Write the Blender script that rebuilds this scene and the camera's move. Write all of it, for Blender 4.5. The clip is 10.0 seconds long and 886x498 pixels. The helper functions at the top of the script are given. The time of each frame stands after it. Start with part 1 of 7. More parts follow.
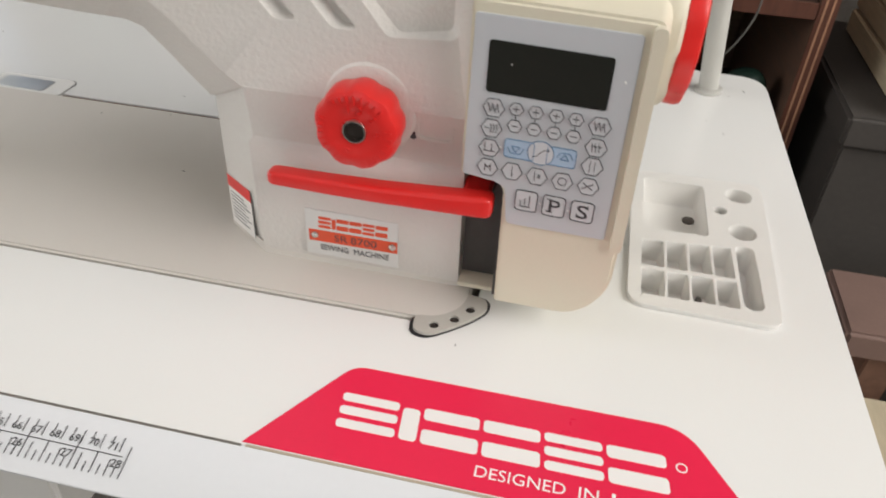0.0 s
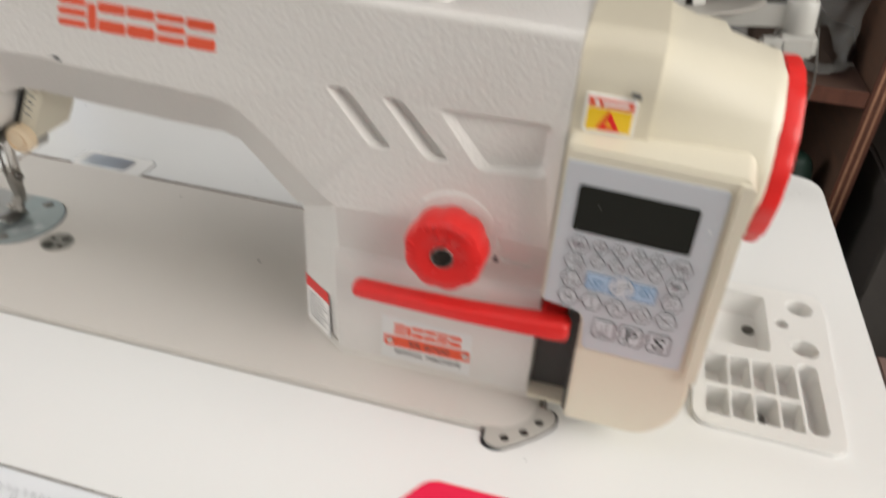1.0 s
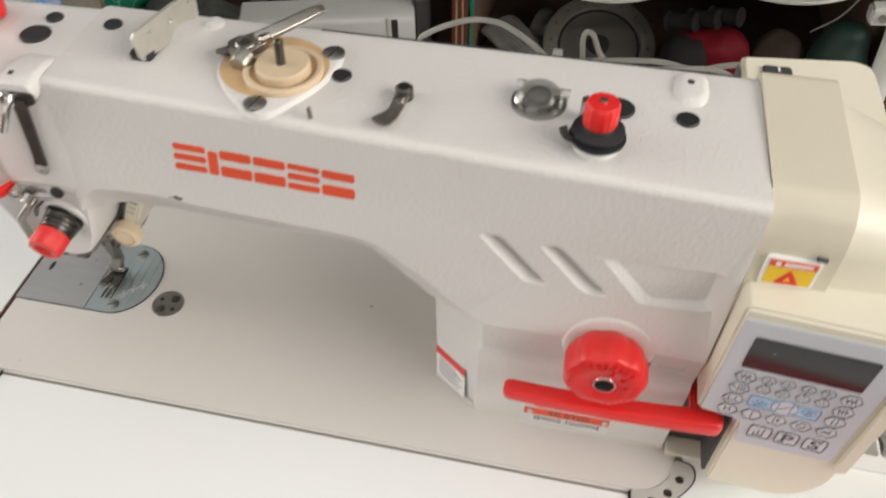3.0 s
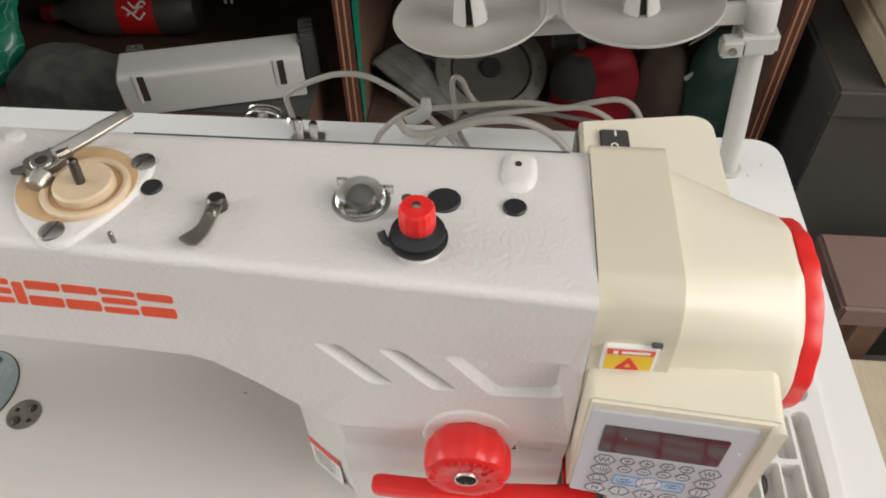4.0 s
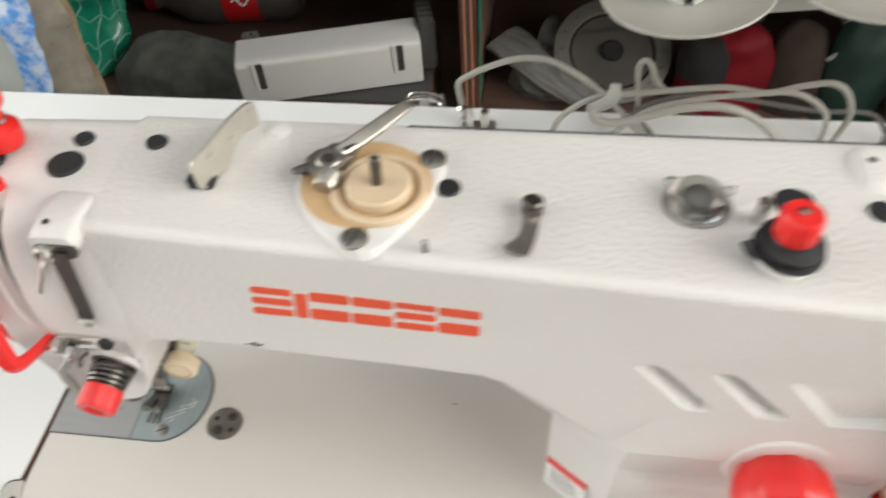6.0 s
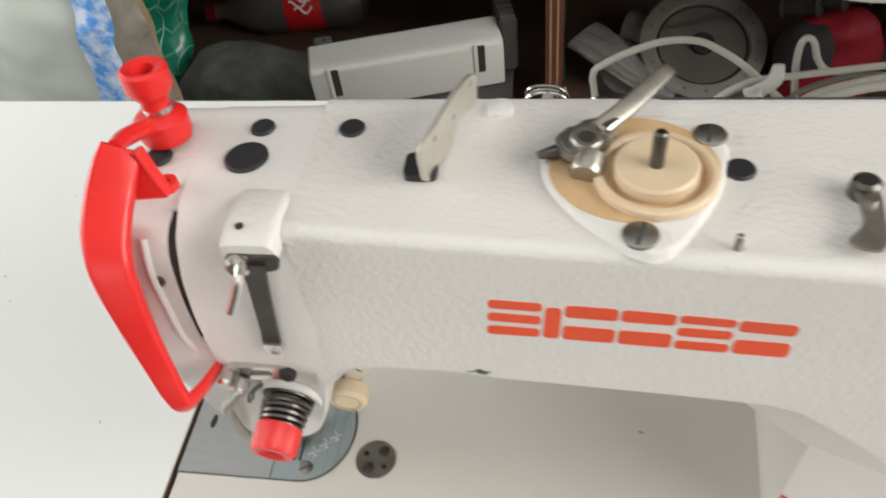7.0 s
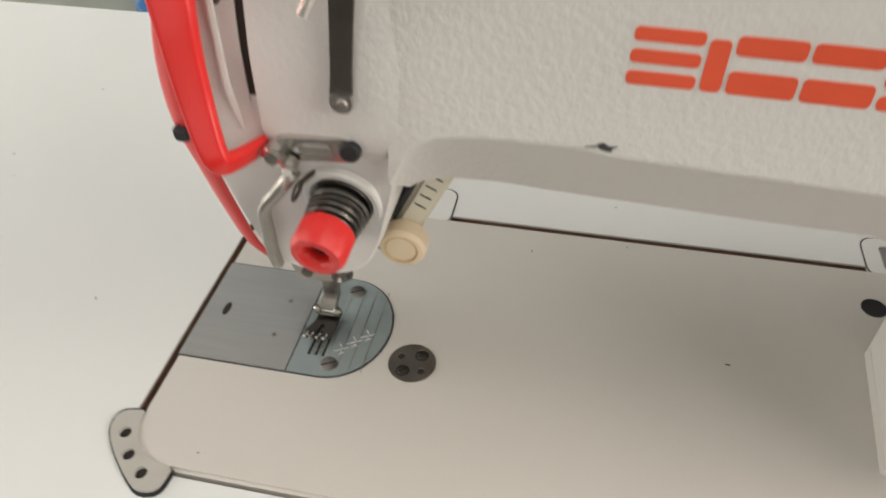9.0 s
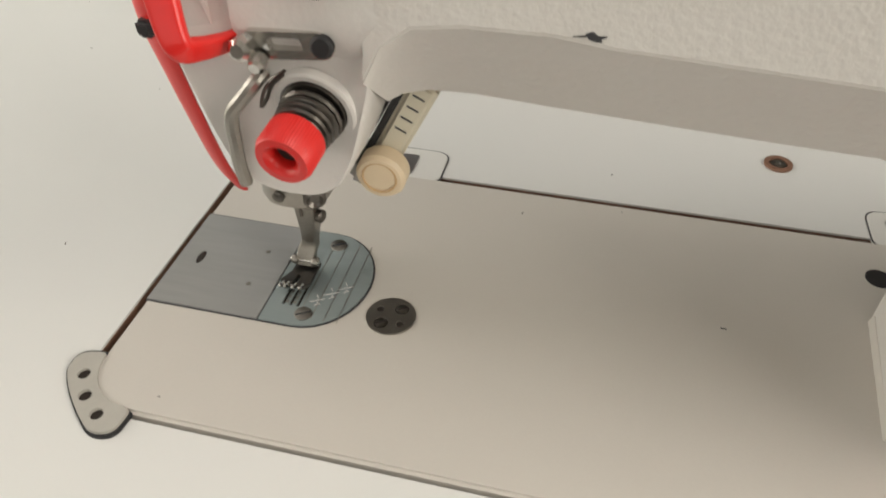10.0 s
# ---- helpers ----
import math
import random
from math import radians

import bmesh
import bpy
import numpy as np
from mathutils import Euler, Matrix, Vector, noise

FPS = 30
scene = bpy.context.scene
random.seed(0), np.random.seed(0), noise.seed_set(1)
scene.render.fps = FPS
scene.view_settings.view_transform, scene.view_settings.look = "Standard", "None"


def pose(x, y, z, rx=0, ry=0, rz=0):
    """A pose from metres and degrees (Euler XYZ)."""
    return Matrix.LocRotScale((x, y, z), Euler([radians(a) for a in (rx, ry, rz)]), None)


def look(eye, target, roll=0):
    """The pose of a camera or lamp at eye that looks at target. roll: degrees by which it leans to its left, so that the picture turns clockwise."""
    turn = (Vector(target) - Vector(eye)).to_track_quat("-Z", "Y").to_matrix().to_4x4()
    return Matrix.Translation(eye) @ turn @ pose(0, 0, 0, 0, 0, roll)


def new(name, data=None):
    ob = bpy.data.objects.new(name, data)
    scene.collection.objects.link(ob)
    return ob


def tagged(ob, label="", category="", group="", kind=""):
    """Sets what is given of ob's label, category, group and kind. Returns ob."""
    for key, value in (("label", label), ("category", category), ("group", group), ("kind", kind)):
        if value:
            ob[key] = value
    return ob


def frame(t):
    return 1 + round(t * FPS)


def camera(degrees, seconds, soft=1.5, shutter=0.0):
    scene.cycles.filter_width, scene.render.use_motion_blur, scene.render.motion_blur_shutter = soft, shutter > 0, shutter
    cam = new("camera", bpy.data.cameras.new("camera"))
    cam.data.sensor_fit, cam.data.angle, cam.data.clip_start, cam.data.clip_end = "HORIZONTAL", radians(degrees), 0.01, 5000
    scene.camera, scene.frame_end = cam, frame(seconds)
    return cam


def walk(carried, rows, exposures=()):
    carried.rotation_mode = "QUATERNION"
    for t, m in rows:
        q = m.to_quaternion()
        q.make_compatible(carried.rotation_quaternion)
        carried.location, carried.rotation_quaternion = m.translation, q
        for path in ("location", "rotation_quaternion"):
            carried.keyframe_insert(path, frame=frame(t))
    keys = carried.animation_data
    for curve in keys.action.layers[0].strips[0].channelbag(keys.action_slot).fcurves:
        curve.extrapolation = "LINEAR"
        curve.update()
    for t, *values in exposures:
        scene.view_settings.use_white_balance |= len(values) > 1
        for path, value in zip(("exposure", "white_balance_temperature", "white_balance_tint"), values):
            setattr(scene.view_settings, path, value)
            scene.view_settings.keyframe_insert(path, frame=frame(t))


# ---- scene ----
# The place is laid out in decimetres from the front-left corner of the machine's bed,
# heights counted from the table top; U brings that into the world's metres.
TOP = 0.75
U = Matrix.Translation((0, 0, TOP)) @ Matrix.Scale(0.1, 4)

# ---- camera ----
cam = camera(61.26, 10.0, soft=1.8, shutter=0.7)
walk(cam, [
    (0.0, pose(0.5091, -0.2906, 1.0225, 52.93, -2.52, 12.37)),
    (0.5, pose(0.5013, -0.2976, 1.0348, 54.08, -3.30, 14.02)),
    (1.0, pose(0.4779, -0.2869, 1.0628, 55.82, -3.34, 15.37)),
    (1.5, pose(0.4344, -0.2872, 1.1101, 58.98, -1.86, 16.09)),
    (2.0, pose(0.3942, -0.2686, 1.1561, 52.85, 1.71, 11.93)),
    (2.2, pose(0.3821, -0.2597, 1.1590, 49.04, 1.13, 12.88)),
    (3.3, pose(0.3731, -0.1759, 1.1878, 40.31, -0.16, 10.90)),
    (3.5, pose(0.3841, -0.1623, 1.1900, 40.44, -0.28, 9.06)),
    (4.0, pose(0.4153, -0.1496, 1.1958, 41.36, 0.66, 4.63)),
    (4.5, pose(0.3969, -0.1462, 1.1919, 41.97, 0.75, 5.69)),
    (5.0, pose(0.3767, -0.1397, 1.1939, 42.13, 1.64, 6.20)),
    (5.5, pose(0.3466, -0.1292, 1.1862, 42.04, 2.16, 5.86)),
    (6.0, pose(0.2984, -0.1271, 1.1747, 40.34, 3.10, 6.96)),
    (6.2, pose(0.2759, -0.1214, 1.1649, 39.96, 3.91, 7.02)),
    (7.3, pose(0.1984, -0.0998, 1.1275, 43.51, 5.83, 7.46)),
    (7.5, pose(0.1938, -0.1017, 1.1253, 45.11, 5.66, 7.85)),
    (8.0, pose(0.1801, -0.1158, 1.1046, 45.18, 4.05, 9.58)),
    (8.5, pose(0.1754, -0.1312, 1.0723, 44.56, 2.97, 11.33)),
    (9.0, pose(0.1792, -0.1358, 1.0302, 46.78, 1.48, 12.19)),
    (9.5, pose(0.1835, -0.1373, 1.0059, 48.04, 0.33, 13.20)),
    (10.0, pose(0.1884, -0.1432, 0.9954, 48.30, 0.07, 13.63)),
], exposures=[
    (0.0, 0.02, 6500, 9),
    (1.0, 0.05, 6500, 9),
    (2.0, 0.19, 6500, 7),
    (3.5, 0.12, 6500, 9),
    (4.5, 0.03, 6400, 9),
    (5.0, 0.34, 6400, 7),
    (5.5, 0.42, 6400, 7),
    (6.0, 0.43, 6400, 6),
    (7.5, 0.28, 6400, 6),
    (8.0, 0.25, 6400, 5),
    (9.0, 0.06, 6750, 7),
    (10.0, 0.01, 7000, 7),
])

# ---- light ----
world = bpy.data.worlds.new("world")
scene.world = world
world.use_nodes = True
wn = world.node_tree
sky = wn.nodes.new("ShaderNodeTexSky")
sky.sky_type = "NISHITA"
sky.sun_disc = False
sky.sun_elevation, sky.sun_rotation = radians(48), radians(215)
wn.links.new(sky.outputs[0], wn.nodes["Background"].inputs[0])
wn.nodes["Background"].inputs[1].default_value = 0.05


def window_light(name, centre, target, width, height, watts, colour):
    lamp = bpy.data.lights.new(name, "AREA")
    lamp.shape, lamp.size, lamp.size_y = "RECTANGLE", width, height
    lamp.energy, lamp.color = watts, colour
    ob = new(name, lamp)
    ob.matrix_world = look(centre, target)
    return ob


window_light("daylight_window", (2.25, -0.45, 1.9), (0.3, 0.0, 0.8), 1.9, 1.3, 53, (1.0, 0.955, 0.90))
window_light("daylight_side_window", (-1.95, -0.1, 1.50), (0.2, 0.1, 0.8), 1.7, 1.1, 32, (1.0, 0.965, 0.92))
# Unseen fill lamp, added in front to lift the front faces.
window_light("fill_light_front", (-0.2, -2.85, 1.6), (0.2, 0.2, 0.8), 2.3, 1.7, 12, (1.0, 0.96, 0.91))
# Unseen overhead lamp, added as soft fill over table and bed.
window_light("fill_light_overhead", (-0.05, -0.08, 2.76), (-0.05, -0.06, 0.8), 2.2, 1.5, 8, (1.0, 0.965, 0.915))

# ---- materials ----
def nodes_of(name):
    m = bpy.data.materials.new(name)
    m.use_nodes = True
    return m, m.node_tree, m.node_tree.nodes["Principled BSDF"]


def surface(name, colour, rough=0.5, metal=0.0, vary=0.06, scale=8.0, grain=0.0, grain_scale=400.0, second=None, spread=0.5,
            coat=0.0, rough_vary=0.08, stretch=(1, 1, 1), per_object=0.0, bump_dist=0.0004):
    """A plain surface with stains at a large scale, a fine grain and a fine relief."""
    m, t, b = nodes_of(name)
    co = t.nodes.new("ShaderNodeTexCoord")
    mp = t.nodes.new("ShaderNodeMapping")
    mp.inputs["Scale"].default_value = stretch
    t.links.new(co.outputs["Object"], mp.inputs["Vector"])
    big = t.nodes.new("ShaderNodeTexNoise")
    big.inputs["Scale"].default_value, big.inputs["Detail"].default_value = scale, 6
    t.links.new(mp.outputs[0], big.inputs["Vector"])
    fine = t.nodes.new("ShaderNodeTexNoise")
    fine.inputs["Scale"].default_value, fine.inputs["Detail"].default_value = grain_scale, 4
    t.links.new(mp.outputs[0], fine.inputs["Vector"])
    ramp = t.nodes.new("ShaderNodeValToRGB")
    lo = second or tuple(c * (1 - vary) for c in colour)
    hi = colour if second else tuple(min(1, c * (1 + vary)) for c in colour)
    ramp.color_ramp.elements[0].color, ramp.color_ramp.elements[1].color = (*lo, 1), (*hi, 1)
    ramp.color_ramp.elements[0].position, ramp.color_ramp.elements[1].position = 0.5 - spread / 2, 0.5 + spread / 2
    mix = t.nodes.new("ShaderNodeMix")
    mix.inputs[0].default_value = 0.25
    t.links.new(big.outputs["Fac"], mix.inputs[2])
    t.links.new(fine.outputs["Fac"], mix.inputs[3])
    t.links.new(mix.outputs[0], ramp.inputs[0])
    out = ramp.outputs[0]
    if per_object:
        info = t.nodes.new("ShaderNodeObjectInfo")
        hsv = t.nodes.new("ShaderNodeHueSaturation")
        mr = t.nodes.new("ShaderNodeMapRange")
        mr.inputs[3].default_value, mr.inputs[4].default_value = 1 - per_object, 1 + per_object
        t.links.new(info.outputs["Random"], mr.inputs[0])
        t.links.new(mr.outputs[0], hsv.inputs["Value"])
        t.links.new(out, hsv.inputs["Color"])
        out = hsv.outputs[0]
    t.links.new(out, b.inputs["Base Color"])
    rr = t.nodes.new("ShaderNodeMapRange")
    rr.inputs[3].default_value, rr.inputs[4].default_value = max(0.02, rough - rough_vary), min(1, rough + rough_vary)
    t.links.new(big.outputs["Fac"], rr.inputs[0])
    t.links.new(rr.outputs[0], b.inputs["Roughness"])
    b.inputs["Metallic"].default_value = metal
    b.inputs["Coat Weight"].default_value = coat
    if grain:
        bump = t.nodes.new("ShaderNodeBump")
        bump.inputs["Strength"].default_value, bump.inputs["Distance"].default_value = grain, bump_dist
        t.links.new(fine.outputs["Fac"], bump.inputs["Height"])
        t.links.new(bump.outputs[0], b.inputs["Normal"])
    return m


def clear(name, colour, rough=0.05, film=False, glass=0.3):
    """Glass, or a thin clear film of plastic that lets most light pass."""
    m, t, b = nodes_of(name)
    b.inputs["Base Color"].default_value = (*colour, 1)
    b.inputs["Roughness"].default_value = rough
    b.inputs["IOR"].default_value = 1.45
    if film:
        b.inputs["Coat Weight"].default_value = 1.0
        b.inputs["Coat Roughness"].default_value = rough
        see = t.nodes.new("ShaderNodeBsdfTransparent")
        mix = t.nodes.new("ShaderNodeMixShader")
        mix.inputs[0].default_value = glass
        t.links.new(see.outputs[0], mix.inputs[1])
        t.links.new(b.outputs[0], mix.inputs[2])
        t.links.new(mix.outputs[0], t.nodes["Material Output"].inputs[0])
    else:
        b.inputs["Transmission Weight"].default_value = 1.0
    return m


CAST = surface("hammered_paint", (0.70, 0.675, 0.65), 0.52, second=(0.655, 0.625, 0.59), spread=0.5, scale=11, grain=0.75, grain_scale=380, bump_dist=0.0008)
BEDP = surface("bed_paint", (0.635, 0.60, 0.555), 0.42, vary=0.04, scale=10, grain=0.18, grain_scale=700)
LAMI = surface("white_laminate", (0.79, 0.79, 0.775), 0.24, vary=0.02, scale=5, grain=0.05, grain_scale=900, rough_vary=0.05)
EDGE = surface("edge_band", (0.70, 0.71, 0.73), 0.3, vary=0.03, scale=9, grain=0.1, grain_scale=300)
CREAM = surface("yellowed_plastic", (0.71, 0.66, 0.535), 0.38, vary=0.05, scale=9, grain=0.14, grain_scale=900, bump_dist=0.0002)
TRAYP = surface("tray_plastic", (0.76, 0.75, 0.725), 0.4, vary=0.04, scale=12, grain=0.08)
RED = surface("red_plastic", (0.72, 0.022, 0.02), 0.33, vary=0.08, scale=20, grain=0.08, grain_scale=600)
ORANGE = surface("orange_print", (0.74, 0.09, 0.035), 0.45, vary=0.06, scale=60)
PINK = surface("red_decal", (0.78, 0.018, 0.07), 0.3, vary=0.04, scale=12, grain=0.04)
WHITE = surface("white_print", (0.82, 0.80, 0.78), 0.4, vary=0.03, scale=30)
STEEL = surface("polished_steel", (0.62, 0.60, 0.57), 0.24, 1.0, vary=0.1, scale=60, grain=0.12, grain_scale=900)
DULL = surface("worn_steel", (0.36, 0.34, 0.31), 0.4, 1.0, vary=0.2, scale=80, grain=0.25, grain_scale=900)
DARKST = surface("dark_steel", (0.15, 0.138, 0.126), 0.36, 1.0, vary=0.2, scale=70, grain=0.2, grain_scale=800)
PLATE = surface("brushed_plate", (0.345, 0.40, 0.405), 0.38, 0.35, vary=0.07, scale=30, grain=0.12, grain_scale=500, stretch=(1, 8, 1))
ALU = surface("brushed_aluminium", (0.70, 0.70, 0.70), 0.3, 0.9, vary=0.06, scale=40, grain=0.1, grain_scale=600)
RUBBER = surface("black_rubber", (0.018, 0.018, 0.02), 0.5, vary=0.15, scale=60, grain=0.1)
CUSH = surface("grey_rubber", (0.46, 0.44, 0.40), 0.6, vary=0.1, scale=40, grain=0.2)
GAP = surface("dark_recess", (0.03, 0.022, 0.018), 0.8, vary=0.2, scale=30)
GAPEDGE = surface("bare_board_edge", (0.22, 0.115, 0.075), 0.8, vary=0.2, scale=90, grain=0.4)
KEYPAD = surface("grey_keypad_film", (0.54, 0.56, 0.59), 0.36, vary=0.03, scale=15, grain=0.03)
KEYF = surface("key_film", (0.60, 0.615, 0.64), 0.34, vary=0.03, scale=40)
KEYBL = surface("blue_key_film", (0.42, 0.55, 0.70), 0.34, vary=0.03, scale=40)
INK = surface("dark_ink", (0.05, 0.05, 0.055), 0.5, vary=0.1, scale=60)
INKB = surface("blue_ink", (0.16, 0.27, 0.42), 0.5, vary=0.1, scale=60)
LCD = surface("dark_display", (0.018, 0.019, 0.016), 0.09, vary=0.1, scale=20, rough_vary=0.02)
CREAMD = surface("sun_yellowed_plastic", (0.63, 0.575, 0.455), 0.38, vary=0.06, scale=7, grain=0.14, grain_scale=900, bump_dist=0.0002)
BUTTON = surface("pale_button_plastic", (0.74, 0.60, 0.42), 0.36, vary=0.05, scale=60, grain=0.06)
TAN = surface("aged_nylon", (0.58, 0.39, 0.21), 0.45, vary=0.12, scale=50, grain=0.12)
TANL = surface("pale_nylon", (0.66, 0.51, 0.345), 0.42, vary=0.1, scale=60, grain=0.1)
YELLOW = surface("yellow_print", (0.80, 0.52, 0.02), 0.4, vary=0.04, scale=60)
CABLE = surface("grey_cable", (0.29, 0.275, 0.245), 0.45, vary=0.08, scale=50, grain=0.06)
DISHP = surface("dish_plastic", (0.36, 0.34, 0.305), 0.45, vary=0.05, scale=20, grain=0.08)
BROWNC = surface("brown_cloth", (0.042, 0.030, 0.024), 0.9, vary=0.25, scale=35, grain=0.5, grain_scale=600)
STAND = surface("white_enamel", (0.50, 0.492, 0.46), 0.35, vary=0.04, scale=20, grain=0.06)
DOME = clear("clear_dome", (0.90, 0.91, 0.90), 0.03)
# Brown raised a little to stand in for veiling haze over the interior.
WOOD = surface("dark_board", (0.15, 0.087, 0.060), 0.55, vary=0.3, scale=14, grain=0.2, grain_scale=200, stretch=(1, 1, 8))
# Same wood, darker on the shelves to stand in for their shadow.
WOODH = surface("shaded_shelf_board", (0.095, 0.056, 0.042), 0.5, vary=0.3, scale=14, grain=0.2, grain_scale=200, stretch=(1, 8, 8))
REDW = surface("red_brown_lipping", (0.10, 0.036, 0.022), 0.5, vary=0.25, scale=30, grain=0.2, grain_scale=300, stretch=(6, 6, 1))
PALELINE = surface("pale_line", (0.42, 0.22, 0.13), 0.5, vary=0.2, scale=30)
PLASTER = surface("sooty_plaster", (0.15, 0.135, 0.12), 0.85, scale=3, grain=0.4, grain_scale=90, second=(0.06, 0.052, 0.045), bump_dist=0.002)
FLOORM = surface("concrete", (0.16, 0.145, 0.13), 0.8, scale=3, grain=0.4, grain_scale=120, second=(0.05, 0.044, 0.04), bump_dist=0.002)
CEILM = surface("limewash", (0.62, 0.60, 0.56), 0.9, vary=0.08, scale=2, grain=0.3, grain_scale=80)
BOXW = surface("white_casing", (0.56, 0.545, 0.52), 0.4, vary=0.05, scale=12, grain=0.08)
BOTTLE = surface("brown_bottle", (0.072, 0.060, 0.053), 0.45, vary=0.2, scale=20, coat=0.1)
LABEL = surface("red_label", (0.55, 0.012, 0.016), 0.35, vary=0.1, scale=20)
CLOTH = surface("dark_cloth", (0.105, 0.108, 0.096), 0.9, vary=0.3, scale=40, grain=0.5, grain_scale=700)
GREEN = surface("green_sack", (0.016, 0.26, 0.155), 0.3, vary=0.35, scale=25, grain=0.1, coat=0.3)
GREENDK = surface("dark_green_plastic", (0.007, 0.026, 0.018), 0.6, vary=0.3, scale=18, grain=0.2)
GREENL = surface("pale_sack_lines", (0.17, 0.44, 0.33), 0.35, vary=0.2, scale=40)
# The whitish second tone paints highlights onto the blue plastic.
BLUEB = surface("blue_wrap_glints", (0.10, 0.30, 0.72), 0.22, scale=55, grain=0.9, grain_scale=120, second=(0.62, 0.70, 0.84), spread=0.18, bump_dist=0.003)
CARD = surface("brown_card", (0.40, 0.285, 0.175), 0.8, vary=0.12, scale=30, grain=0.3)
PAPER = surface("pale_card", (0.42, 0.36, 0.27), 0.8, vary=0.1, scale=30, grain=0.2)
FOAM = surface("white_foam", (0.33, 0.32, 0.30), 0.7, vary=0.08, scale=25, grain=0.2)
GREYP = surface("grey_plastic", (0.11, 0.105, 0.095), 0.5, vary=0.1, scale=30, grain=0.1)
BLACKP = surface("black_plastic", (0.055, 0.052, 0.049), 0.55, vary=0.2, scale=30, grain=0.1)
# Red of the packets set darker, standing in for shade inside the cabinet.
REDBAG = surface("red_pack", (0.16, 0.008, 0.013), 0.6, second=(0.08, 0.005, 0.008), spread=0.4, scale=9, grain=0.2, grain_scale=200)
FILM = clear("clear_film", (0.27, 0.265, 0.25), 0.25, film=True, glass=0.42)
SACK = surface("translucent_sheet", (0.60, 0.63, 0.58), 0.3, scale=3.2, grain=0.3, grain_scale=40, second=(0.40, 0.43, 0.40), spread=0.6, bump_dist=0.002)
PLANK = surface("pale_plank", (0.48, 0.41, 0.29), 0.7, vary=0.15, scale=20, grain=0.3, grain_scale=300, stretch=(8, 1, 8), per_object=0.12)
HEADP = surface("satin_head_paint", (0.69, 0.665, 0.64), 0.36, vary=0.03, scale=14, grain=0.5, grain_scale=380, rough_vary=0.1, bump_dist=0.0006)
NICKEL = surface("worn_nickel", (0.58, 0.55, 0.485), 0.42, 0.7, vary=0.18, scale=70, grain=0.25, grain_scale=700)
SLIDE = surface("slide_plate_steel", (0.40, 0.40, 0.395), 0.36, 0.35, vary=0.08, scale=30, grain=0.12, grain_scale=500, stretch=(1, 8, 1))
# Reel colour darkened the same way, for the dim shelf.
REELM = surface("beige_reel_shaded", (0.10, 0.091, 0.078), 0.6, vary=0.15, scale=30, grain=0.2)
SILVERP = surface("silver_label", (0.70, 0.70, 0.69), 0.35, 0.25, vary=0.05, scale=40, grain=0.06)
LEVERM = surface("worn_lever_steel", (0.40, 0.375, 0.33), 0.36, 0.9, vary=0.25, scale=80, grain=0.3, grain_scale=700)
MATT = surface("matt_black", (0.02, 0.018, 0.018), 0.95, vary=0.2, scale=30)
# Low specular keeps window light from brightening these goods.
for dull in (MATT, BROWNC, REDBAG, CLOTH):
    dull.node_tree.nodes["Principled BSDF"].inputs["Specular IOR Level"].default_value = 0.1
INKG = surface("grey_ink", (0.13, 0.13, 0.14), 0.5, vary=0.1, scale=60)
CRINKLE = surface("crinkled_film", (0.34, 0.31, 0.26), 0.3, scale=30, grain=0.8, grain_scale=90, second=(0.20, 0.175, 0.14), bump_dist=0.003)
DUSTY = surface("dusty_dark_board", (0.064, 0.056, 0.050), 0.8, scale=6, second=(0.034, 0.030, 0.027), grain=0.3, grain_scale=150)
PLASTICW = surface("grey_film_wrap", (0.10, 0.09, 0.075), 0.32, vary=0.3, scale=18, grain=0.5, grain_scale=70, bump_dist=0.002)
PINKW = surface("pinkish_board", (0.19, 0.12, 0.10), 0.7, vary=0.15, scale=15, grain=0.3, grain_scale=200)

# ---- mesh helpers ----
from mathutils.bvhtree import BVHTree


def mesh_of(bm, name, mat, smooth=35, scale=True):
    if scale:
        bm.transform(U)
    bmesh.ops.recalc_face_normals(bm, faces=bm.faces)
    me = bpy.data.meshes.new(name)
    bm.to_mesh(me)
    bm.free()
    me.materials.append(mat)
    if smooth:
        me.shade_smooth()
        me.set_sharp_from_angle(angle=radians(smooth))
    return me


def hang(ob, parent):
    """Puts ob, whose vertices lie in the world's own places, under parent."""
    ob.parent = parent
    ob.matrix_parent_inverse = Matrix.Translation(-parent.location) if parent.parent is None else Matrix.Identity(4)
    return ob


def part(name, bm, mat, parent, label="", smooth=35):
    ob = hang(new(name, mesh_of(bm, name, mat, smooth)), parent)
    return tagged(ob, label=label) if label else ob


def thing(name, label, category, x, y, z, group="", kind=""):
    """An Empty at a thing's base, in decimetres from the bed's corner."""
    ob = new(name)
    ob.empty_display_size = 0.02
    ob.location = U @ Vector((x, y, z))
    return tagged(ob, label, category, group, kind)


def single(name, bm, mat, label, category, group="", kind="", smooth=35):
    return tagged(new(name, mesh_of(bm, name, mat, smooth)), label, category, group, kind)


def bevelled(bm, width, segments=3, angle=40):
    edges = [e for e in bm.edges if len(e.link_faces) == 2 and e.calc_face_angle(0) > radians(angle)]
    if edges and width > 0:
        bmesh.ops.bevel(bm, geom=edges, offset=width, segments=segments, affect="EDGES", clamp_overlap=True)
    return bm


def box(x0, x1, y0, y1, z0, z1, bevel=0.0, into=None, turn=None):
    bm = bmesh.new()
    bmesh.ops.create_cube(bm, size=1)
    for v in bm.verts:
        v.co = Vector((x0 + (v.co.x + 0.5) * (x1 - x0), y0 + (v.co.y + 0.5) * (y1 - y0), z0 + (v.co.z + 0.5) * (z1 - z0)))
    bevelled(bm, bevel)
    if turn:
        bm.transform(turn)
    return joined(into, bm)


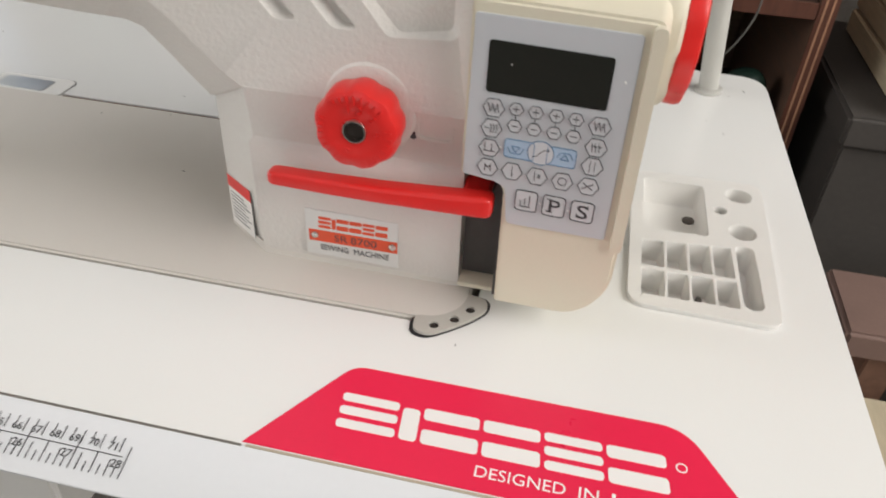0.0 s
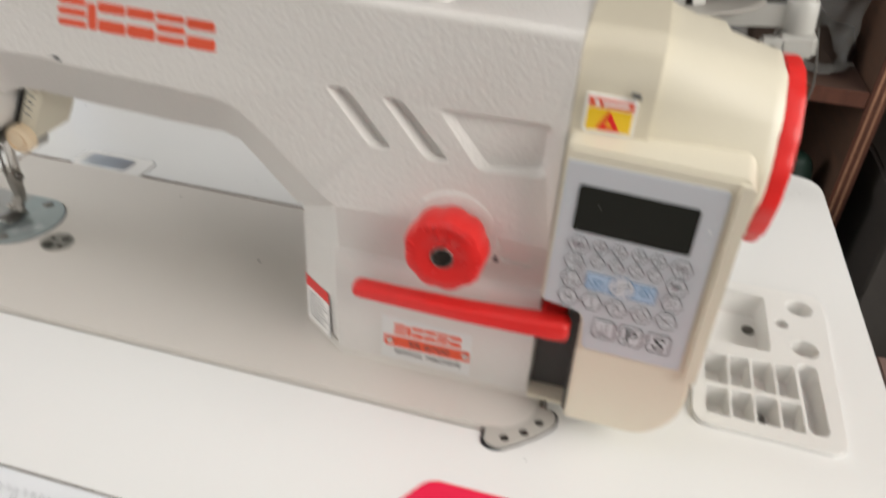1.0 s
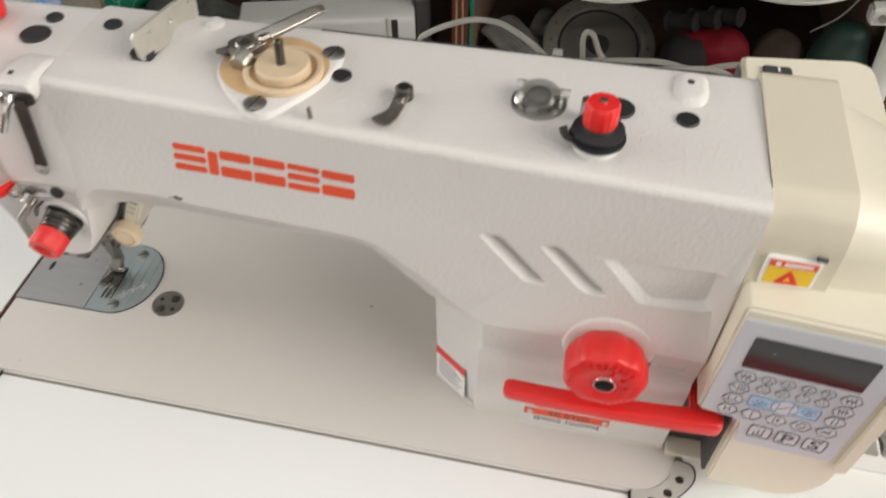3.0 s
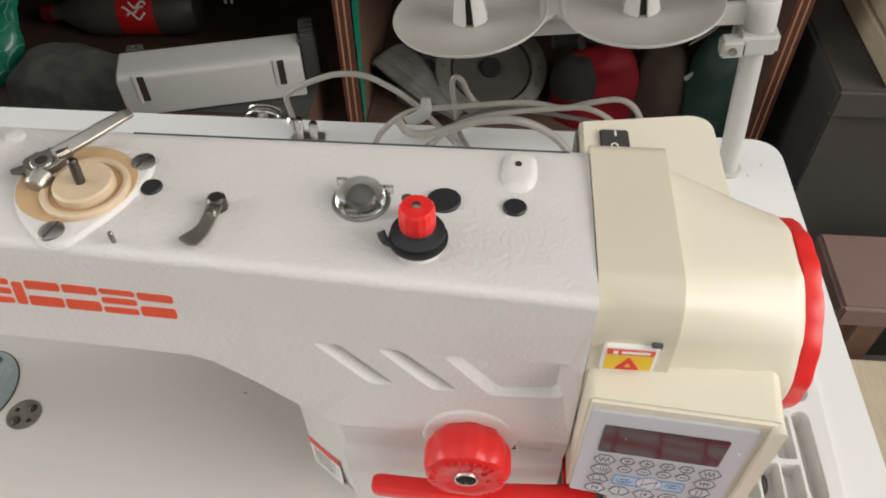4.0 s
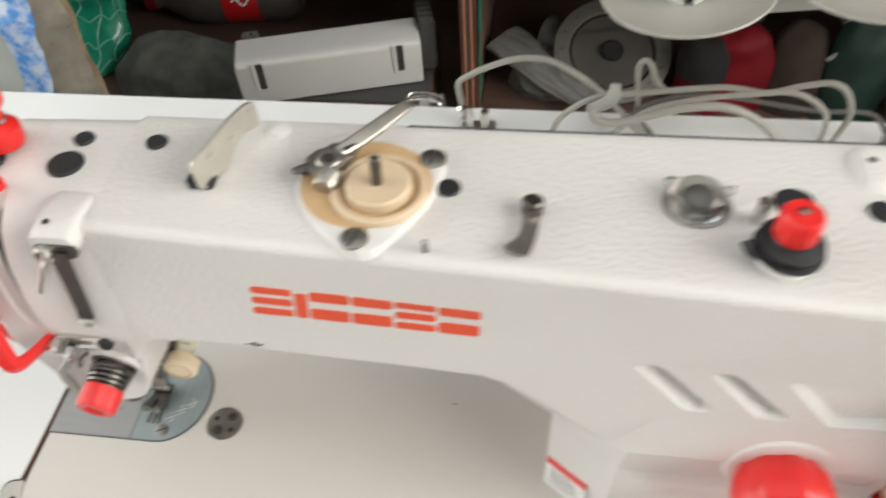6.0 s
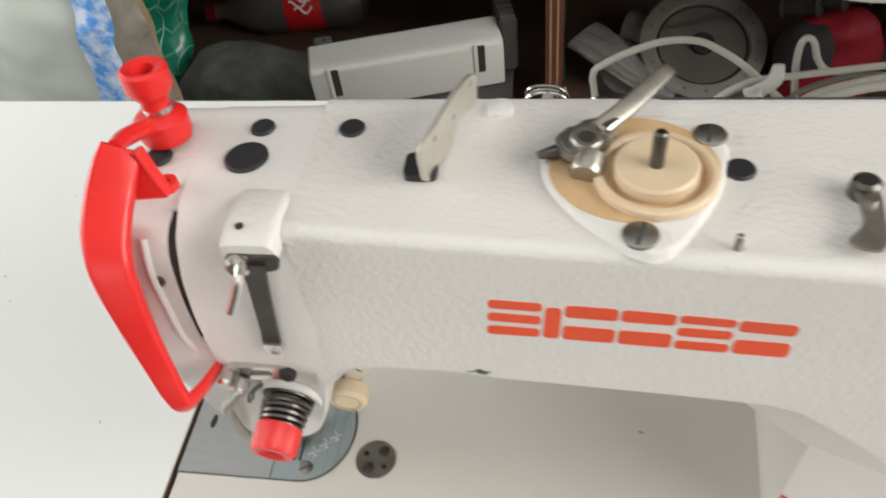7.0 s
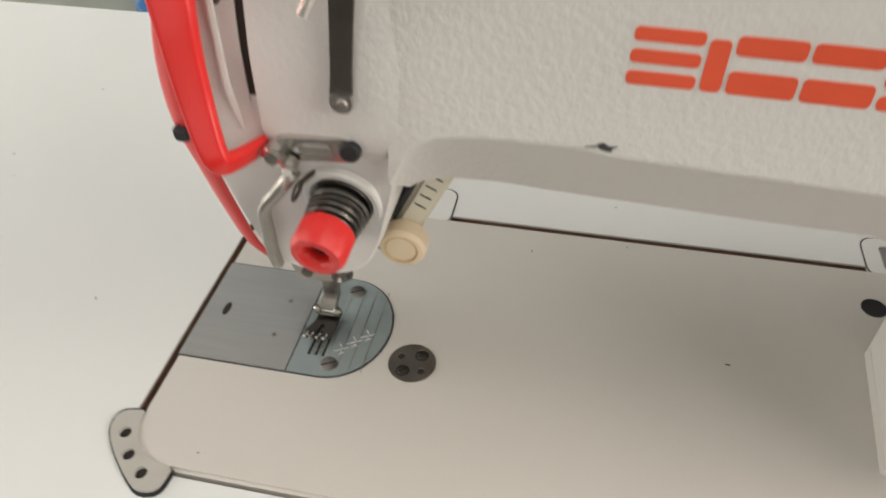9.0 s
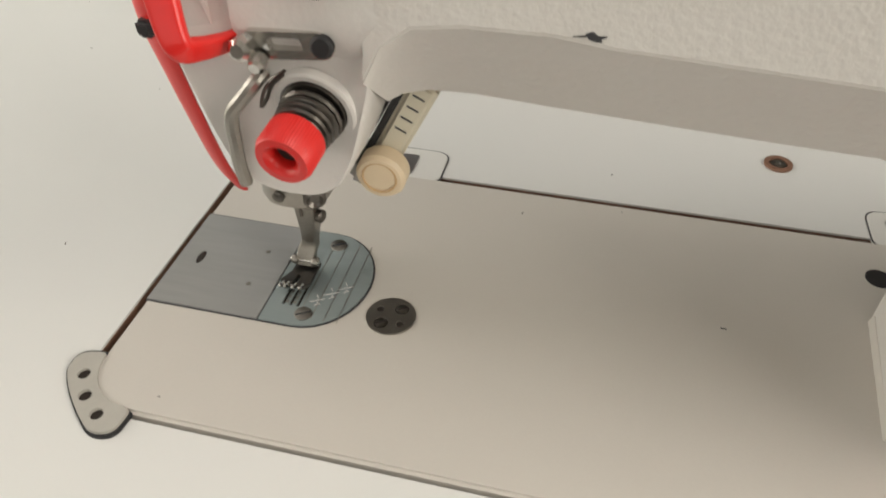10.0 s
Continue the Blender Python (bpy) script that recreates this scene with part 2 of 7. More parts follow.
def joined(into, bm):
    if into is None:
        return bm
    me = bpy.data.meshes.new("temp")
    bm.to_mesh(me)
    bm.free()
    into.from_mesh(me)
    bpy.data.meshes.remove(me)
    return into


def loft(rings, closed=True, into=None, cap=True):
    """Rings of equally many points, skinned one to the next."""
    bm = into or bmesh.new()
    vs = [[bm.verts.new(p) for p in ring] for ring in rings]
    n = len(rings[0])
    for a, b in zip(vs, vs[1:]):
        for i in range(n if closed else n - 1):
            j = (i + 1) % n
            bm.faces.new((a[i], a[j], b[j], b[i]))
    if cap and closed:
        bm.faces.new(vs[0][::-1])
        bm.faces.new(vs[-1])
    return bm


def frame_of(axis):
    a = Vector(axis).normalized()
    s = a.orthogonal().normalized()
    return s, a.cross(s), a


def lathe(profile, centre, axis=(0, 0, 1), n=28, into=None, lobes=0, depth=0.0, cap=True):
    """A turned shape: (radius, height) pairs along an axis; lobes gives a fluted rim."""
    s, u, a = frame_of(axis)
    c = Vector(centre)
    rings = []
    for r, h in profile:
        ring = []
        for i in range(n):
            w = 2 * math.pi * i / n
            k = r * (1 - depth * (0.5 + 0.5 * math.cos(lobes * w)) ** 2) if lobes else r
            ring.append(c + a * h + (s * math.cos(w) + u * math.sin(w)) * max(k, 0.0005))
        rings.append(ring)
    return loft(rings, into=into, cap=cap)


def smooth_line(points, steps=6):
    p = [Vector(q) for q in points]
    p = [2 * p[0] - p[1], *p, 2 * p[-1] - p[-2]]
    out = []
    for a, b, c, d in zip(p, p[1:], p[2:], p[3:]):
        for k in range(steps):
            t = k / steps
            out.append(0.5 * (2 * b + (c - a) * t + (2 * a - 5 * b + 4 * c - d) * t * t + (3 * b - a - 3 * c + d) * t ** 3))
    return out + [p[-2]]


def tube(points, radius, n=10, steps=6, into=None, flat=1.0, flat_dir=None):
    """A rod bent along points; flat squeezes its section along flat_dir."""
    line = smooth_line(points, steps) if steps > 1 else [Vector(q) for q in points]
    rings, s = [], None
    for i, p in enumerate(line):
        a = (line[min(i + 1, len(line) - 1)] - line[max(i - 1, 0)]).normalized()
        if flat_dir is not None:
            s = Vector(flat_dir)
            s = (s - a * s.dot(a)).normalized()
        else:
            s = a.orthogonal().normalized() if s is None else (s - a * s.dot(a)).normalized()
        u = a.cross(s)
        w = radius if not isinstance(radius, (list, tuple)) else float(np.interp(i / (len(line) - 1), np.linspace(0, 1, len(radius)), radius))
        rings.append([p + (s * math.cos(2 * math.pi * k / n) * flat + u * math.sin(2 * math.pi * k / n)) * w for k in range(n)])
    return loft(rings, into=into)


def rrect(x0, x1, y0, y1, r, n=5):
    out = []
    for cx, cy, w0 in ((x1 - r, y1 - r, 0), (x0 + r, y1 - r, 90), (x0 + r, y0 + r, 180), (x1 - r, y0 + r, 270)):
        for k in range(n + 1):
            w = radians(w0 + 90 * k / n)
            out.append((cx + r * math.cos(w), cy + r * math.sin(w)))
    return out


def circle(cx, cy, r, n=20, ry=None):
    return [(cx + r * math.cos(2 * math.pi * k / n), cy + (ry or r) * math.sin(2 * math.pi * k / n)) for k in range(n)]


def rounded(poly, r, n=4):
    """A polygon with its corners rounded; r one number or one a corner."""
    out, m = [], len(poly)
    for i in range(m):
        a, b, c = (Vector(poly[(i + k) % m]) for k in (-1, 0, 1))
        rr = r[i] if isinstance(r, (list, tuple)) else r
        rr = min(rr, (a - b).length * 0.49, (c - b).length * 0.49)
        if rr <= 0:
            out.append(tuple(b))
            continue
        p, q = b + (a - b).normalized() * rr, b + (c - b).normalized() * rr
        for k in range(n + 1):
            t = k / n
            out.append(tuple((1 - t) ** 2 * p + 2 * t * (1 - t) * b + t * t * q))
    return out


def plate(outer, z0, z1, holes=(), axis="z", into=None, bevel=0.0):
    """A flat sheet with holes right through, from outlines; axis z: outlines in x, y; axis y: in x, z."""
    bm = bmesh.new()
    flat = []
    for loop in (outer, *holes):
        vs = [bm.verts.new((x, y, 0)) for x, y in loop]
        flat += [bm.edges.new((vs[i], vs[(i + 1) % len(vs)])) for i in range(len(vs))]
    bmesh.ops.triangle_fill(bm, use_beauty=True, use_dissolve=False, edges=flat)
    if not holes:
        bmesh.ops.dissolve_limit(bm, angle_limit=0.01, verts=bm.verts, edges=bm.edges)
    bmesh.ops.recalc_face_normals(bm, faces=bm.faces)
    for f in bm.faces:
        if f.normal.z < 0:
            f.normal_flip()
    base = list(bm.faces)
    ext = bmesh.ops.extrude_face_region(bm, geom=base, use_keep_orig=True)
    for g in ext["geom"]:
        if isinstance(g, bmesh.types.BMVert):
            g.co.z = 1
    for v in bm.verts:
        v.co.z = z0 + (z1 - z0) * v.co.z
    if bevel:
        bevelled(bm, bevel, 2, 60)
    if axis == "y":
        bm.transform(Matrix(((1, 0, 0, 0), (0, 0, 1, 0), (0, 1, 0, 0), (0, 0, 0, 1))))
    return joined(into, bm)


def lettering(name, words, size, m, mat, parent, label="", depth=0.004, spacing=1.0, align="CENTER", width=None):
    """Raised letters in the built-in font. m places them in decimetres, reading along x, facing z."""
    cu = bpy.data.curves.new(name, "FONT")
    cu.body, cu.size, cu.extrude, cu.align_x, cu.space_character = words, size, depth, align, spacing
    cu.resolution_u = 3
    ob = bpy.data.objects.new(name, cu)
    scene.collection.objects.link(ob)
    bpy.context.view_layer.update()
    me = bpy.data.meshes.new_from_object(ob.evaluated_get(bpy.context.evaluated_depsgraph_get()))
    bpy.data.objects.remove(ob)
    if width:
        xs = [v.co.x for v in me.vertices]
        k = width / (max(xs) - min(xs))
        for v in me.vertices:
            v.co.x *= k
    me.transform(U @ m)
    me.name = name
    me.materials.clear()
    me.materials.append(mat)
    ob = hang(new(name, me), parent)
    return tagged(ob, label=label) if label else ob


def bars(rows, z0, z1, m=None):
    """Plain bars for writing that cannot be read: (x0, x1, y0, y1)."""
    bm = bmesh.new()
    for x0, x1, y0, y1 in rows:
        box(x0, x1, y0, y1, z0, z1, into=bm)
    if m is not None:
        bm.transform(m)
    return bm


def mark(width, height, z0, z1, m, lean=0.18):
    """A maker's mark drawn as plain slanted bars and frames, no lettering."""
    made = []
    st = height * 0.22
    x = 0.0
    for kind, w in (("stack", 0.185), ("bar", 0.055), ("split", 0.175), ("split", 0.175), ("stack", 0.175), ("split", 0.175)):
        x0, x1 = x * width, (x + w) * width
        x += w + 0.012
        if kind == "bar":
            shapes = [(x0, x1, 0, height * 0.9)]
        elif kind == "stack":
            shapes = [(x0, x1, y, y + st * 1.1) for y in (0, height * 0.38, height - st * 1.1)]
        else:
            shapes = [(x0, x1, 0, height * 0.40), (x0, x1, height * 0.66, height)]
        for q in shapes:
            bm = plate(rrect(*q, st * 0.42, 4), z0, z1)
            for v in bm.verts:
                v.co.x += lean * v.co.y
            bm.transform(m)
            made.append(bm)
    return made


def strap(points, sizes, facing, into=None, steps=5):
    """A moulded strap with a rounded oblong section along points; sizes are (width, thickness), facing the way its broad side looks."""
    line = smooth_line(points, steps)
    rings = []
    for i, p in enumerate(line):
        a = (line[min(i + 1, len(line) - 1)] - line[max(i - 1, 0)]).normalized()
        f = Vector(facing)
        f = (f - a * f.dot(a)).normalized()
        s = a.cross(f)
        k = i / (len(line) - 1) * (len(sizes) - 1)
        j = min(int(k), len(sizes) - 2)
        w, h = (sizes[j][n] + (sizes[j + 1][n] - sizes[j][n]) * (k - j) for n in (0, 1))
        rings.append([p + s * x + f * y for x, y in rrect(-w / 2, w / 2, -h / 2, h / 2, h * 0.36, 3)])
    return loft(rings, into=into)


FACE = Matrix(((1, 0, 0, 0), (0, 0, -1, 0), (0, 1, 0, 0), (0, 0, 0, 1)))  # x, y of a drawing to x, z of a front

# ---- setting ----
def slab(name, x0, x1, y0, y1, z0, z1, mat, label, category, holes=(), axis="z"):
    bm = plate([(x0, y0), (x1, y0), (x1, y1), (x0, y1)], z0, z1, holes, axis)
    return single(name, bm, mat, label, category, kind="structure", smooth=0)


def build_room():
    f, c = -7.5, 20.0
    slab("floor", -21, 24, -31, 14, f - 1, f, FLOORM, "dark worn concrete floor", "floor")
    # The ceiling opening is added only for the overhead fill lamp.
    slab("ceiling", -21, 24, -31, 14, c, c + 1, CEILM, "limewashed ceiling with an opening for the overhead fill", "ceiling", [[(-12, -8), (11, -8), (11, 8), (-12, 8)]])
    slab("wall_north", -21, 24, f, c, 13, 14, PLASTER, "sooty grey plaster wall behind the cabinet", "wall", axis="y")
    # The south opening is added only to admit the front fill lamp.
    slab("wall_south", -21, 24, f, c, -31, -30, CEILM, "pale wall with a wide opening for the front fill", "wall",
         [[(-13, f + 0.2), (11, f + 0.2), (11, 18), (-13, 18)]], "y")
    bm = plate([(-30, f), (13, f), (13, c), (-30, c)], 0, 1, [[(-17, 3.0), (6, 3.0), (6, 18.5), (-17, 18.5)]])
    bm.transform(Matrix(((0, 0, 1, 23), (1, 0, 0, 0), (0, 1, 0, 0), (0, 0, 0, 1))))
    single("wall_east", bm, CEILM, "pale wall with a wide window opening", "wall", kind="structure", smooth=0)
    bm = plate([(-30, f), (13, f), (13, c), (-30, c)], 0, 1, [[(-10, 1.0), (8, 1.0), (8, 14), (-10, 14)]])
    bm.transform(Matrix(((0, 0, 1, -21), (1, 0, 0, 0), (0, 1, 0, 0), (0, 0, 0, 1))))
    single("wall_west", bm, CEILM, "pale plaster side wall with a window opening", "wall", kind="structure", smooth=0)


# ---- sewing table ----
BED_X, BED_Y = 4.68, 1.78
TABLE_X0, TABLE_X1, TABLE_Y0, TABLE_Y1 = -5.3, 6.69, -1.0, 3.93


def build_table():
    t = thing("sewing_table", "white laminate industrial sewing table with a scale on its front edge", "table", 0.7, 1.3, -7.5)
    g = 0.042
    hole = [(-g, BED_Y + g), (-g, 0.2), (0.03, 0.05), (0.05, 0.03), (0.2, -0.02), (BED_X - 0.2, -0.02), (BED_X - 0.05, 0.03), (BED_X - 0.03, 0.05), (BED_X + g, 0.2), (BED_X + g, BED_Y + g)]
    tray = rrect(5.575, 6.355, 0.475, 1.85, 0.1)
    outer = rounded([(TABLE_X0, TABLE_Y0), (TABLE_X1 + 0.02, TABLE_Y0), (TABLE_X1, TABLE_Y1), (TABLE_X0, TABLE_Y1)], [0, 0, 0.28, 0.28], 8)
    part("tabletop", plate(outer, -0.4, 0.0, [hole, tray]), LAMI, t, "white laminate tabletop with a machine cut-out")
    # the front edge falls away in a slope
    prof = [(-1.0, 0.0), (-1.296, -0.099), (-1.306, -0.108), (-1.306, -0.118), (-1.295, -0.128), (-1.0, -0.40)]
    bm = loft([[(x, y, z - 0.001) for y, z in prof] for x in (TABLE_X0, TABLE_X1 + 0.03)])
    part("front_edge", bm, EDGE, t, "pale grey sloped front edge")
    part("edge_line", box(TABLE_X0, 3.88, -1.006, -0.994, -0.01, 0.0015), DULL, t, "thin dark joint along the edge")
    part("edge_line", box(3.90, TABLE_X1, -1.004, -0.992, -0.01, 0.0025), PAPER, t)
    # bare board inside the cut-out
    bm = bmesh.new()
    box(-g - 0.004, -g + 0.001, 0.1, BED_Y + g, -0.38, -0.012, into=bm)
    box(-g, BED_X + g, BED_Y + g - 0.001, BED_Y + g + 0.004, -0.38, -0.012, into=bm)
    part("cutout_edge", bm, GAPEDGE, t, "bare brown board edge of the cut-out")
    # scale: centimetres above, inches below
    ux = Vector((1, 0, 0))
    sl = Vector((0, -0.30, -0.10)).normalized()
    nrm = Vector((0, -0.10, 0.30)).normalized()
    slope = Matrix((ux, -sl, nrm)).transposed().to_4x4()
    slope.translation = Vector((0, -1.0, 0.0)) + nrm * 0.002
    part("scale_line", bars([(-3.9, 3.385, -0.165, -0.161)], 0, 0.0015, slope), INK, t, "printed line of the scale")
    bm = bmesh.new()
    for k in range(0, 146):
        x = 3.362 - 0.04775 * k
        box(x - 0.002, x + 0.002, -0.146 if k % 2 == 0 else -0.108, -0.082 if k % 2 == 0 else -0.080, 0, 0.0015, into=bm)
    for k in range(0, 200):
        x = 3.409 - 0.03457 * k
        h = (0.145, 0.045, 0.075, 0.045, 0.095, 0.045, 0.075)[k % 7]
        box(x - 0.0022, x + 0.0022, -0.258, -0.258 + h, 0, 0.0015, into=bm)
    bm.transform(slope)
    tagged(part("scale_tick", bm, INK, t, "printed ticks of the scale"), "printed ticks of the scale", kind="stuff")
    for k in range(0, 10):
        m = slope @ Matrix.Translation((3.362 - 0.0955 * k - 0.037, -0.142, 0))
        lettering("scale_number", str(71 - k), 0.050, m, INK, t, depth=0.0012)
    for k in range(0, 5):
        m = slope @ Matrix.Translation((3.409 - 0.242 * k - 0.038, -0.214, 0))
        lettering("scale_number", str(28 - k), 0.052, m, INK, t, depth=0.0012)
    # decal with the maker's mark
    dec = rounded([(3.877, -0.985), (4.222, -0.418), (5.82, -0.412), (6.19, -0.985)], [0.0, 0.07, 0.13, 0.0], 6)
    decal = part("decal", plate(dec, 0.0015, 0.004), PINK, t, "bright red decal with white marks")
    for bm in mark(1.505, 0.205, 0.004, 0.0055, Matrix.Translation((4.245, -0.80, 0)), -0.10):
        part("mark_block", bm, WHITE, decal)
    for txt, x, wd in (("DESIGNED", 4.905, 0.395), ("IN", 5.355, 0.085), ("I", 5.49, 0.016)):
        lettering("word", txt, 0.085, Matrix.Translation((x, -0.912, 0.004)), WHITE, decal, "white lettering", 0.001, align="LEFT", width=wd)
    bm = plate(circle(5.80, -0.645, 0.026, 20), 0.004, 0.0055, [circle(5.80, -0.645, 0.020, 18)])
    part("ring_mark", bm, WHITE, decal)
    # stand of square tubes under the top
    for x in (-4.4, 5.9):
        for y in (-0.2, 3.0):
            part("leg", box(x - 0.2, x + 0.2, y - 0.12, y + 0.12, -7.5, -0.401, 0.02), STAND, t, "white square steel leg")
        part("crossbar", box(x - 0.15, x + 0.15, -0.08, 2.88, -0.62, -0.41, 0.02), STAND, t)
        part("foot_bar", box(x - 0.2, x + 0.2, -0.6, 3.5, -7.49, -7.1, 0.03), STAND, t)
    part("stretcher", box(-4.25, 5.75, 2.6, 2.85, -6.0, -5.6, 0.02), STAND, t)
    # drawer hung under the front
    part("drawer", box(1.5, 2.62, -0.9, 1.2, -1.3, -0.405, 0.03), TRAYP, t, "pale drawer hung under the tabletop")
    build_tray(t)
    build_hinge(t, 0.42)
    build_hinge(t, 3.3)
    part("bolt_ring", lathe([(0.078, 0), (0.078, 0.012), (0.05, 0.014), (0.045, -0.01)], (2.9, 2.38, 0), n=20), GAPEDGE, t, "recessed brass-brown bolt")
    part("bolt", lathe([(0.04, 0), (0.04, 0.01), (0.015, 0.011), (0.013, 0.002)], (2.9, 2.38, 0), n=16), DULL, t)
    # rubber cushions let into the table at the bed's front corners
    for cx, sx in ((0.0, 1), (BED_X, -1)):
        build_cushion(t, cx, sx)


def build_cushion(t, cx, sx):
    pts = [(-0.10, 0.23), (0.01, 0.25), (0.03, 0.13), (0.13, 0.03), (0.26, 0.01), (0.25, -0.105), (0.16, -0.125), (0.06, -0.05), (-0.045, 0.05), (-0.11, 0.14)]
    pts = [(cx + sx * x, y) for x, y in pts]
    out = rounded(pts, [0.05, 0.02, 0.06, 0.06, 0.02, 0.05, 0.06, 0.06, 0.06, 0.06], 4)
    holes = [circle(cx + sx * x, y, 0.027, 14) for x, y in ((-0.02, 0.125), (0.048, 0.028), (0.145, -0.042))]
    c = part("corner_cushion", plate(out, 0.0, 0.022, holes, bevel=0.006), CUSH, t, "grey rubber corner cushion with three holes")
    rim = [((x - cx - sx * 0.06) * 1.09 + cx + sx * 0.06, (y - 0.06) * 1.09 + 0.06) for x, y in out]
    part("rim", plate(rim, 0.0005, 0.006), RUBBER, c, "dark line round the cushion")
    bm = bmesh.new()
    for x, y in ((-0.02, 0.125), (0.048, 0.028), (0.145, -0.042)):
        lathe([(0.028, 0.006), (0.028, 0.008)], (cx + sx * x, y, 0), n=14, into=bm)
    part("hole_floor", bm, GAP, c)


def build_hinge(t, x0):
    h = part("hinge", plate(rrect(x0, x0 + 0.66, BED_Y - 0.03, 2.05, 0.07, 4), -0.02, 0.008, bevel=0.004), TRAYP, t, "white hinge plate let into the table")
    part("hinge_pad", plate(rrect(x0 + 0.08, x0 + 0.5, BED_Y + 0.02, 1.98, 0.02, 3), 0.008, 0.014), ALU, h, "bare aluminium pad")
    part("hinge_line", plate(rrect(x0 - 0.007, x0 + 0.667, BED_Y - 0.03, 2.057, 0.072, 4), 0.0, 0.003), INK, h, "dark joint round the hinge")


def build_tray(t):
    """The small-parts tray let into the right of the table."""
    out = rounded([(5.53, 0.42), (6.378, 0.402), (6.428, 1.925), (5.54, 1.905)], 0.12, 6)
    xs = [5.612, 5.752, 5.888, 6.03, 6.164]
    cells = []
    for i in range(4):
        for y0, y1 in ((0.515, 0.752), (0.79, 1.055 + 0.012 * i)):
            x0, x1 = xs[i] + (0.010 if i else 0), xs[i + 1] - 0.010
            cells.append(rrect(x0, x1, y0, y1, 0.012, 2))
    big = rrect(5.622, 6.025, 1.19, 1.80, 0.03, 3)
    long = rrect(6.18, 6.29, 0.525, 1.135, 0.05, 5)
    pots = [circle(6.257, 1.738, 0.088, 24), circle(6.12, 1.52, 0.044, 16), circle(6.243, 1.292, 0.086, 24)]
    tr = part("parts_tray", plate(out, 0.0, 0.03, [*cells, big, long, *pots], bevel=0.004), TRAYP, t, "white moulded plastic tray with compartments")
    for hole, d in [(c, 0.12) for c in cells] + [(big, 0.15), (long, 0.15), (pots[0], 0.1), (pots[1], 0.08), (pots[2], 0.1)]:
        mx, my = sum(p[0] for p in hole) / len(hole), sum(p[1] for p in hole) / len(hole)
        bm = bmesh.new()
        vs = [[bm.verts.new((mx + (x - mx) * k, my + (y - my) * k, z)) for x, y in hole] for k, z in ((1.01, 0.020), (0.98, -d * 0.8), (0.93, -d))]
        for lo, hi in zip(vs, vs[1:]):
            for i in range(len(hole)):
                j = (i + 1) % len(hole)
                bm.faces.new((lo[i], lo[j], hi[j], hi[i]))
        bm.faces.new(vs[-1])
        part("well", bm, TRAYP, tr)
    part("screw", lathe([(0.042, 0), (0.042, 0.012), (0.034, 0.015), (0.0, 0.010)], (5.957, 1.605, -0.149), n=20), DARKST, tr, "dark screw head")
    bm = tube([(5.93, 0.60, -0.11), (5.955, 0.64, -0.10), (5.965, 0.69, -0.09), (5.97, 0.73, -0.105)], [0.03, 0.028, 0.02, 0.012], 6, 4, flat=0.4, flat_dir=(0, 0, 1))
    part("thread_end", bm, GREYP, tr, "grey scrap of lint")


# ---- sewing machine ----
def y_front(x, z):
    """Depth of the arm's front face, which leans back and closes in to the right."""
    top, bot = 0.48 - 0.06 * (x - 1.24), 0.355 - 0.022 * (x - 1.4)
    k = (z - 1.57) / 0.53
    y = bot + (top - bot) * max(k, 0) + min(k, 0) * 0.05
    return y


def build_machine():
    s = thing("sewing_machine", "white direct-drive lockstitch sewing machine with red and cream fittings", "sewing machine", 2.35, 0.9, 0)
    build_bed(s)
    build_casting(s)
    build_head(s)
    build_topside(s)
    build_front(s)
    build_drive(s)
    return s


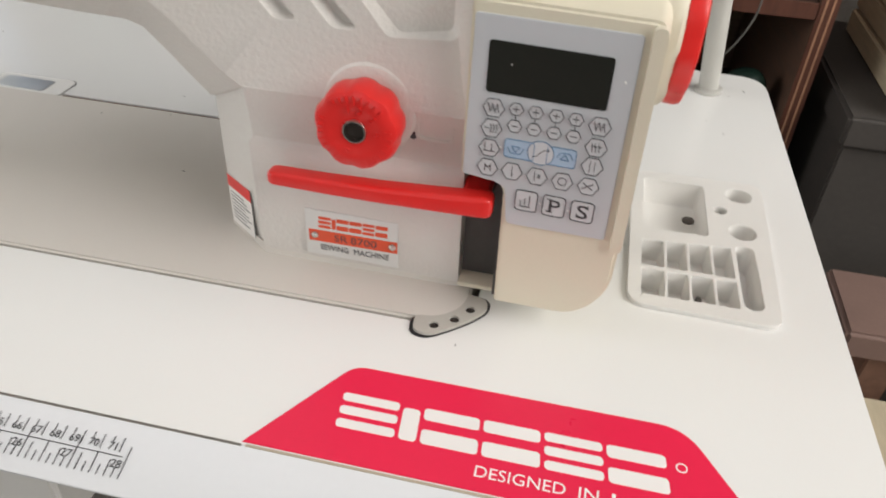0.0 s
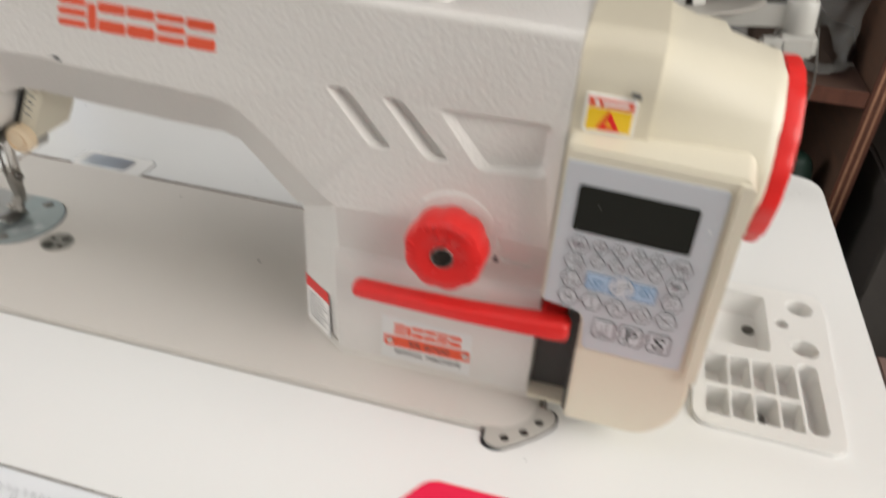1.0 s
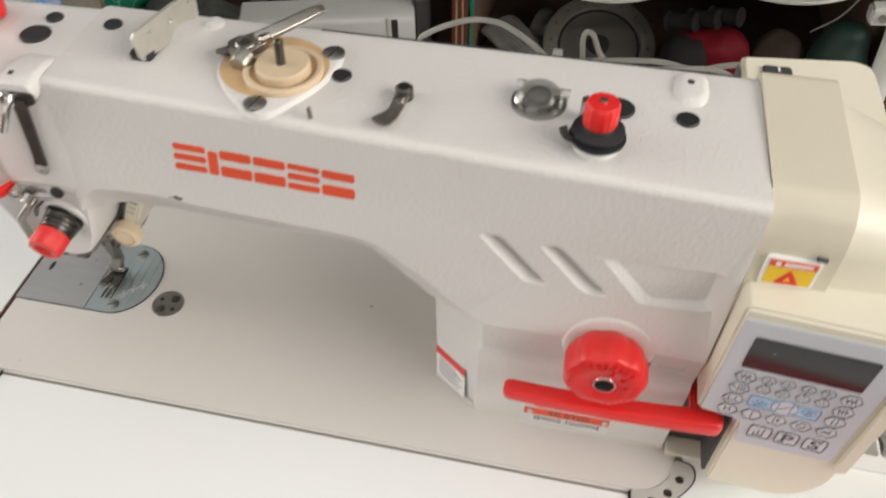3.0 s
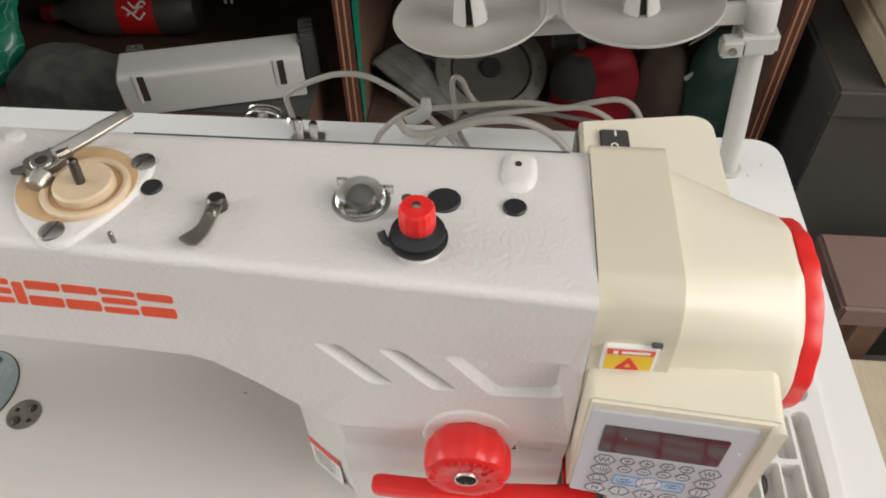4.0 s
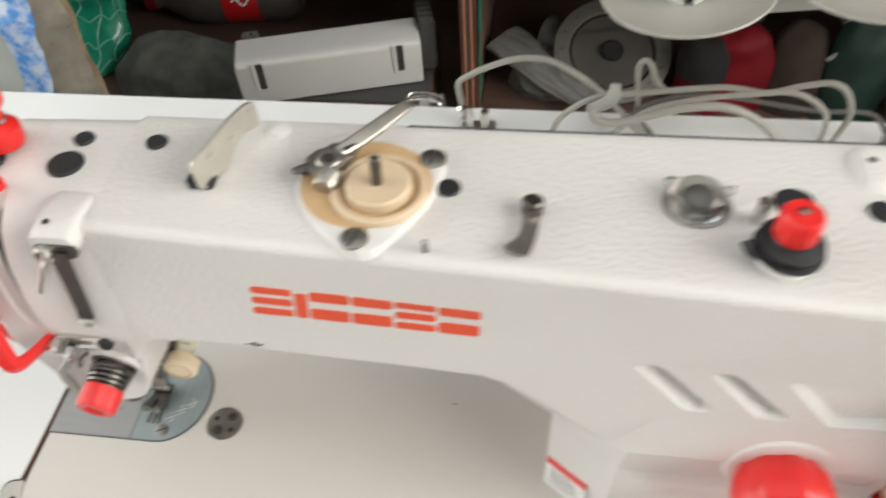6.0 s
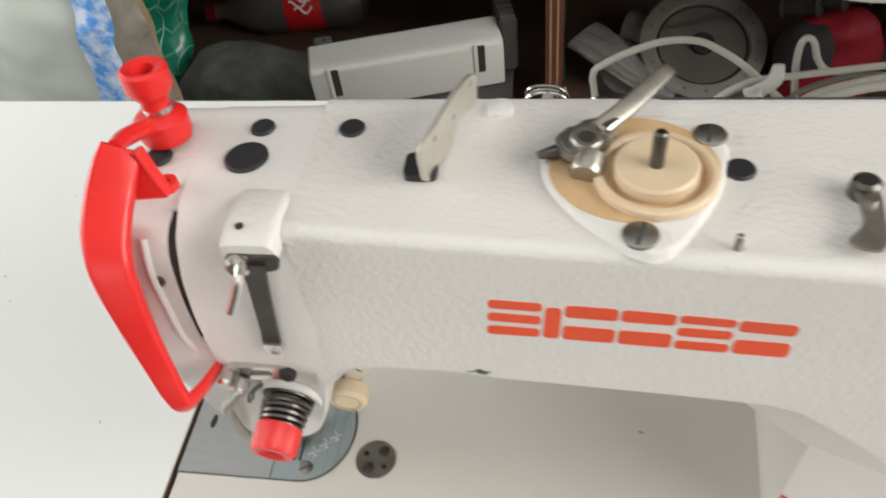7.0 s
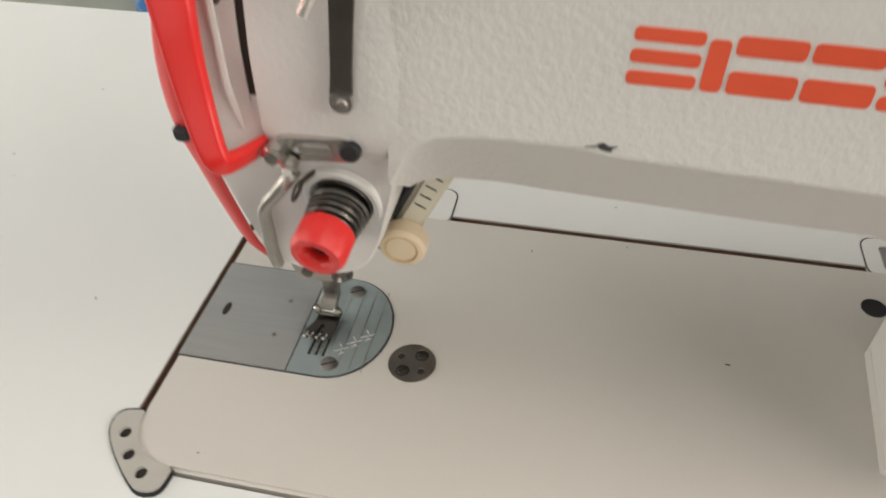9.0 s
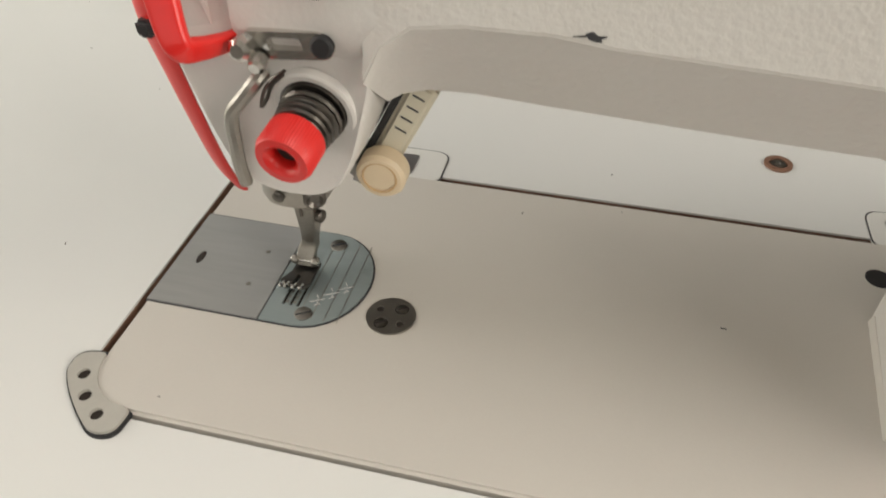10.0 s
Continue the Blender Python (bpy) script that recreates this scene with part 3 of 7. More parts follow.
def build_bed(s):
    def sunk(name, bm, mat, parent, label=""):
        """Lets the bed's face lie almost flush with the table."""
        bm.transform(Matrix.Translation((0, 0, -0.016)))
        return part(name, bm, mat, parent, label)

    out = rounded([(0, 0), (BED_X, 0), (BED_X, BED_Y), (0, BED_Y)], [0.2, 0.2, 0.02, 0.02], 8)
    cut = [(0.0, 0.572), (0.70, 0.572)] + [(0.70 + 0.275 * math.sin(w), 0.8925 - 0.3205 * math.cos(w)) for w in [math.pi * k / 16 for k in range(1, 16)]] + [(0.70, 1.213), (0.0, 1.213)]
    bed = sunk("bed", plate(out, -0.9, 0.030, bevel=0.022), BEDP, s, "pale greige painted bed")
    # needle plate and slide plate
    gap = [(x + (0.002 if x > 0.3 else 0), y + (0.002 if y > 0.9 else -0.002)) for x, y in cut]
    sunk("plate_joint", plate(gap, 0.0295, 0.0315), INK, bed, "dark joint round the plates")
    slide = [(0.004, 0.578), (0.543, 0.578), (0.543, 1.207), (0.004, 1.207)]
    sl = sunk("slide_plate", plate(slide, 0.0305, 0.038, [circle(0.115, 0.893, 0.018, 14, 0.045)], bevel=0.002), SLIDE, s, "brushed steel slide plate")
    sunk("slot", plate(circle(0.115, 0.893, 0.019, 14, 0.046), 0.031, 0.033), GAP, sl)
    sunk("pin", lathe([(0.013, 0.038), (0.011, 0.0395)], (0.415, 1.001, 0), n=10), DULL, sl)
    sunk("pin", lathe([(0.013, 0.038), (0.011, 0.0395)], (0.415, 0.773, 0), n=10), DULL, sl)
    curve = [(0.70 + 0.268 * math.sin(w), 0.8925 - 0.3145 * math.cos(w)) for w in [math.pi * k / 16 for k in range(0, 17)]]
    slots = [[(x, 0.69), (x + 0.014, 0.69), (x + 0.014, 0.93), (x, 0.93)] for x in (0.615, 0.65, 0.685)]
    npl = sunk("needle_plate", plate([(0.549, 0.578), *curve, (0.549, 1.207)], 0.0305, 0.039, slots, bevel=0.002), PLATE, s, "blue-grey steel needle plate")
    sunk("feed_gap", plate(rrect(0.60, 0.71, 0.66, 0.95, 0.01, 2), 0.030, 0.0318), GAP, npl)
    bm = bmesh.new()
    for x in (0.632, 0.667):
        for k in range(7):
            box(x, x + 0.012, 0.70 + 0.03 * k, 0.72 + 0.03 * k, 0.031, 0.041, into=bm)
    sunk("feed_dog", bm, DULL, npl, "toothed feed dog")
    for y in (0.651, 1.123):
        sc = sunk("screw", lathe([(0.04, 0.036), (0.04, 0.043), (0.036, 0.045)], (0.735, y, 0), n=18), DULL, npl, "slotted steel screw")
        sunk("slot", box(0.70, 0.77, y - 0.005, y + 0.005, 0.0452, 0.0458, turn=Matrix.Translation((0.735, y, 0)) @ Matrix.Rotation(0.5, 4, "Z") @ Matrix.Translation((-0.735, -y, 0))), INK, sc)
    bm = bmesh.new()
    for x in (0.715, 0.775, 0.835, 0.895):
        box(x, x + 0.004, 0.63, 1.15, 0.039, 0.0396, into=bm)
    sunk("guide_line", bm, DULL, npl, "engraved guide lines")
    bm = bmesh.new()
    for x, y in ((0.765, 0.745), (0.815, 0.80), (0.868, 0.85)):
        for dx, dy, a, l in ((0, 0, 0.5, 0.036), (-0.006, 0.024, -0.9, 0.012), (0.006, -0.024, 0.9, 0.012), (0.012, -0.016, -0.5, 0.010)):
            box(-l, l, -0.0022, 0.0022, 0.039, 0.0398, into=bm, turn=Matrix.Translation((x + dx, y + dy, 0)) @ Matrix.Rotation(a, 4, "Z"))
    sunk("engraved_mark", bm, WHITE, npl)
    # round cover right of the plate
    holes = [circle(1.155, 0.785, 0.032, 14), circle(1.085, 0.685, 0.032, 14), circle(1.06, 0.765, 0.017, 12), circle(1.170, 0.695, 0.017, 12)]
    rc = sunk("round_cover", plate(circle(1.118, 0.735, 0.112, 32), 0.0305, 0.037, holes, bevel=0.002), DULL, s, "dark round cover with two screws")
    sunk("cover_floor", plate(circle(1.118, 0.735, 0.108, 32), 0.030, 0.032), GAP, rc)
    for x, y in ((1.155, 0.785), (1.085, 0.685)):
        sunk("screw", lathe([(0.026, 0.030), (0.026, 0.037), (0.022, 0.039)], (x, y, 0), n=16), DARKST, rc)
        sunk("slot", box(x - 0.022, x + 0.022, y - 0.004, y + 0.004, 0.039, 0.0396, turn=Matrix.Translation((x, y, 0)) @ Matrix.Rotation(0.6, 4, "Z") @ Matrix.Translation((-x, -y, 0))), GAP, rc)
    sunk("fleck", box(2.54, 2.565, 1.003, 1.010, 0.0302, 0.0312), INK, bed)
    # dark plug on the bed beside the pillar
    sunk("bed_plug", lathe([(0.06, 0.028), (0.06, 0.036), (0.05, 0.039)], (3.27, 1.50, 0), n=20), RUBBER, s, "black plug in the bed beside the pillar")


def build_casting(s):
    # front outline (x, z) and, round the edge, the outline of the body behind it
    F = [(1.22, 2.155), (1.22, 1.40), (1.27, 1.51), (1.36, 1.575), (1.50, 1.593), (1.74, 1.597), (1.89, 1.582), (2.51, 1.562), (2.80, 1.545), (2.90, 1.512), (3.08, 1.382), (3.22, 1.262), (3.36, 1.14), (3.44, 1.09), (4.585, 1.09), (4.585, 2.155)]
    G = [(1.22, 2.155), (1.22, 1.22), (1.27, 1.255), (1.36, 1.28), (1.50, 1.285), (1.75, 1.271), (1.90, 1.264), (2.40, 1.242), (2.67, 1.235), (2.765, 1.205), (2.88, 1.09), (3.00, 0.962), (3.06, 0.90), (3.10, 0.86), (4.585, 0.96), (4.585, 2.155)]
    slots = [[(3.40, 1.672), (3.52, 1.677), (3.765, 1.408), (3.645, 1.40)], [(3.688, 1.668), (3.80, 1.668), (4.06, 1.40), (3.935, 1.39)],
             [(3.977, 1.66), (4.53, 1.677), (4.53, 1.41), (4.20, 1.385)]]
    floors = [[(3.452, 1.655), (3.508, 1.66), (3.745, 1.418), (3.69, 1.412)], [(3.74, 1.652), (3.786, 1.652), (4.04, 1.41), (3.98, 1.403)],
              [(4.03, 1.645), (4.50, 1.64), (4.50, 1.44), (4.25, 1.40)]]
    slots, floors = ([rounded([(x - 0.01, z + 0.043) for x, z in q], 0.035, 4) for q in g] for g in (slots, floors))
    bm = bmesh.new()
    es, loops = [], []
    for loop in (F, *slots):
        vs = [bm.verts.new((x, y_front(x, min(z, 2.11)), min(z, 2.11))) for x, z in loop]
        loops.append(vs)
        es += [bm.edges.new((vs[i], vs[(i + 1) % len(vs)])) for i in range(len(vs))]
    bmesh.ops.triangle_fill(bm, use_beauty=True, use_dissolve=False, edges=es)
    for vs, low, deep in zip(loops[1:], floors, (0.05, 0.05, 0.036)):
        inner = [bm.verts.new((x, y_front(x, z) + deep, z)) for x, z in low]
        for i in range(len(vs)):
            j = (i + 1) % len(vs)
            bm.faces.new((vs[i], vs[j], inner[j], inner[i]))
        bm.faces.new(inner)
    ring = loops[0]
    # the crest is an arc; below it the underside runs back in one plane
    rear = []
    for k in range(1, 10):
        w = radians(min(k, 8) * 11.25)
        rear.append([bm.verts.new((x, y_front(x, 2.11) + 0.05 * (1 - math.cos(w)) + (0.012 if k == 9 else 0), 2.11 + 0.045 * math.sin(w)) if z > 2 else
                                  Vector((x, y_front(x, z), z)).lerp(Vector((gx, 0.56, gz)), 0.02 * k)) for (x, z), (gx, gz) in zip(F, G)])
    rear.append([bm.verts.new((x, 0.56 if z < 2 else y_front(x, 2.1) + 0.12, z)) for x, z in G])
    for y, fall in ((1.115, 0.0), (1.15, 0.006), (1.18, 0.020), (1.205, 0.042), (1.225, 0.078)):
        rear.append([bm.verts.new((x, y, z - fall if z > 2 else z)) for x, z in G])
    for a, b in zip([ring] + rear, rear):
        for i in range(len(F)):
            j = (i + 1) % len(F)
            bm.faces.new((a[i], a[j], b[j], b[i]))
    bm.faces.new(rear[-1])
    bmesh.ops.recalc_face_normals(bm, faces=bm.faces)
    outline = [e for e in bm.edges if len(e.link_faces) == 2 and e.calc_face_angle(0) > radians(18) and all(abs(v.co.y - y_front(v.co.x, v.co.z)) < 1e-4 for v in e.verts) and all(v in ring for v in e.verts) and not all(v.co.x < 1.23 for v in e.verts) and not any(v.co.z < 1.12 or v.co.z > 2.1 for v in e.verts)]
    bmesh.ops.bevel(bm, geom=outline, offset=0.006, segments=2, affect="EDGES", clamp_overlap=True)
    skin = BVHTree.FromBMesh(bm)
    part("arm", bm, CAST, s, "white hammered-paint arm casting")
    part("rear_joint", box(2.42, 4.50, 1.163, 1.171, 2.135, 2.1475), INK, s, "thin dark joint along the rear of the arm")
    # pillar below the arm
    rings = []
    for z, y in ((0.0, 0.335), (0.06, 0.325), (0.735, 0.292), (0.762, 0.297), (0.79, 0.312), (1.0, 0.282), (1.09, 0.262), (1.12, 0.28)):
        k = 0.02 if 0.05 < z < 0.78 else 0.0
        rings.append([(3.45 - k, y, z), (4.59, y - 0.012, z), (4.59, 1.22, z), (3.19, 1.22, z), (3.13, 0.56, z), (3.40, y + 0.06, z)])
    bm = loft(rings)
    bevelled(bm, 0.025, 3, 25)
    part("pillar", bm, CAST, s, "white pillar standing on the bed")
    # fillet where pillar meets bed
    bm = loft([[(3.44, 0.315, 0.0), (4.60, 0.305, 0.0), (4.60, 1.2, 0.0), (3.17, 1.2, 0.0), (3.117, 0.553, 0.0)],
               [(3.45, 0.33, 0.055), (4.59, 0.32, 0.055), (4.59, 1.2, 0.055), (3.185, 1.2, 0.055), (3.13, 0.56, 0.055)]])
    part("fillet", bm, BEDP, s)
    # logo on the arm
    for bm in mark(0.93, 0.145, 0.0, 0.003, Matrix.Identity(4), 0.06):
        for v in bm.verts:
            x, z = 1.864 + v.co.x, 1.783 + v.co.y - 0.004 * v.co.x
            v.co = Vector((x, skin.ray_cast(Vector((x, -1, z)), Vector((0, 1, 0)))[0].y + 0.0005 - v.co.z, z))
        part("mark_block", bm, ORANGE, s, "orange-red printed block")
    chip = part("chip", plate(rounded([(1.815, 1.612), (1.828, 1.598), (1.846, 1.594), (1.868, 1.586), (1.856, 1.602), (1.874, 1.612), (1.848, 1.610), (1.834, 1.620)], 0.004, 2), 0.350, 0.358, axis="y"), INK, s, "dark chip in the paint")
    part("chip_scratch", plate([(1.785, 1.603), (1.818, 1.609), (1.818, 1.604), (1.785, 1.601)], 0.351, 0.358, axis="y"), GREYP, chip, "grey scratch")


def build_head(s):
    """The needle end: head, face plate, guard, tension unit, bars and foot."""
    # lower head tapering to the bars
    def ring(y, grow):
        p = [(0.57, 1.62), (0.58, 1.48), (0.63, 1.30), (0.68, 1.12), (0.74, 0.97), (0.85, 0.915), (1.0, 0.915), (1.09, 0.965), (1.15, 1.08), (1.19, 1.22), (1.225, 1.36), (1.25, 1.47), (1.27, 1.57), (1.27, 1.62)]
        cx, cz = 0.92, 1.3
        return [(cx + (x - cx) * grow, y, cz + (z - cz) * grow) for x, z in rounded(p, 0.08, 3)]
    bm = loft([ring(0.392, 0.93), ring(0.388, 0.965), ring(0.40, 0.99), ring(0.44, 1.0), ring(1.10, 1.0), ring(1.16, 0.95)])
    for v in bm.verts:
        if v.co.z > 1.42 and v.co.y < 0.6 and v.co.x < 1.12:
            v.co.y += 0.30 * (v.co.z - 1.42)
    part("lower_head", bm, HEADP, s, "white tapered lower head")
    # upper head block, a little rounder than the arm
    pa = [(0.45, 1.33), (0.393, 1.50), (0.41, 1.75), (0.45, 1.93), (0.52, 2.06), (0.63, 2.135), (0.78, 2.154), (1.11, 2.154), (1.215, 2.075), (1.215, 1.40)]
    pb = [(0.45, 1.36), (0.378, 1.52), (0.422, 1.75), (0.466, 1.93), (0.502, 2.085), (0.54, 2.15), (0.68, 2.154), (1.12, 2.154), (1.222, 2.078), (1.222, 1.40)]
    bm = loft([[(x, (1 - k) * a[0] + k * b[0] + (dy if a[0] < 0.6 else 0), max((1 - k) * a[1] + k * b[1] - (0.004 if x > 1.3 else 0), 1.62 if x > 1.3 else (1.44 if x > 1.2 else 0))) for a, b in zip(rounded(pa, 0.05, 3), rounded(pb, 0.05, 3))] for x, k, dy in ((0.815, 0.0, 0), (0.95, 0.1, 0), (1.08, 0.5, -0.008), (1.21, 1.0, -0.0225), (1.36, 1.0, -0.012))])
    part("upper_head", bm, HEADP, s, "white upper head")
    # crown that reaches over the face plate
    crown = rounded([(0.62, 1.60), (0.615, 2.05), (0.67, 2.13), (0.80, 2.1545), (1.10, 2.1545), (1.214, 2.07), (1.214, 1.60)], [0, 0.06, 0.06, 0.06, 0.05, 0.05, 0], 4)
    bm = loft([[(x, 0.9 + (y - 0.9) * k, 1.6 + (z - 1.6) * k) for y, z in crown] for x, k in ((0.555, 0.90), (0.565, 0.95), (0.59, 0.985), (0.63, 0.999), (0.83, 0.9995))])
    part("head_crown", bm, CAST, s, "white crown over the face plate")
    # face plate beyond a dark seam
    prof2 = [(0.42, 1.50), (0.445, 1.80), (0.49, 2.0), (0.55, 2.07), (0.64, 2.09), (1.12, 2.09), (1.18, 2.04), (1.18, 0.75), (0.80, 0.70), (0.55, 1.05)]
    bm = loft([[(x, 0.8 + (y - 0.8) * k, 1.5 + (z - 1.5) * k) for y, z in rounded(prof2, 0.05, 3)] for x, k in ((0.545, 0.93), (0.57, 0.985), (0.60, 1.0), (0.775, 1.0))])
    fp = part("face_plate", bm, HEADP, s, "satin white face plate")
    bm = loft([[(x, 0.8 + (y - 0.8) * 0.985, 1.5 + (z - 1.5) * 0.985) for y, z in rounded(prof2[:8] + prof2[8:], 0.05, 3)] for x in (0.773, 0.818)])
    part("seam", bm, GAP, fp, "dark seam behind the face plate")
    part("screw", lathe([(0.022, 0), (0.022, 0.01), (0.016, 0.014)], (0.715, 0.47, 1.90), (0.0, -1, 0.15), n=14), DARKST, fp, "dark screw")
    part("face_rib", tube([(0.70, 0.52, 2.06), (0.705, 0.465, 1.95), (0.71, 0.438, 1.78), (0.72, 0.42, 1.6), (0.74, 0.45, 1.42)], 0.012, 8, 5), HEADP, fp)
    # red strip down the left of the face
    strip = [(0.62, 0.55, 2.10), (0.60, 0.46, 1.95), (0.565, 0.42, 1.78), (0.545, 0.41, 1.62), (0.535, 0.425, 1.46), (0.54, 0.465, 1.28), (0.54, 0.535, 1.04), (0.54, 0.61, 0.82), (0.545, 0.69, 0.67)]
    part("side_strip", tube(strip, [0.05, 0.06, 0.06, 0.055, 0.05, 0.045, 0.042, 0.04, 0.035], 12, 6, flat=0.36, flat_dir=(0.35, 1, 0.35)), RED, s, "red plastic side guard")
    part("clip_block", box(0.505, 0.56, 0.375, 0.435, 1.44, 1.495, 0.012), RUBBER, s, "small black clip")
    # red take-up guard: a bowed handle
    g = [(0.695, 0.650, 2.355), (0.675, 0.610, 2.312), (0.653, 0.545, 2.245), (0.641, 0.45, 2.16), (0.654, 0.38, 2.09), (0.666, 0.34, 2.0), (0.682, 0.305, 1.9), (0.693, 0.28, 1.8), (0.712, 0.25, 1.69), (0.742, 0.21, 1.58), (0.765, 0.20, 1.525), (0.782, 0.25, 1.50), (0.795, 0.33, 1.475), (0.805, 0.41, 1.455)]
    sz = [(0.125, 0.03), (0.142, 0.05), (0.152, 0.07), (0.152, 0.07), (0.144, 0.068), (0.132, 0.065), (0.116, 0.06), (0.105, 0.055), (0.095, 0.05), (0.085, 0.048), (0.075, 0.045), (0.07, 0.04), (0.065, 0.035), (0.06, 0.03)]
    guard = part("take_up_guard", strap(g, sz, (0.30, -1, 0.12)), RED, s, "glossy red bowed take-up guard")
    part("tab", plate(circle(0.772, 0.672, 0.038, 18), 2.156, 2.186, [circle(0.772, 0.672, 0.017, 12)]), RED, guard, "red screw tab")
    part("web", strap([(0.785, 0.640, 2.165), (0.780, 0.637, 2.20), (0.764, 0.642, 2.27), (0.745, 0.650, 2.345)], [(0.045, 0.022), (0.045, 0.022), (0.045, 0.024), (0.045, 0.026)], (0.95, -0.2, 0.2)), RED, guard)
    bm = loft([[(x, y + k, z) for x, y, z in ((0.675, 0.60, 2.165), (0.785, 0.615, 2.165), (0.762, 0.625, 2.27), (0.745, 0.635, 2.34), (0.70, 0.635, 2.345), (0.685, 0.615, 2.26))] for k in (0.0, 0.02)])
    part("inner_web", bm, RED, guard, "thin red web inside the bend")
    # red thread post on top of the head
    post = part("thread_post", lathe([(0.088, 0.0), (0.095, 0.02), (0.095, 0.085), (0.08, 0.10), (0.05, 0.115), (0.05, 0.16), (0.075, 0.195), (0.082, 0.21), (0.082, 0.275), (0.07, 0.285), (0.04, 0.275), (0.035, 0.22)], (0.675, 0.925, 2.17), (0.03, 0.08, 1), n=32), RED, s, "red spool-shaped thread post")
    part("washer", lathe([(0.055, 0), (0.055, 0.02)], (0.681, 0.936, 2.285), (0.03, 0.08, 1), n=20), STEEL, post)
    part("post_arm", tube([(0.665, 0.90, 2.245), (0.662, 0.82, 2.285), (0.658, 0.73, 2.325), (0.665, 0.655, 2.348)], [0.034, 0.032, 0.030, 0.026], 10, 5), RED, post, "red curved arm")
    # lug with the lever slot, front top of the head
    lugp = [(1.035, 2.165), (1.21, 2.165), (1.22, 2.10), (1.20, 2.05), (1.055, 2.05), (1.025, 2.10)]
    bm = loft([[(1.13 + (x - 1.13) * k, y, 2.05 + (z - 2.05) * k + dz) for x, z in rounded(lugp, 0.06, 5)] for y, k, dz in ((0.415, 0.86, -0.005), (0.418, 0.95, 0.0), (0.435, 1.0, 0.004), (0.52, 1.03, 0.012), (0.62, 1.06, 0.004), (0.70, 1.06, -0.03))])
    lug = part("take_up_lug", bm, CAST, s, "white lug over the lever slot")
    part("lug_hole", lathe([(0.014, 0), (0.014, 0.004)], (1.094, 0.482, 2.1795), (0, -0.05, 1), n=10), GAP, lug)
    part("lever_slot", plate(rounded([(1.045, 2.125), (1.225, 2.125), (1.22, 2.06), (1.13, 2.04), (1.05, 2.06)], 0.03, 3), 0.405, 0.419, axis="y"), DARKST, lug, "dark slot")
    lev = [(1.135, 0.395, 2.09, 0.042), (1.125, 0.395, 2.0, 0.036), (1.112, 0.388, 1.88, 0.033), (1.098, 0.378, 1.74, 0.031), (1.093, 0.368, 1.68, 0.033)]
    bm = loft([[(x - w, y, z), (x + w, y, z), (x + w, y + 0.014, z), (x - w, y + 0.014, z)] for x, y, z, w in lev])
    leaf = part("spring_leaf", bm, DARKST, s, "dark steel leaf")
    part("leaf_end", plate(rounded([(1.057, 1.69), (1.13, 1.69), (1.125, 1.625), (1.062, 1.625)], 0.03, 5), 0.36, 0.376, axis="y"), STEEL, leaf, "bright end of the leaf")
    part("leaf_screw", lathe([(0.018, 0), (0.014, 0.006)], (1.098, 0.36, 1.655), (0, -1, 0), n=12), DULL, leaf)
    part("take_up_end", tube([(1.105, 0.40, 2.11), (1.10, 0.36, 2.075), (1.075, 0.335, 2.01), (1.04, 0.32, 1.94)], 0.017, 8, 5), STEEL, s, "bright take-up lever end")
    part("cam_boss", lathe([(0.042, 0), (0.042, 0.02), (0.028, 0.03)], (1.085, 0.405, 2.085), (0, -1, 0.1), n=18), STEEL, s)
    # thread guide with a dark slot
    gd = plate(rounded([(0.85, 1.505), (1.10, 1.525), (1.14, 1.495), (1.12, 1.445), (0.86, 1.42)], 0.03, 4), 0.372, 0.41, [rounded([(0.93, 1.495), (1.03, 1.50), (1.04, 1.465), (0.93, 1.455)], 0.012, 3)], axis="y")
    tg = part("thread_guide", gd, STEEL, s, "bright steel thread guide")
    part("guide_plug", lathe([(0.034, 0), (0.034, 0.02), (0.026, 0.026)], (1.10, 0.378, 1.487), (0, -1, 0.1), n=16), RUBBER, tg, "black plug")
    part("guide_nut", lathe([(0.035, 0), (0.035, 0.05), (0.022, 0.06)], (0.865, 0.37, 1.465), (0, -1, 0.1), n=8), STEEL, tg)
    part("guide_nut", lathe([(0.026, 0), (0.026, 0.04), (0.018, 0.05)], (0.905, 0.365, 1.43), (0, -1, -0.2), n=8), STEEL, tg)
    # tension unit: ring, coil spring, red knob
    ax = Vector((-0.075, -1, -0.15)).normalized()
    c0 = Vector((1.037, 0.40, 1.255))
    ten = part("tension_ring", lathe([(0.142, -0.02), (0.136, 0.002), (0.128, 0.007), (0.112, 0.006), (0.108, -0.004)], c0, ax, n=40), HEADP, s, "pale boss of the thread tension unit")
    part("tension_core", lathe([(0.107, 0.0), (0.105, 0.012), (0.075, 0.014), (0.072, 0.06), (0.06, 0.17)], c0, ax, n=24), DARKST, ten, "dark core")
    sv, uv, av = frame_of(ax)
    coil = [c0 + av * (0.02 + 0.165 * k / 112) + (sv * math.cos(2 * math.pi * k / 16) + uv * math.sin(2 * math.pi * k / 16)) * (0.094 - 0.022 * k / 112) for k in range(113)]
    part("coil_spring", tube(coil, 0.0105, 6, 1), DARKST, ten, "dark conical coil spring")
    knob = part("tension_knob", lathe([(0.080, 0.118), (0.091, 0.128), (0.091, 0.215), (0.081, 0.236), (0.058, 0.238), (0.048, 0.232), (0.038, 0.215), (0.034, 0.18)], c0, ax, n=180, lobes=60, depth=0.018), RED, ten, "ribbed red tension knob")
    part("knob_hole", lathe([(0.033, 0.17), (0.033, 0.192)], c0, ax, n=16), GAP, knob)
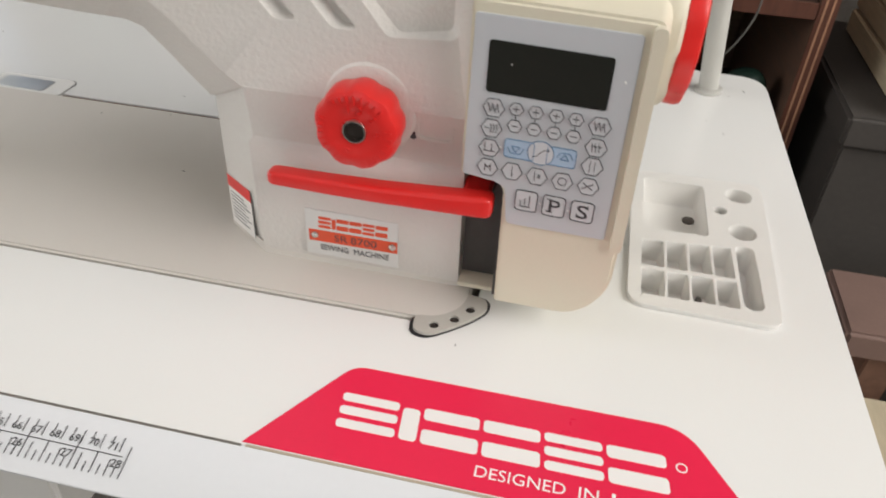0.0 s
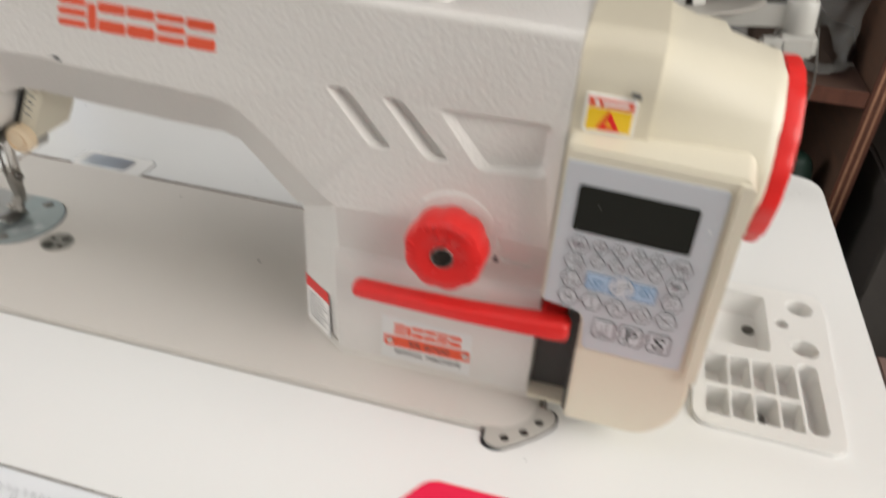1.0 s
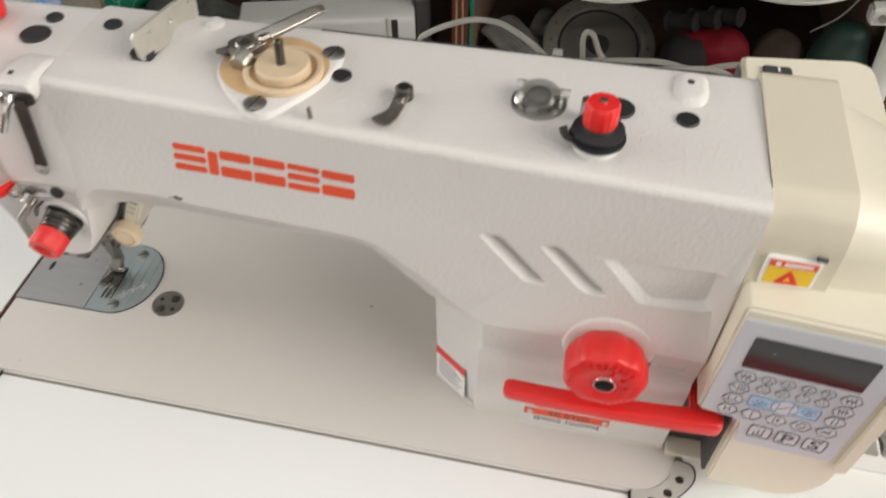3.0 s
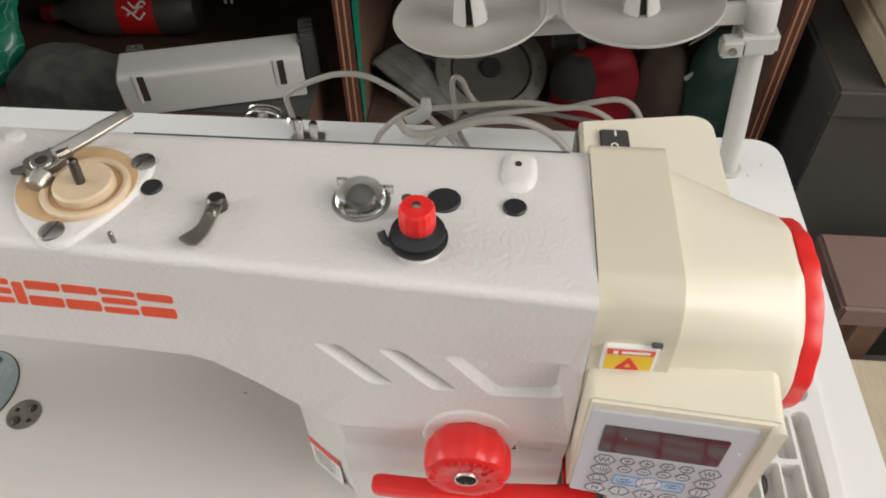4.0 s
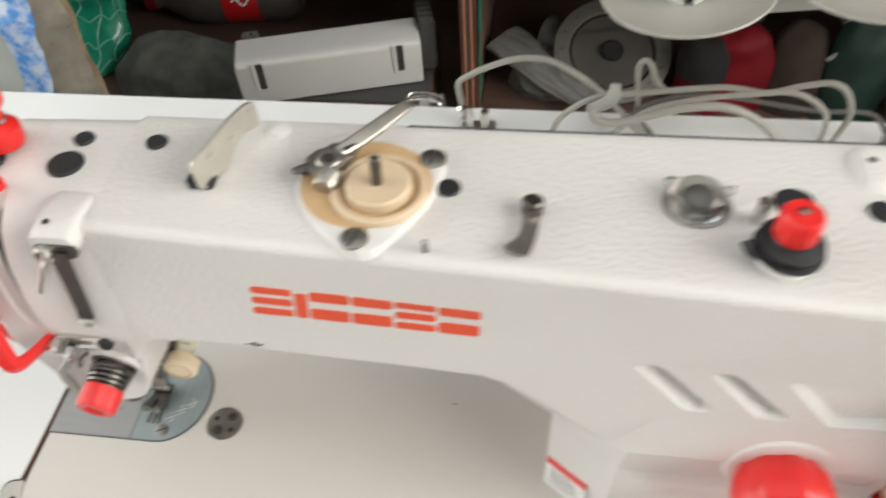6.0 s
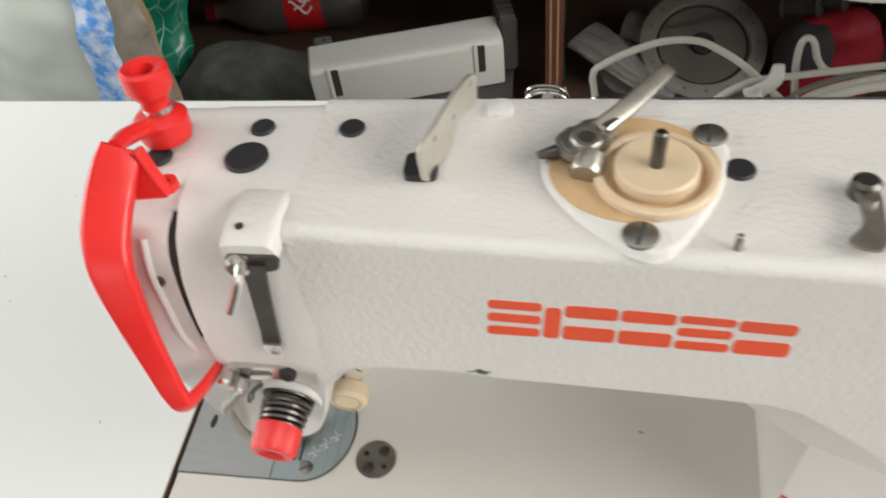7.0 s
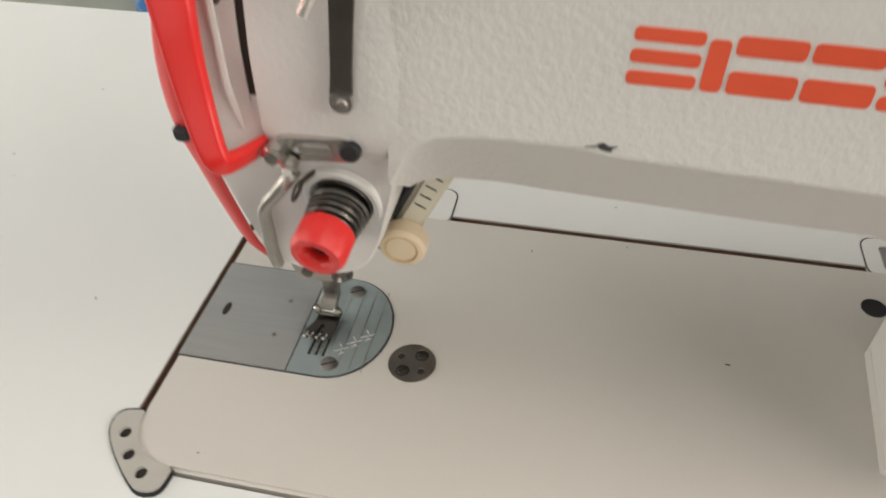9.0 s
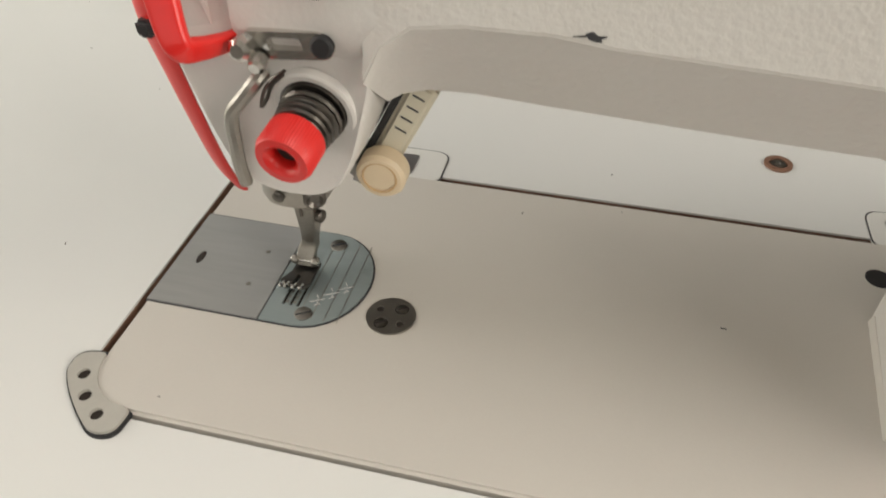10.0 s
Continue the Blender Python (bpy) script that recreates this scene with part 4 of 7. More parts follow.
    part("check_spring", tube([(0.972, 0.372, 1.395), (0.935, 0.366, 1.37), (0.90, 0.362, 1.325), (0.882, 0.362, 1.268), (0.905, 0.362, 1.30), (0.925, 0.366, 1.345), (0.965, 0.372, 1.382)], 0.006, 6, 4), DARKST, ten, "thin black check spring")
    wire = [(0.888, 0.40, 1.366), (0.875, 0.362, 1.350), (0.83, 0.352, 1.296), (0.790, 0.347, 1.248), (0.778, 0.347, 1.20), (0.776, 0.348, 1.13), (0.772, 0.352, 1.04), (0.77, 0.37, 0.96)]
    part("wire_guide", tube(wire, 0.023, 10, 5), DULL, s, "bent steel wire guide")
    # end of the head: cap, bars, presser foot
    part("end_cap", lathe([(0.10, 0.0), (0.115, 0.03), (0.115, 0.09), (0.09, 0.11)], (0.74, 0.90, 0.70), n=20), STEEL, s, "steel end of the head")
    tip = part("head_tip", loft([[(0.865 + (x - 0.865) * k, 0.62 + (y - 0.62) * k, z) for x, y in rrect(0.74, 0.99, 0.44, 0.90, 0.10, 5)] for z, k in ((0.945, 1.0), (0.835, 1.0), (0.81, 0.95), (0.80, 0.84))]), DULL, s, "bare metal tip")
    part("tip_screw", lathe([(0.022, 0), (0.022, 0.01), (0.015, 0.014)], (0.84, 0.442, 0.86), (0, -1, 0), n=14), DARKST, tip)
    part("coil_end", lathe([(0.034, 0), (0.04, 0.005), (0.04, 0.015), (0.032, 0.02), (0.04, 0.025), (0.04, 0.035), (0.03, 0.042), (0.018, 0.03)], (0.968, 0.455, 0.885), (0.45, -1, -0.1), n=18), DARKST, tip, "dark coiled spring end")
    part("presser_bar", lathe([(0.038, 0.0), (0.038, 0.42)], (0.70, 0.95, 0.36), n=16), STEEL, s, "steel presser bar")
    part("needle_bar", lathe([(0.034, 0.0), (0.034, 0.2), (0.034, 0.201)], (0.665, 0.87, 0.62), n=16), DULL, s, "steel needle bar")
    part("needle", lathe([(0.008, 0.0), (0.008, 0.24)], (0.69, 0.875, 0.40), n=8), DARKST, s, "steel needle")
    part("clamp_screw", lathe([(0.028, 0), (0.028, 0.05)], (0.69, 0.85, 0.63), (1, -0.2, 0), n=12), DARKST, s)
    shank = [(0.655, 0.745, 0.875, 0.955, 0.44), (0.660, 0.738, 0.89, 0.96, 0.30), (0.644, 0.716, 0.918, 0.98, 0.225), (0.638, 0.712, 0.926, 0.98, 0.195), (0.622, 0.712, 0.915, 0.975, 0.165), (0.616, 0.70, 0.90, 0.96, 0.125), (0.616, 0.70, 0.888, 0.945, 0.085)]
    bm = loft([[(x, y, z) for x, y in rounded([(x0, y0), (x1, y0), (x1, y1), (x0, y1)], 0.012, 3)] for x0, x1, y0, y1, z in shank])
    fo = part("foot_shank", bm, DULL, s, "worn steel presser foot shank", smooth=50)
    part("shank_screw", lathe([(0.03, 0), (0.03, 0.03), (0.022, 0.036)], (0.74, 0.92, 0.38), (1, -0.25, 0), n=14), DARKST, fo, "dark screw head")
    sole = rounded([(0.606, 0.955), (0.712, 0.955), (0.714, 0.80), (0.694, 0.768), (0.665, 0.768), (0.655, 0.845), (0.643, 0.845), (0.630, 0.775), (0.585, 0.775), (0.572, 0.795), (0.604, 0.865)], 0.008, 2)
    part("foot_sole", plate(sole, 0.046, 0.066, bevel=0.004), DARKST, fo, "dark forked foot sole")
    for x in (0.609, 0.706):
        part("hinge_knuckle", lathe([(0.021, -0.014), (0.024, -0.008), (0.024, 0.008), (0.021, 0.014)], (x, 0.905, 0.105), (1, 0, 0), n=14), DULL, fo)
    part("hinge_pin", lathe([(0.011, -0.068), (0.013, -0.064), (0.013, 0.064), (0.011, 0.068)], (0.6575, 0.905, 0.105), (1, 0, 0), n=12), STEEL, fo, "bright hinge pin")
    for x in (0.592, 0.617, 0.652, 0.686):
        part("toe", tube([(x, 0.79, 0.060), (x, 0.762, 0.062), (x, 0.747, 0.074), (x, 0.752, 0.088)], 0.0085, 7, 3), STEEL, fo, "bright upturned toe" if x < 0.6 else "")
    # cream lamp behind the head
    tilt = Matrix.Translation((1.23, 0.72, 1.0)) @ Matrix.Rotation(radians(27), 4, "Y")
    bm = box(-0.08, 0.025, -0.045, 0.36, -0.2, 0.24, 0.02)
    bm.transform(tilt)
    lamp = part("lamp", bm, CREAM, s, "cream plastic work lamp")
    fc = tilt @ Vector((-0.01, -0.045, -0.14))
    bu = part("lamp_button", lathe([(0.092, 0.0), (0.092, 0.06), (0.08, 0.075), (0.04, 0.078)], fc, (0.0, -1, -0.05), n=32), BUTTON, lamp, "round cream button")
    part("button_ring", tube([fc + Vector((0.062 * math.cos(a), -0.076, 0.062 * math.sin(a))) for a in [0.4 * k for k in range(17)]], 0.005, 5, 1), TAN, bu)
    bm = bars([(-0.05, -0.005, 0.10 - 0.05 * k, 0.106 - 0.05 * k) for k in range(4)], -0.002, 0.001, tilt @ Matrix.Translation((0, -0.0465, 0.08)) @ FACE)
    part("lamp_mark", bm, INK, lamp)
    # Black strip on the lamp's side, painting the shade in the gap.
    bm = box(-0.104, -0.0785, -0.050, 0.352, -0.215, 0.25, 0.008)
    bm.transform(tilt)
    part("lamp_gap_shade", bm, RUBBER, lamp, "black strip standing in for the shaded gap beside the lamp")
    bm = box(-0.11, 0.02, -0.035, 0.18, -0.30, -0.202, 0.02)
    bm.transform(tilt)
    part("lamp_lens", bm, FOAM, lamp, "pale lens")


def cap(s, x, y, r, ry=None, mat=None, h=0.014, label="flat black rubber plug"):
    part("plug", lathe([(r, 0.0), (r, h * 0.6), (r * 0.9, h)], (x, y, 2.154), n=28), mat or RUBBER, s, label)


def build_topside(s):
    """What sits on top of the arm."""
    for x, y, r in ((1.018, 0.986, 0.045), (1.004, 0.826, 0.078), (1.352, 0.984, 0.047), (2.642, 0.793, 0.048), (4.252, 0.778, 0.052), (3.945, 0.80, 0.075), (0.675, 0.824, 0.05)):
        cap(s, x, y, r)
    # upright thread guide plate
    bm = plate(rounded([(-0.21, 0.0), (-0.02, 0.0), (0.03, 0.045), (0.10, 0.055), (0.20, 0.02), (0.215, 0.14), (0.16, 0.165), (0.08, 0.175), (-0.05, 0.165), (-0.20, 0.155), (-0.22, 0.13)], 0.03, 4), -0.009, 0.009,
               [circle(0.16, 0.135, 0.012, 10), circle(-0.12, 0.12, 0.012, 10), circle(0.02, 0.1, 0.012, 10)], axis="y")
    bm.transform(Matrix.Translation((1.72, 0.90, 2.165)) @ Matrix.Rotation(radians(72), 4, "Z"))
    gp = part("guide_plate", bm, NICKEL, s, "upright pale metal thread guide plate")
    part("guide_foot", plate(rrect(1.58, 1.69, 0.72, 0.83, 0.02, 3), 2.154, 2.185), RUBBER, gp, "black foot")
    part("guide_boss", lathe([(0.05, 0), (0.045, 0.02), (0.02, 0.03)], (1.87, 1.09, 2.154), n=16), CAST, s)
    build_winder(s)
    # bent spring clip
    bm = plate(rounded([(2.955, 0.70), (2.942, 0.69), (2.938, 0.56), (2.925, 0.525), (2.872, 0.470), (2.905, 0.446), (2.962, 0.436), (2.985, 0.485), (2.996, 0.55), (3.006, 0.66), (2.995, 0.705)], 0.02, 3), 2.185, 2.197)
    cl = part("thread_clip", bm, LEVERM, s, "bent steel thread clip")
    part("clip_post", lathe([(0.042, 0.0), (0.042, 0.055), (0.03, 0.065)], (2.973, 0.695, 2.154), n=16), DARKST, cl, "dark screw")
    part("clip_rivet", lathe([(0.02, 0.0), (0.02, 0.012)], (2.972, 0.63, 2.196), n=12), STEEL, cl)
    part("stop_pin", lathe([(0.011, 0.0), (0.011, 0.06), (0.008, 0.064)], (2.593, 0.466, 2.15), n=12), DULL, s, "short steel pin")
    # oil sight dome
    d = part("oil_window_ring", lathe([(0.128, 0.0), (0.128, 0.010), (0.115, 0.014), (0.11, 0.0)], (3.586, 0.775, 2.154), n=32), DULL, s, "oil sight window ring")
    part("dome", lathe([(0.112, 0.012), (0.108, 0.04), (0.095, 0.065), (0.07, 0.085), (0.035, 0.097), (0.0, 0.10)], (3.586, 0.775, 2.154), n=32), DOME, d, "clear plastic dome")
    part("dome_floor", lathe([(0.11, 0.002), (0.11, 0.008)], (3.586, 0.775, 2.154), n=28), NICKEL, d)
    part("dome_hub", lathe([(0.05, 0.008), (0.045, 0.03), (0.02, 0.04)], (3.586, 0.775, 2.154), n=20), GREYP, d)
    for w in (20, 140, 260):
        x, y = 3.586 + 0.12 * math.cos(radians(w)), 0.775 + 0.12 * math.sin(radians(w))
        part("dome_tab", box(x - 0.025, x + 0.025, y - 0.008, y + 0.008, 2.17, 2.215, 0.004), DOME, d)
    # upper tension post with red cap
    c = (3.862, 0.53, 2.154)
    u = part("post_base", lathe([(0.10, 0.0), (0.09, 0.03), (0.06, 0.05)], c, n=24), CAST, s, "white base of the upper tension")
    part("tension_disc", lathe([(0.09, 0.035), (0.122, 0.05), (0.122, 0.06), (0.09, 0.068), (0.09, 0.08), (0.112, 0.087), (0.112, 0.096), (0.07, 0.11), (0.06, 0.14)], c, n=36), RUBBER, u, "black tension discs")
    part("disc_tail", tube([(3.77, 0.49, 2.205), (3.73, 0.50, 2.215), (3.71, 0.525, 2.24)], 0.018, 8, 4), RUBBER, u)
    part("red_cap", lathe([(0.07, 0.125), (0.075, 0.135), (0.073, 0.222), (0.064, 0.236), (0.0, 0.238)], c, n=64, lobes=16, depth=0.05), RED, u, "ribbed red cap")
    part("cap_screw", lathe([(0.018, 0.236), (0.018, 0.246), (0.0, 0.249)], c, n=12), STEEL, u)
    part("tension_pin", lathe([(0.025, 0), (0.025, 0.11)], (3.80, 0.70, 2.154), n=12), STEEL, s)
    # white lug with a hole
    bm = loft([[(4.268 + (x - 4.268) * k, 1.06 + (y - 1.06) * q, z) for x, y in rounded([(4.20, 1.12), (4.185, 0.96), (4.22, 0.875), (4.315, 0.875), (4.35, 0.96), (4.345, 1.12)], [0.05, 0.06, 0.06, 0.06, 0.06, 0.05], 4)]
               for k, q, z in ((1.12, 1.06, 2.150), (1.0, 1.0, 2.156), (0.86, 0.92, 2.170), (0.70, 0.78, 2.181), (0.50, 0.60, 2.184))])
    lg = part("cover_lug", bm, CAST, s, "white lug with a screw hole")
    part("lug_hole", lathe([(0.017, 0), (0.017, 0.002)], (4.262, 1.03, 2.1835), n=12), GAP, lg)


def build_winder(s):
    """The bobbin winder sunk in its raised white rim."""
    rim = rounded([(2.035, 0.71), (2.02, 0.87), (2.12, 0.99), (2.32, 1.045), (2.52, 1.04), (2.615, 0.95), (2.61, 0.82), (2.565, 0.66), (2.44, 0.46), (2.375, 0.41), (2.29, 0.435), (2.14, 0.56)], 0.08, 4)
    bm = loft([[(2.315 + (x - 2.315) * k, 0.75 + (y - 0.75) * k, z) for x, y in rim] for z, k in ((2.150, 1.035), (2.156, 1.012), (2.168, 0.992), (2.176, 0.975), (2.179, 0.95))])
    w = part("winder_rim", bm, CAST, s, "raised white rim of the bobbin winder", smooth=50)
    part("winder_base", plate(circle(2.315, 0.775, 0.264, 48, 0.241), 2.15, 2.183, bevel=0.004), TAN, w, "tan nylon winder base")
    c = (2.378, 0.732, 2.176)
    part("winder_wheel", lathe([(0.182, 0.0), (0.19, 0.008), (0.19, 0.030), (0.182, 0.036), (0.166, 0.036), (0.158, 0.028), (0.155, 0.010), (0.132, 0.010), (0.130, 0.055), (0.120, 0.064), (0.03, 0.066)], c, n=48), TANL, w, "stepped cream winder wheel")
    part("winder_spindle", lathe([(0.022, 0.06), (0.022, 0.205), (0.015, 0.213)], (2.374, 0.712, 2.15), (0.02, 0.10, 1), n=16), DARKST, w, "dark steel spindle")
    part("winder_groove", lathe([(0.156, 0.012), (0.131, 0.013)], c, n=40), TAN, w)
    # lever: flat body with a bored boss, a round stub below it and a long arm
    body = rounded([(2.062, 0.838), (2.098, 0.765), (2.165, 0.742), (2.225, 0.80), (2.262, 0.88), (2.205, 0.945), (2.13, 0.90)], 0.025, 4)
    lv = part("winder_lever", plate(body, 2.205, 2.256, bevel=0.010), DULL, w, "worn steel winder lever")
    part("lever_boss", lathe([(0.052, 0.0), (0.050, 0.018), (0.044, 0.024), (0.028, 0.024), (0.026, 0.016)], (2.165, 0.822, 2.246), (0.05, -0.1, 1), n=24), DULL, lv, "bored round boss")
    part("lever_hole", lathe([(0.027, 0), (0.027, 0.002)], (2.165, 0.820, 2.2635), (0.05, -0.1, 1), n=16), GAP, lv)
    part("lever_stub", lathe([(0.034, -0.02), (0.050, -0.01), (0.052, 0.055), (0.044, 0.068), (0.02, 0.070)], (2.178, 0.77, 2.215), (-0.25, -1, -0.15), n=22), LEVERM, lv, "round steel stub")
    part("lever_foot", box(2.10, 2.23, 0.78, 0.90, 2.176, 2.21, 0.012), DARKST, lv)
    part("lever_pin", lathe([(0.012, 0.075), (0.022, 0.03), (0.024, 0.0)], (2.085, 0.822, 2.205), (-0.9, -0.35, 0.05), n=12), DARKST, lv, "short dark pin")
    part("lever_clamp", box(-0.03, 0.045, -0.022, 0.022, -0.028, 0.022, 0.010, turn=Matrix.Translation((2.235, 0.875, 2.255)) @ Matrix.Rotation(radians(50), 4, "Z")), STEEL, lv)
    arm = [(2.20, 0.865, 2.258), (2.27, 0.935, 2.266), (2.345, 1.03, 2.272), (2.41, 1.125, 2.272), (2.44, 1.175, 2.262)]
    part("lever_arm", strap(arm, [(0.06, 0.035), (0.064, 0.034), (0.062, 0.03), (0.056, 0.026), (0.045, 0.022)], (0.25, -0.45, 0.85)), LEVERM, lv, "worn flat lever arm")
    for x, y in ((2.325, 0.485), (2.562, 0.93)):
        sc = part("slotted_screw", lathe([(0.054, 0.0), (0.054, 0.012), (0.048, 0.016)], (x, y, 2.174), n=22), DULL, w, "slotted steel screw")
        part("slot", box(x - 0.047, x + 0.047, y - 0.006, y + 0.006, 2.1898, 2.1906, turn=Matrix.Translation((x, y, 0)) @ Matrix.Rotation(1.3, 4, "Z") @ Matrix.Translation((-x, -y, 0))), INK, sc)


def build_front(s):
    """Stitch dial, reverse lever, name plate and stickers on the pillar."""
    ax = Vector((0.0, -1, 0.03)).normalized()
    c = Vector((4.10, 0.285, 1.048))
    part("dial_boss", lathe([(0.238, -0.03), (0.238, 0.02), (0.225, 0.035), (0.20, 0.04)], c + Vector((0.005, 0, 0.015)), ax, n=40), CAST, s, "white boss behind the dial")
    d = part("stitch_dial", lathe([(0.17, 0.03), (0.185, 0.06), (0.205, 0.085), (0.213, 0.12), (0.211, 0.205), (0.198, 0.235), (0.172, 0.25), (0.125, 0.254), (0.11, 0.248), (0.062, 0.246), (0.058, 0.19)], c, ax, n=72, lobes=9, depth=0.055), RED, s, "fluted red stitch length dial")
    part("dial_hub", lathe([(0.06, 0.246), (0.057, 0.255), (0.05, 0.255), (0.047, 0.205)], c, ax, n=24, cap=False), STEEL, d, "steel hub ring")
    part("dial_hole", lathe([(0.05, 0.195), (0.05, 0.21)], c, ax, n=20), GAP, d)
    bm = bmesh.new()
    for k in range(30):
        w = 2 * math.pi * k / 30
        if k % 10 in (4, 5):
            continue
        b = box(-0.004, 0.004, 0.148 if k % 5 else 0.135, 0.178, -0.006, 0.006)
        b.transform(Matrix.Translation(c + ax * 0.25) @ FACE @ Matrix.Rotation(w, 4, "Z"))
        joined(bm, b)
    part("dial_tick", bm, RED, d, "raised ticks")
    for k, (txt, w) in enumerate((("2", -0.25), ("1", 0.25), ("3", -0.9), ("4", -1.6), ("5", 2.8))):
        m = Matrix.Translation(c + ax * 0.25) @ FACE @ Matrix.Rotation(w, 4, "Z") @ Matrix.Translation((0, 0.095, 0))
        lettering("dial_number", txt, 0.055, m, RED, d, depth=0.007)
    part("dial_pointer", lathe([(0.02, 0), (0.02, 0.02)], (4.325, 0.29, 0.95), (0, -1, 0), n=8), INK, s)
    # reverse lever
    rings = []
    for x, k in ((3.60, 0.45), (3.605, 0.72), (3.62, 0.92), (3.645, 1.0), (3.9, 1.0), (4.2, 1.02), (4.5, 1.06), (4.715, 1.12), (4.745, 1.04), (4.76, 0.85), (4.766, 0.55)):
        e = (x - 3.6) / 1.166
        cy, cz = 0.145 - 0.02 * math.sin(e * math.pi), 0.681 + 0.022 * e
        rings.append([(x, cy + 0.052 * k * u, cz + (0.037 + 0.016 * e) * k * v) for u, v in rrect(-1, 1, -1, 1, 0.45, 5)])
    bm = loft(rings)
    lv = part("reverse_lever", bm, RED, s, "long red reverse feed lever")
    part("lever_stub", box(4.60, 4.74, 0.18, 0.42, 0.66, 0.74, 0.015), RED, lv)
    part("tape_scrap", plate(rounded([(4.09, 0.40), (4.14, 0.405), (4.15, 0.36), (4.10, 0.35)], 0.01, 2), 0.305, 0.312, axis="y"), PAPER, s, "scrap of old brown tape")
    # name plate
    yb = 0.303
    npn = part("name_plate", plate([(3.71, 0.085), (4.245, 0.078), (4.245, 0.385), (3.71, 0.392)], yb - 0.005, yb + 0.03, axis="y", bevel=0.002), SILVERP, s, "silver name plate with an orange band")
    m = Matrix.Translation((0, yb - 0.006, -0.025)) @ FACE
    part("band", bars([(3.728, 4.242, 0.205, 0.282)], 0, 0.001, m), ORANGE, npn, "orange band")
    for bm in mark(0.40, 0.075, 0, 0.0012, m @ Matrix.Translation((3.785, 0.30, 0)), 0.05):
        part("mark_block", bm, ORANGE, npn)
    for txt, x, wd in (("SR", 3.875, 0.075), ("8700", 3.97, 0.15)):
        lettering("type_number", txt, 0.066, m @ Matrix.Translation((x, 0.221, 0.001)), INK, npn, "dark bold lettering", 0.001, align="LEFT", width=wd)
    for txt, x, wd in (("SEWING", 3.79, 0.165), ("MACHINE", 3.985, 0.205)):
        lettering("word", txt, 0.055, m @ Matrix.Translation((x, 0.148, 0)), INK, npn, "dark lettering", 0.001, align="LEFT", width=wd)
    for x in (3.765, 4.215):
        part("rivet", lathe([(0.022, 0), (0.02, 0.012), (0.0, 0.018)], (x, yb - 0.006, 0.225), (0, -1, 0), n=14), STEEL, npn, "domed rivet")
    # raised panel beside the dial
    bm = plate(rounded([(4.335, 1.195), (4.53, 1.205), (4.525, 0.925), (4.335, 0.935)], 0.035, 4), 0.262, 0.32, [rounded([(4.352, 1.18), (4.515, 1.19), (4.51, 0.94), (4.352, 0.95)], 0.03, 4)], axis="y", bevel=0.005)
    part("panel_rim", bm, CAST, s, "low raised rim cast in the pillar")
    # warning sheet on the pillar's slanted flank
    a, b = Vector((3.13, 0.56, 0)), Vector((3.40, 0.365, 0))
    u = (b - a).normalized()
    nn = Vector((u.y, -u.x, 0))
    m = Matrix((u, Vector((0, 0, 1)), nn)).transposed().to_4x4()
    m.translation = a + nn * 0.004 - u * 0.022 - Vector((0, 0, 0.018))
    st = part("notice", plate(rrect(0.025, 0.285, 0.04, 0.385, 0.02, 3), 0, 0.002), WHITE, s, "small white notice with a red head")
    st.data.transform(U @ m @ U.inverted())
    part("notice_edge", bars([(0.022, 0.288, 0.037, 0.040), (0.285, 0.288, 0.037, 0.385)], 0, 0.0018, m), INKG, st)
    part("notice_head", bars([(0.025, 0.285, 0.305, 0.385)], 0.002, 0.003, m), RED, st, "red head")
    part("notice_line", bars([(0.05, 0.20 + 0.03 * (k % 3), 0.27 - 0.026 * k, 0.276 - 0.026 * k) for k in range(8)], 0.002, 0.003, m), INK, st, "grey lines of small print")


PANEL = Matrix(((1, 0, 0, 0), (-0.08, 1, 0, 0.08 * 4.7 + 0.115), (0, 0, 1, 0), (0, 0, 0, 1)))


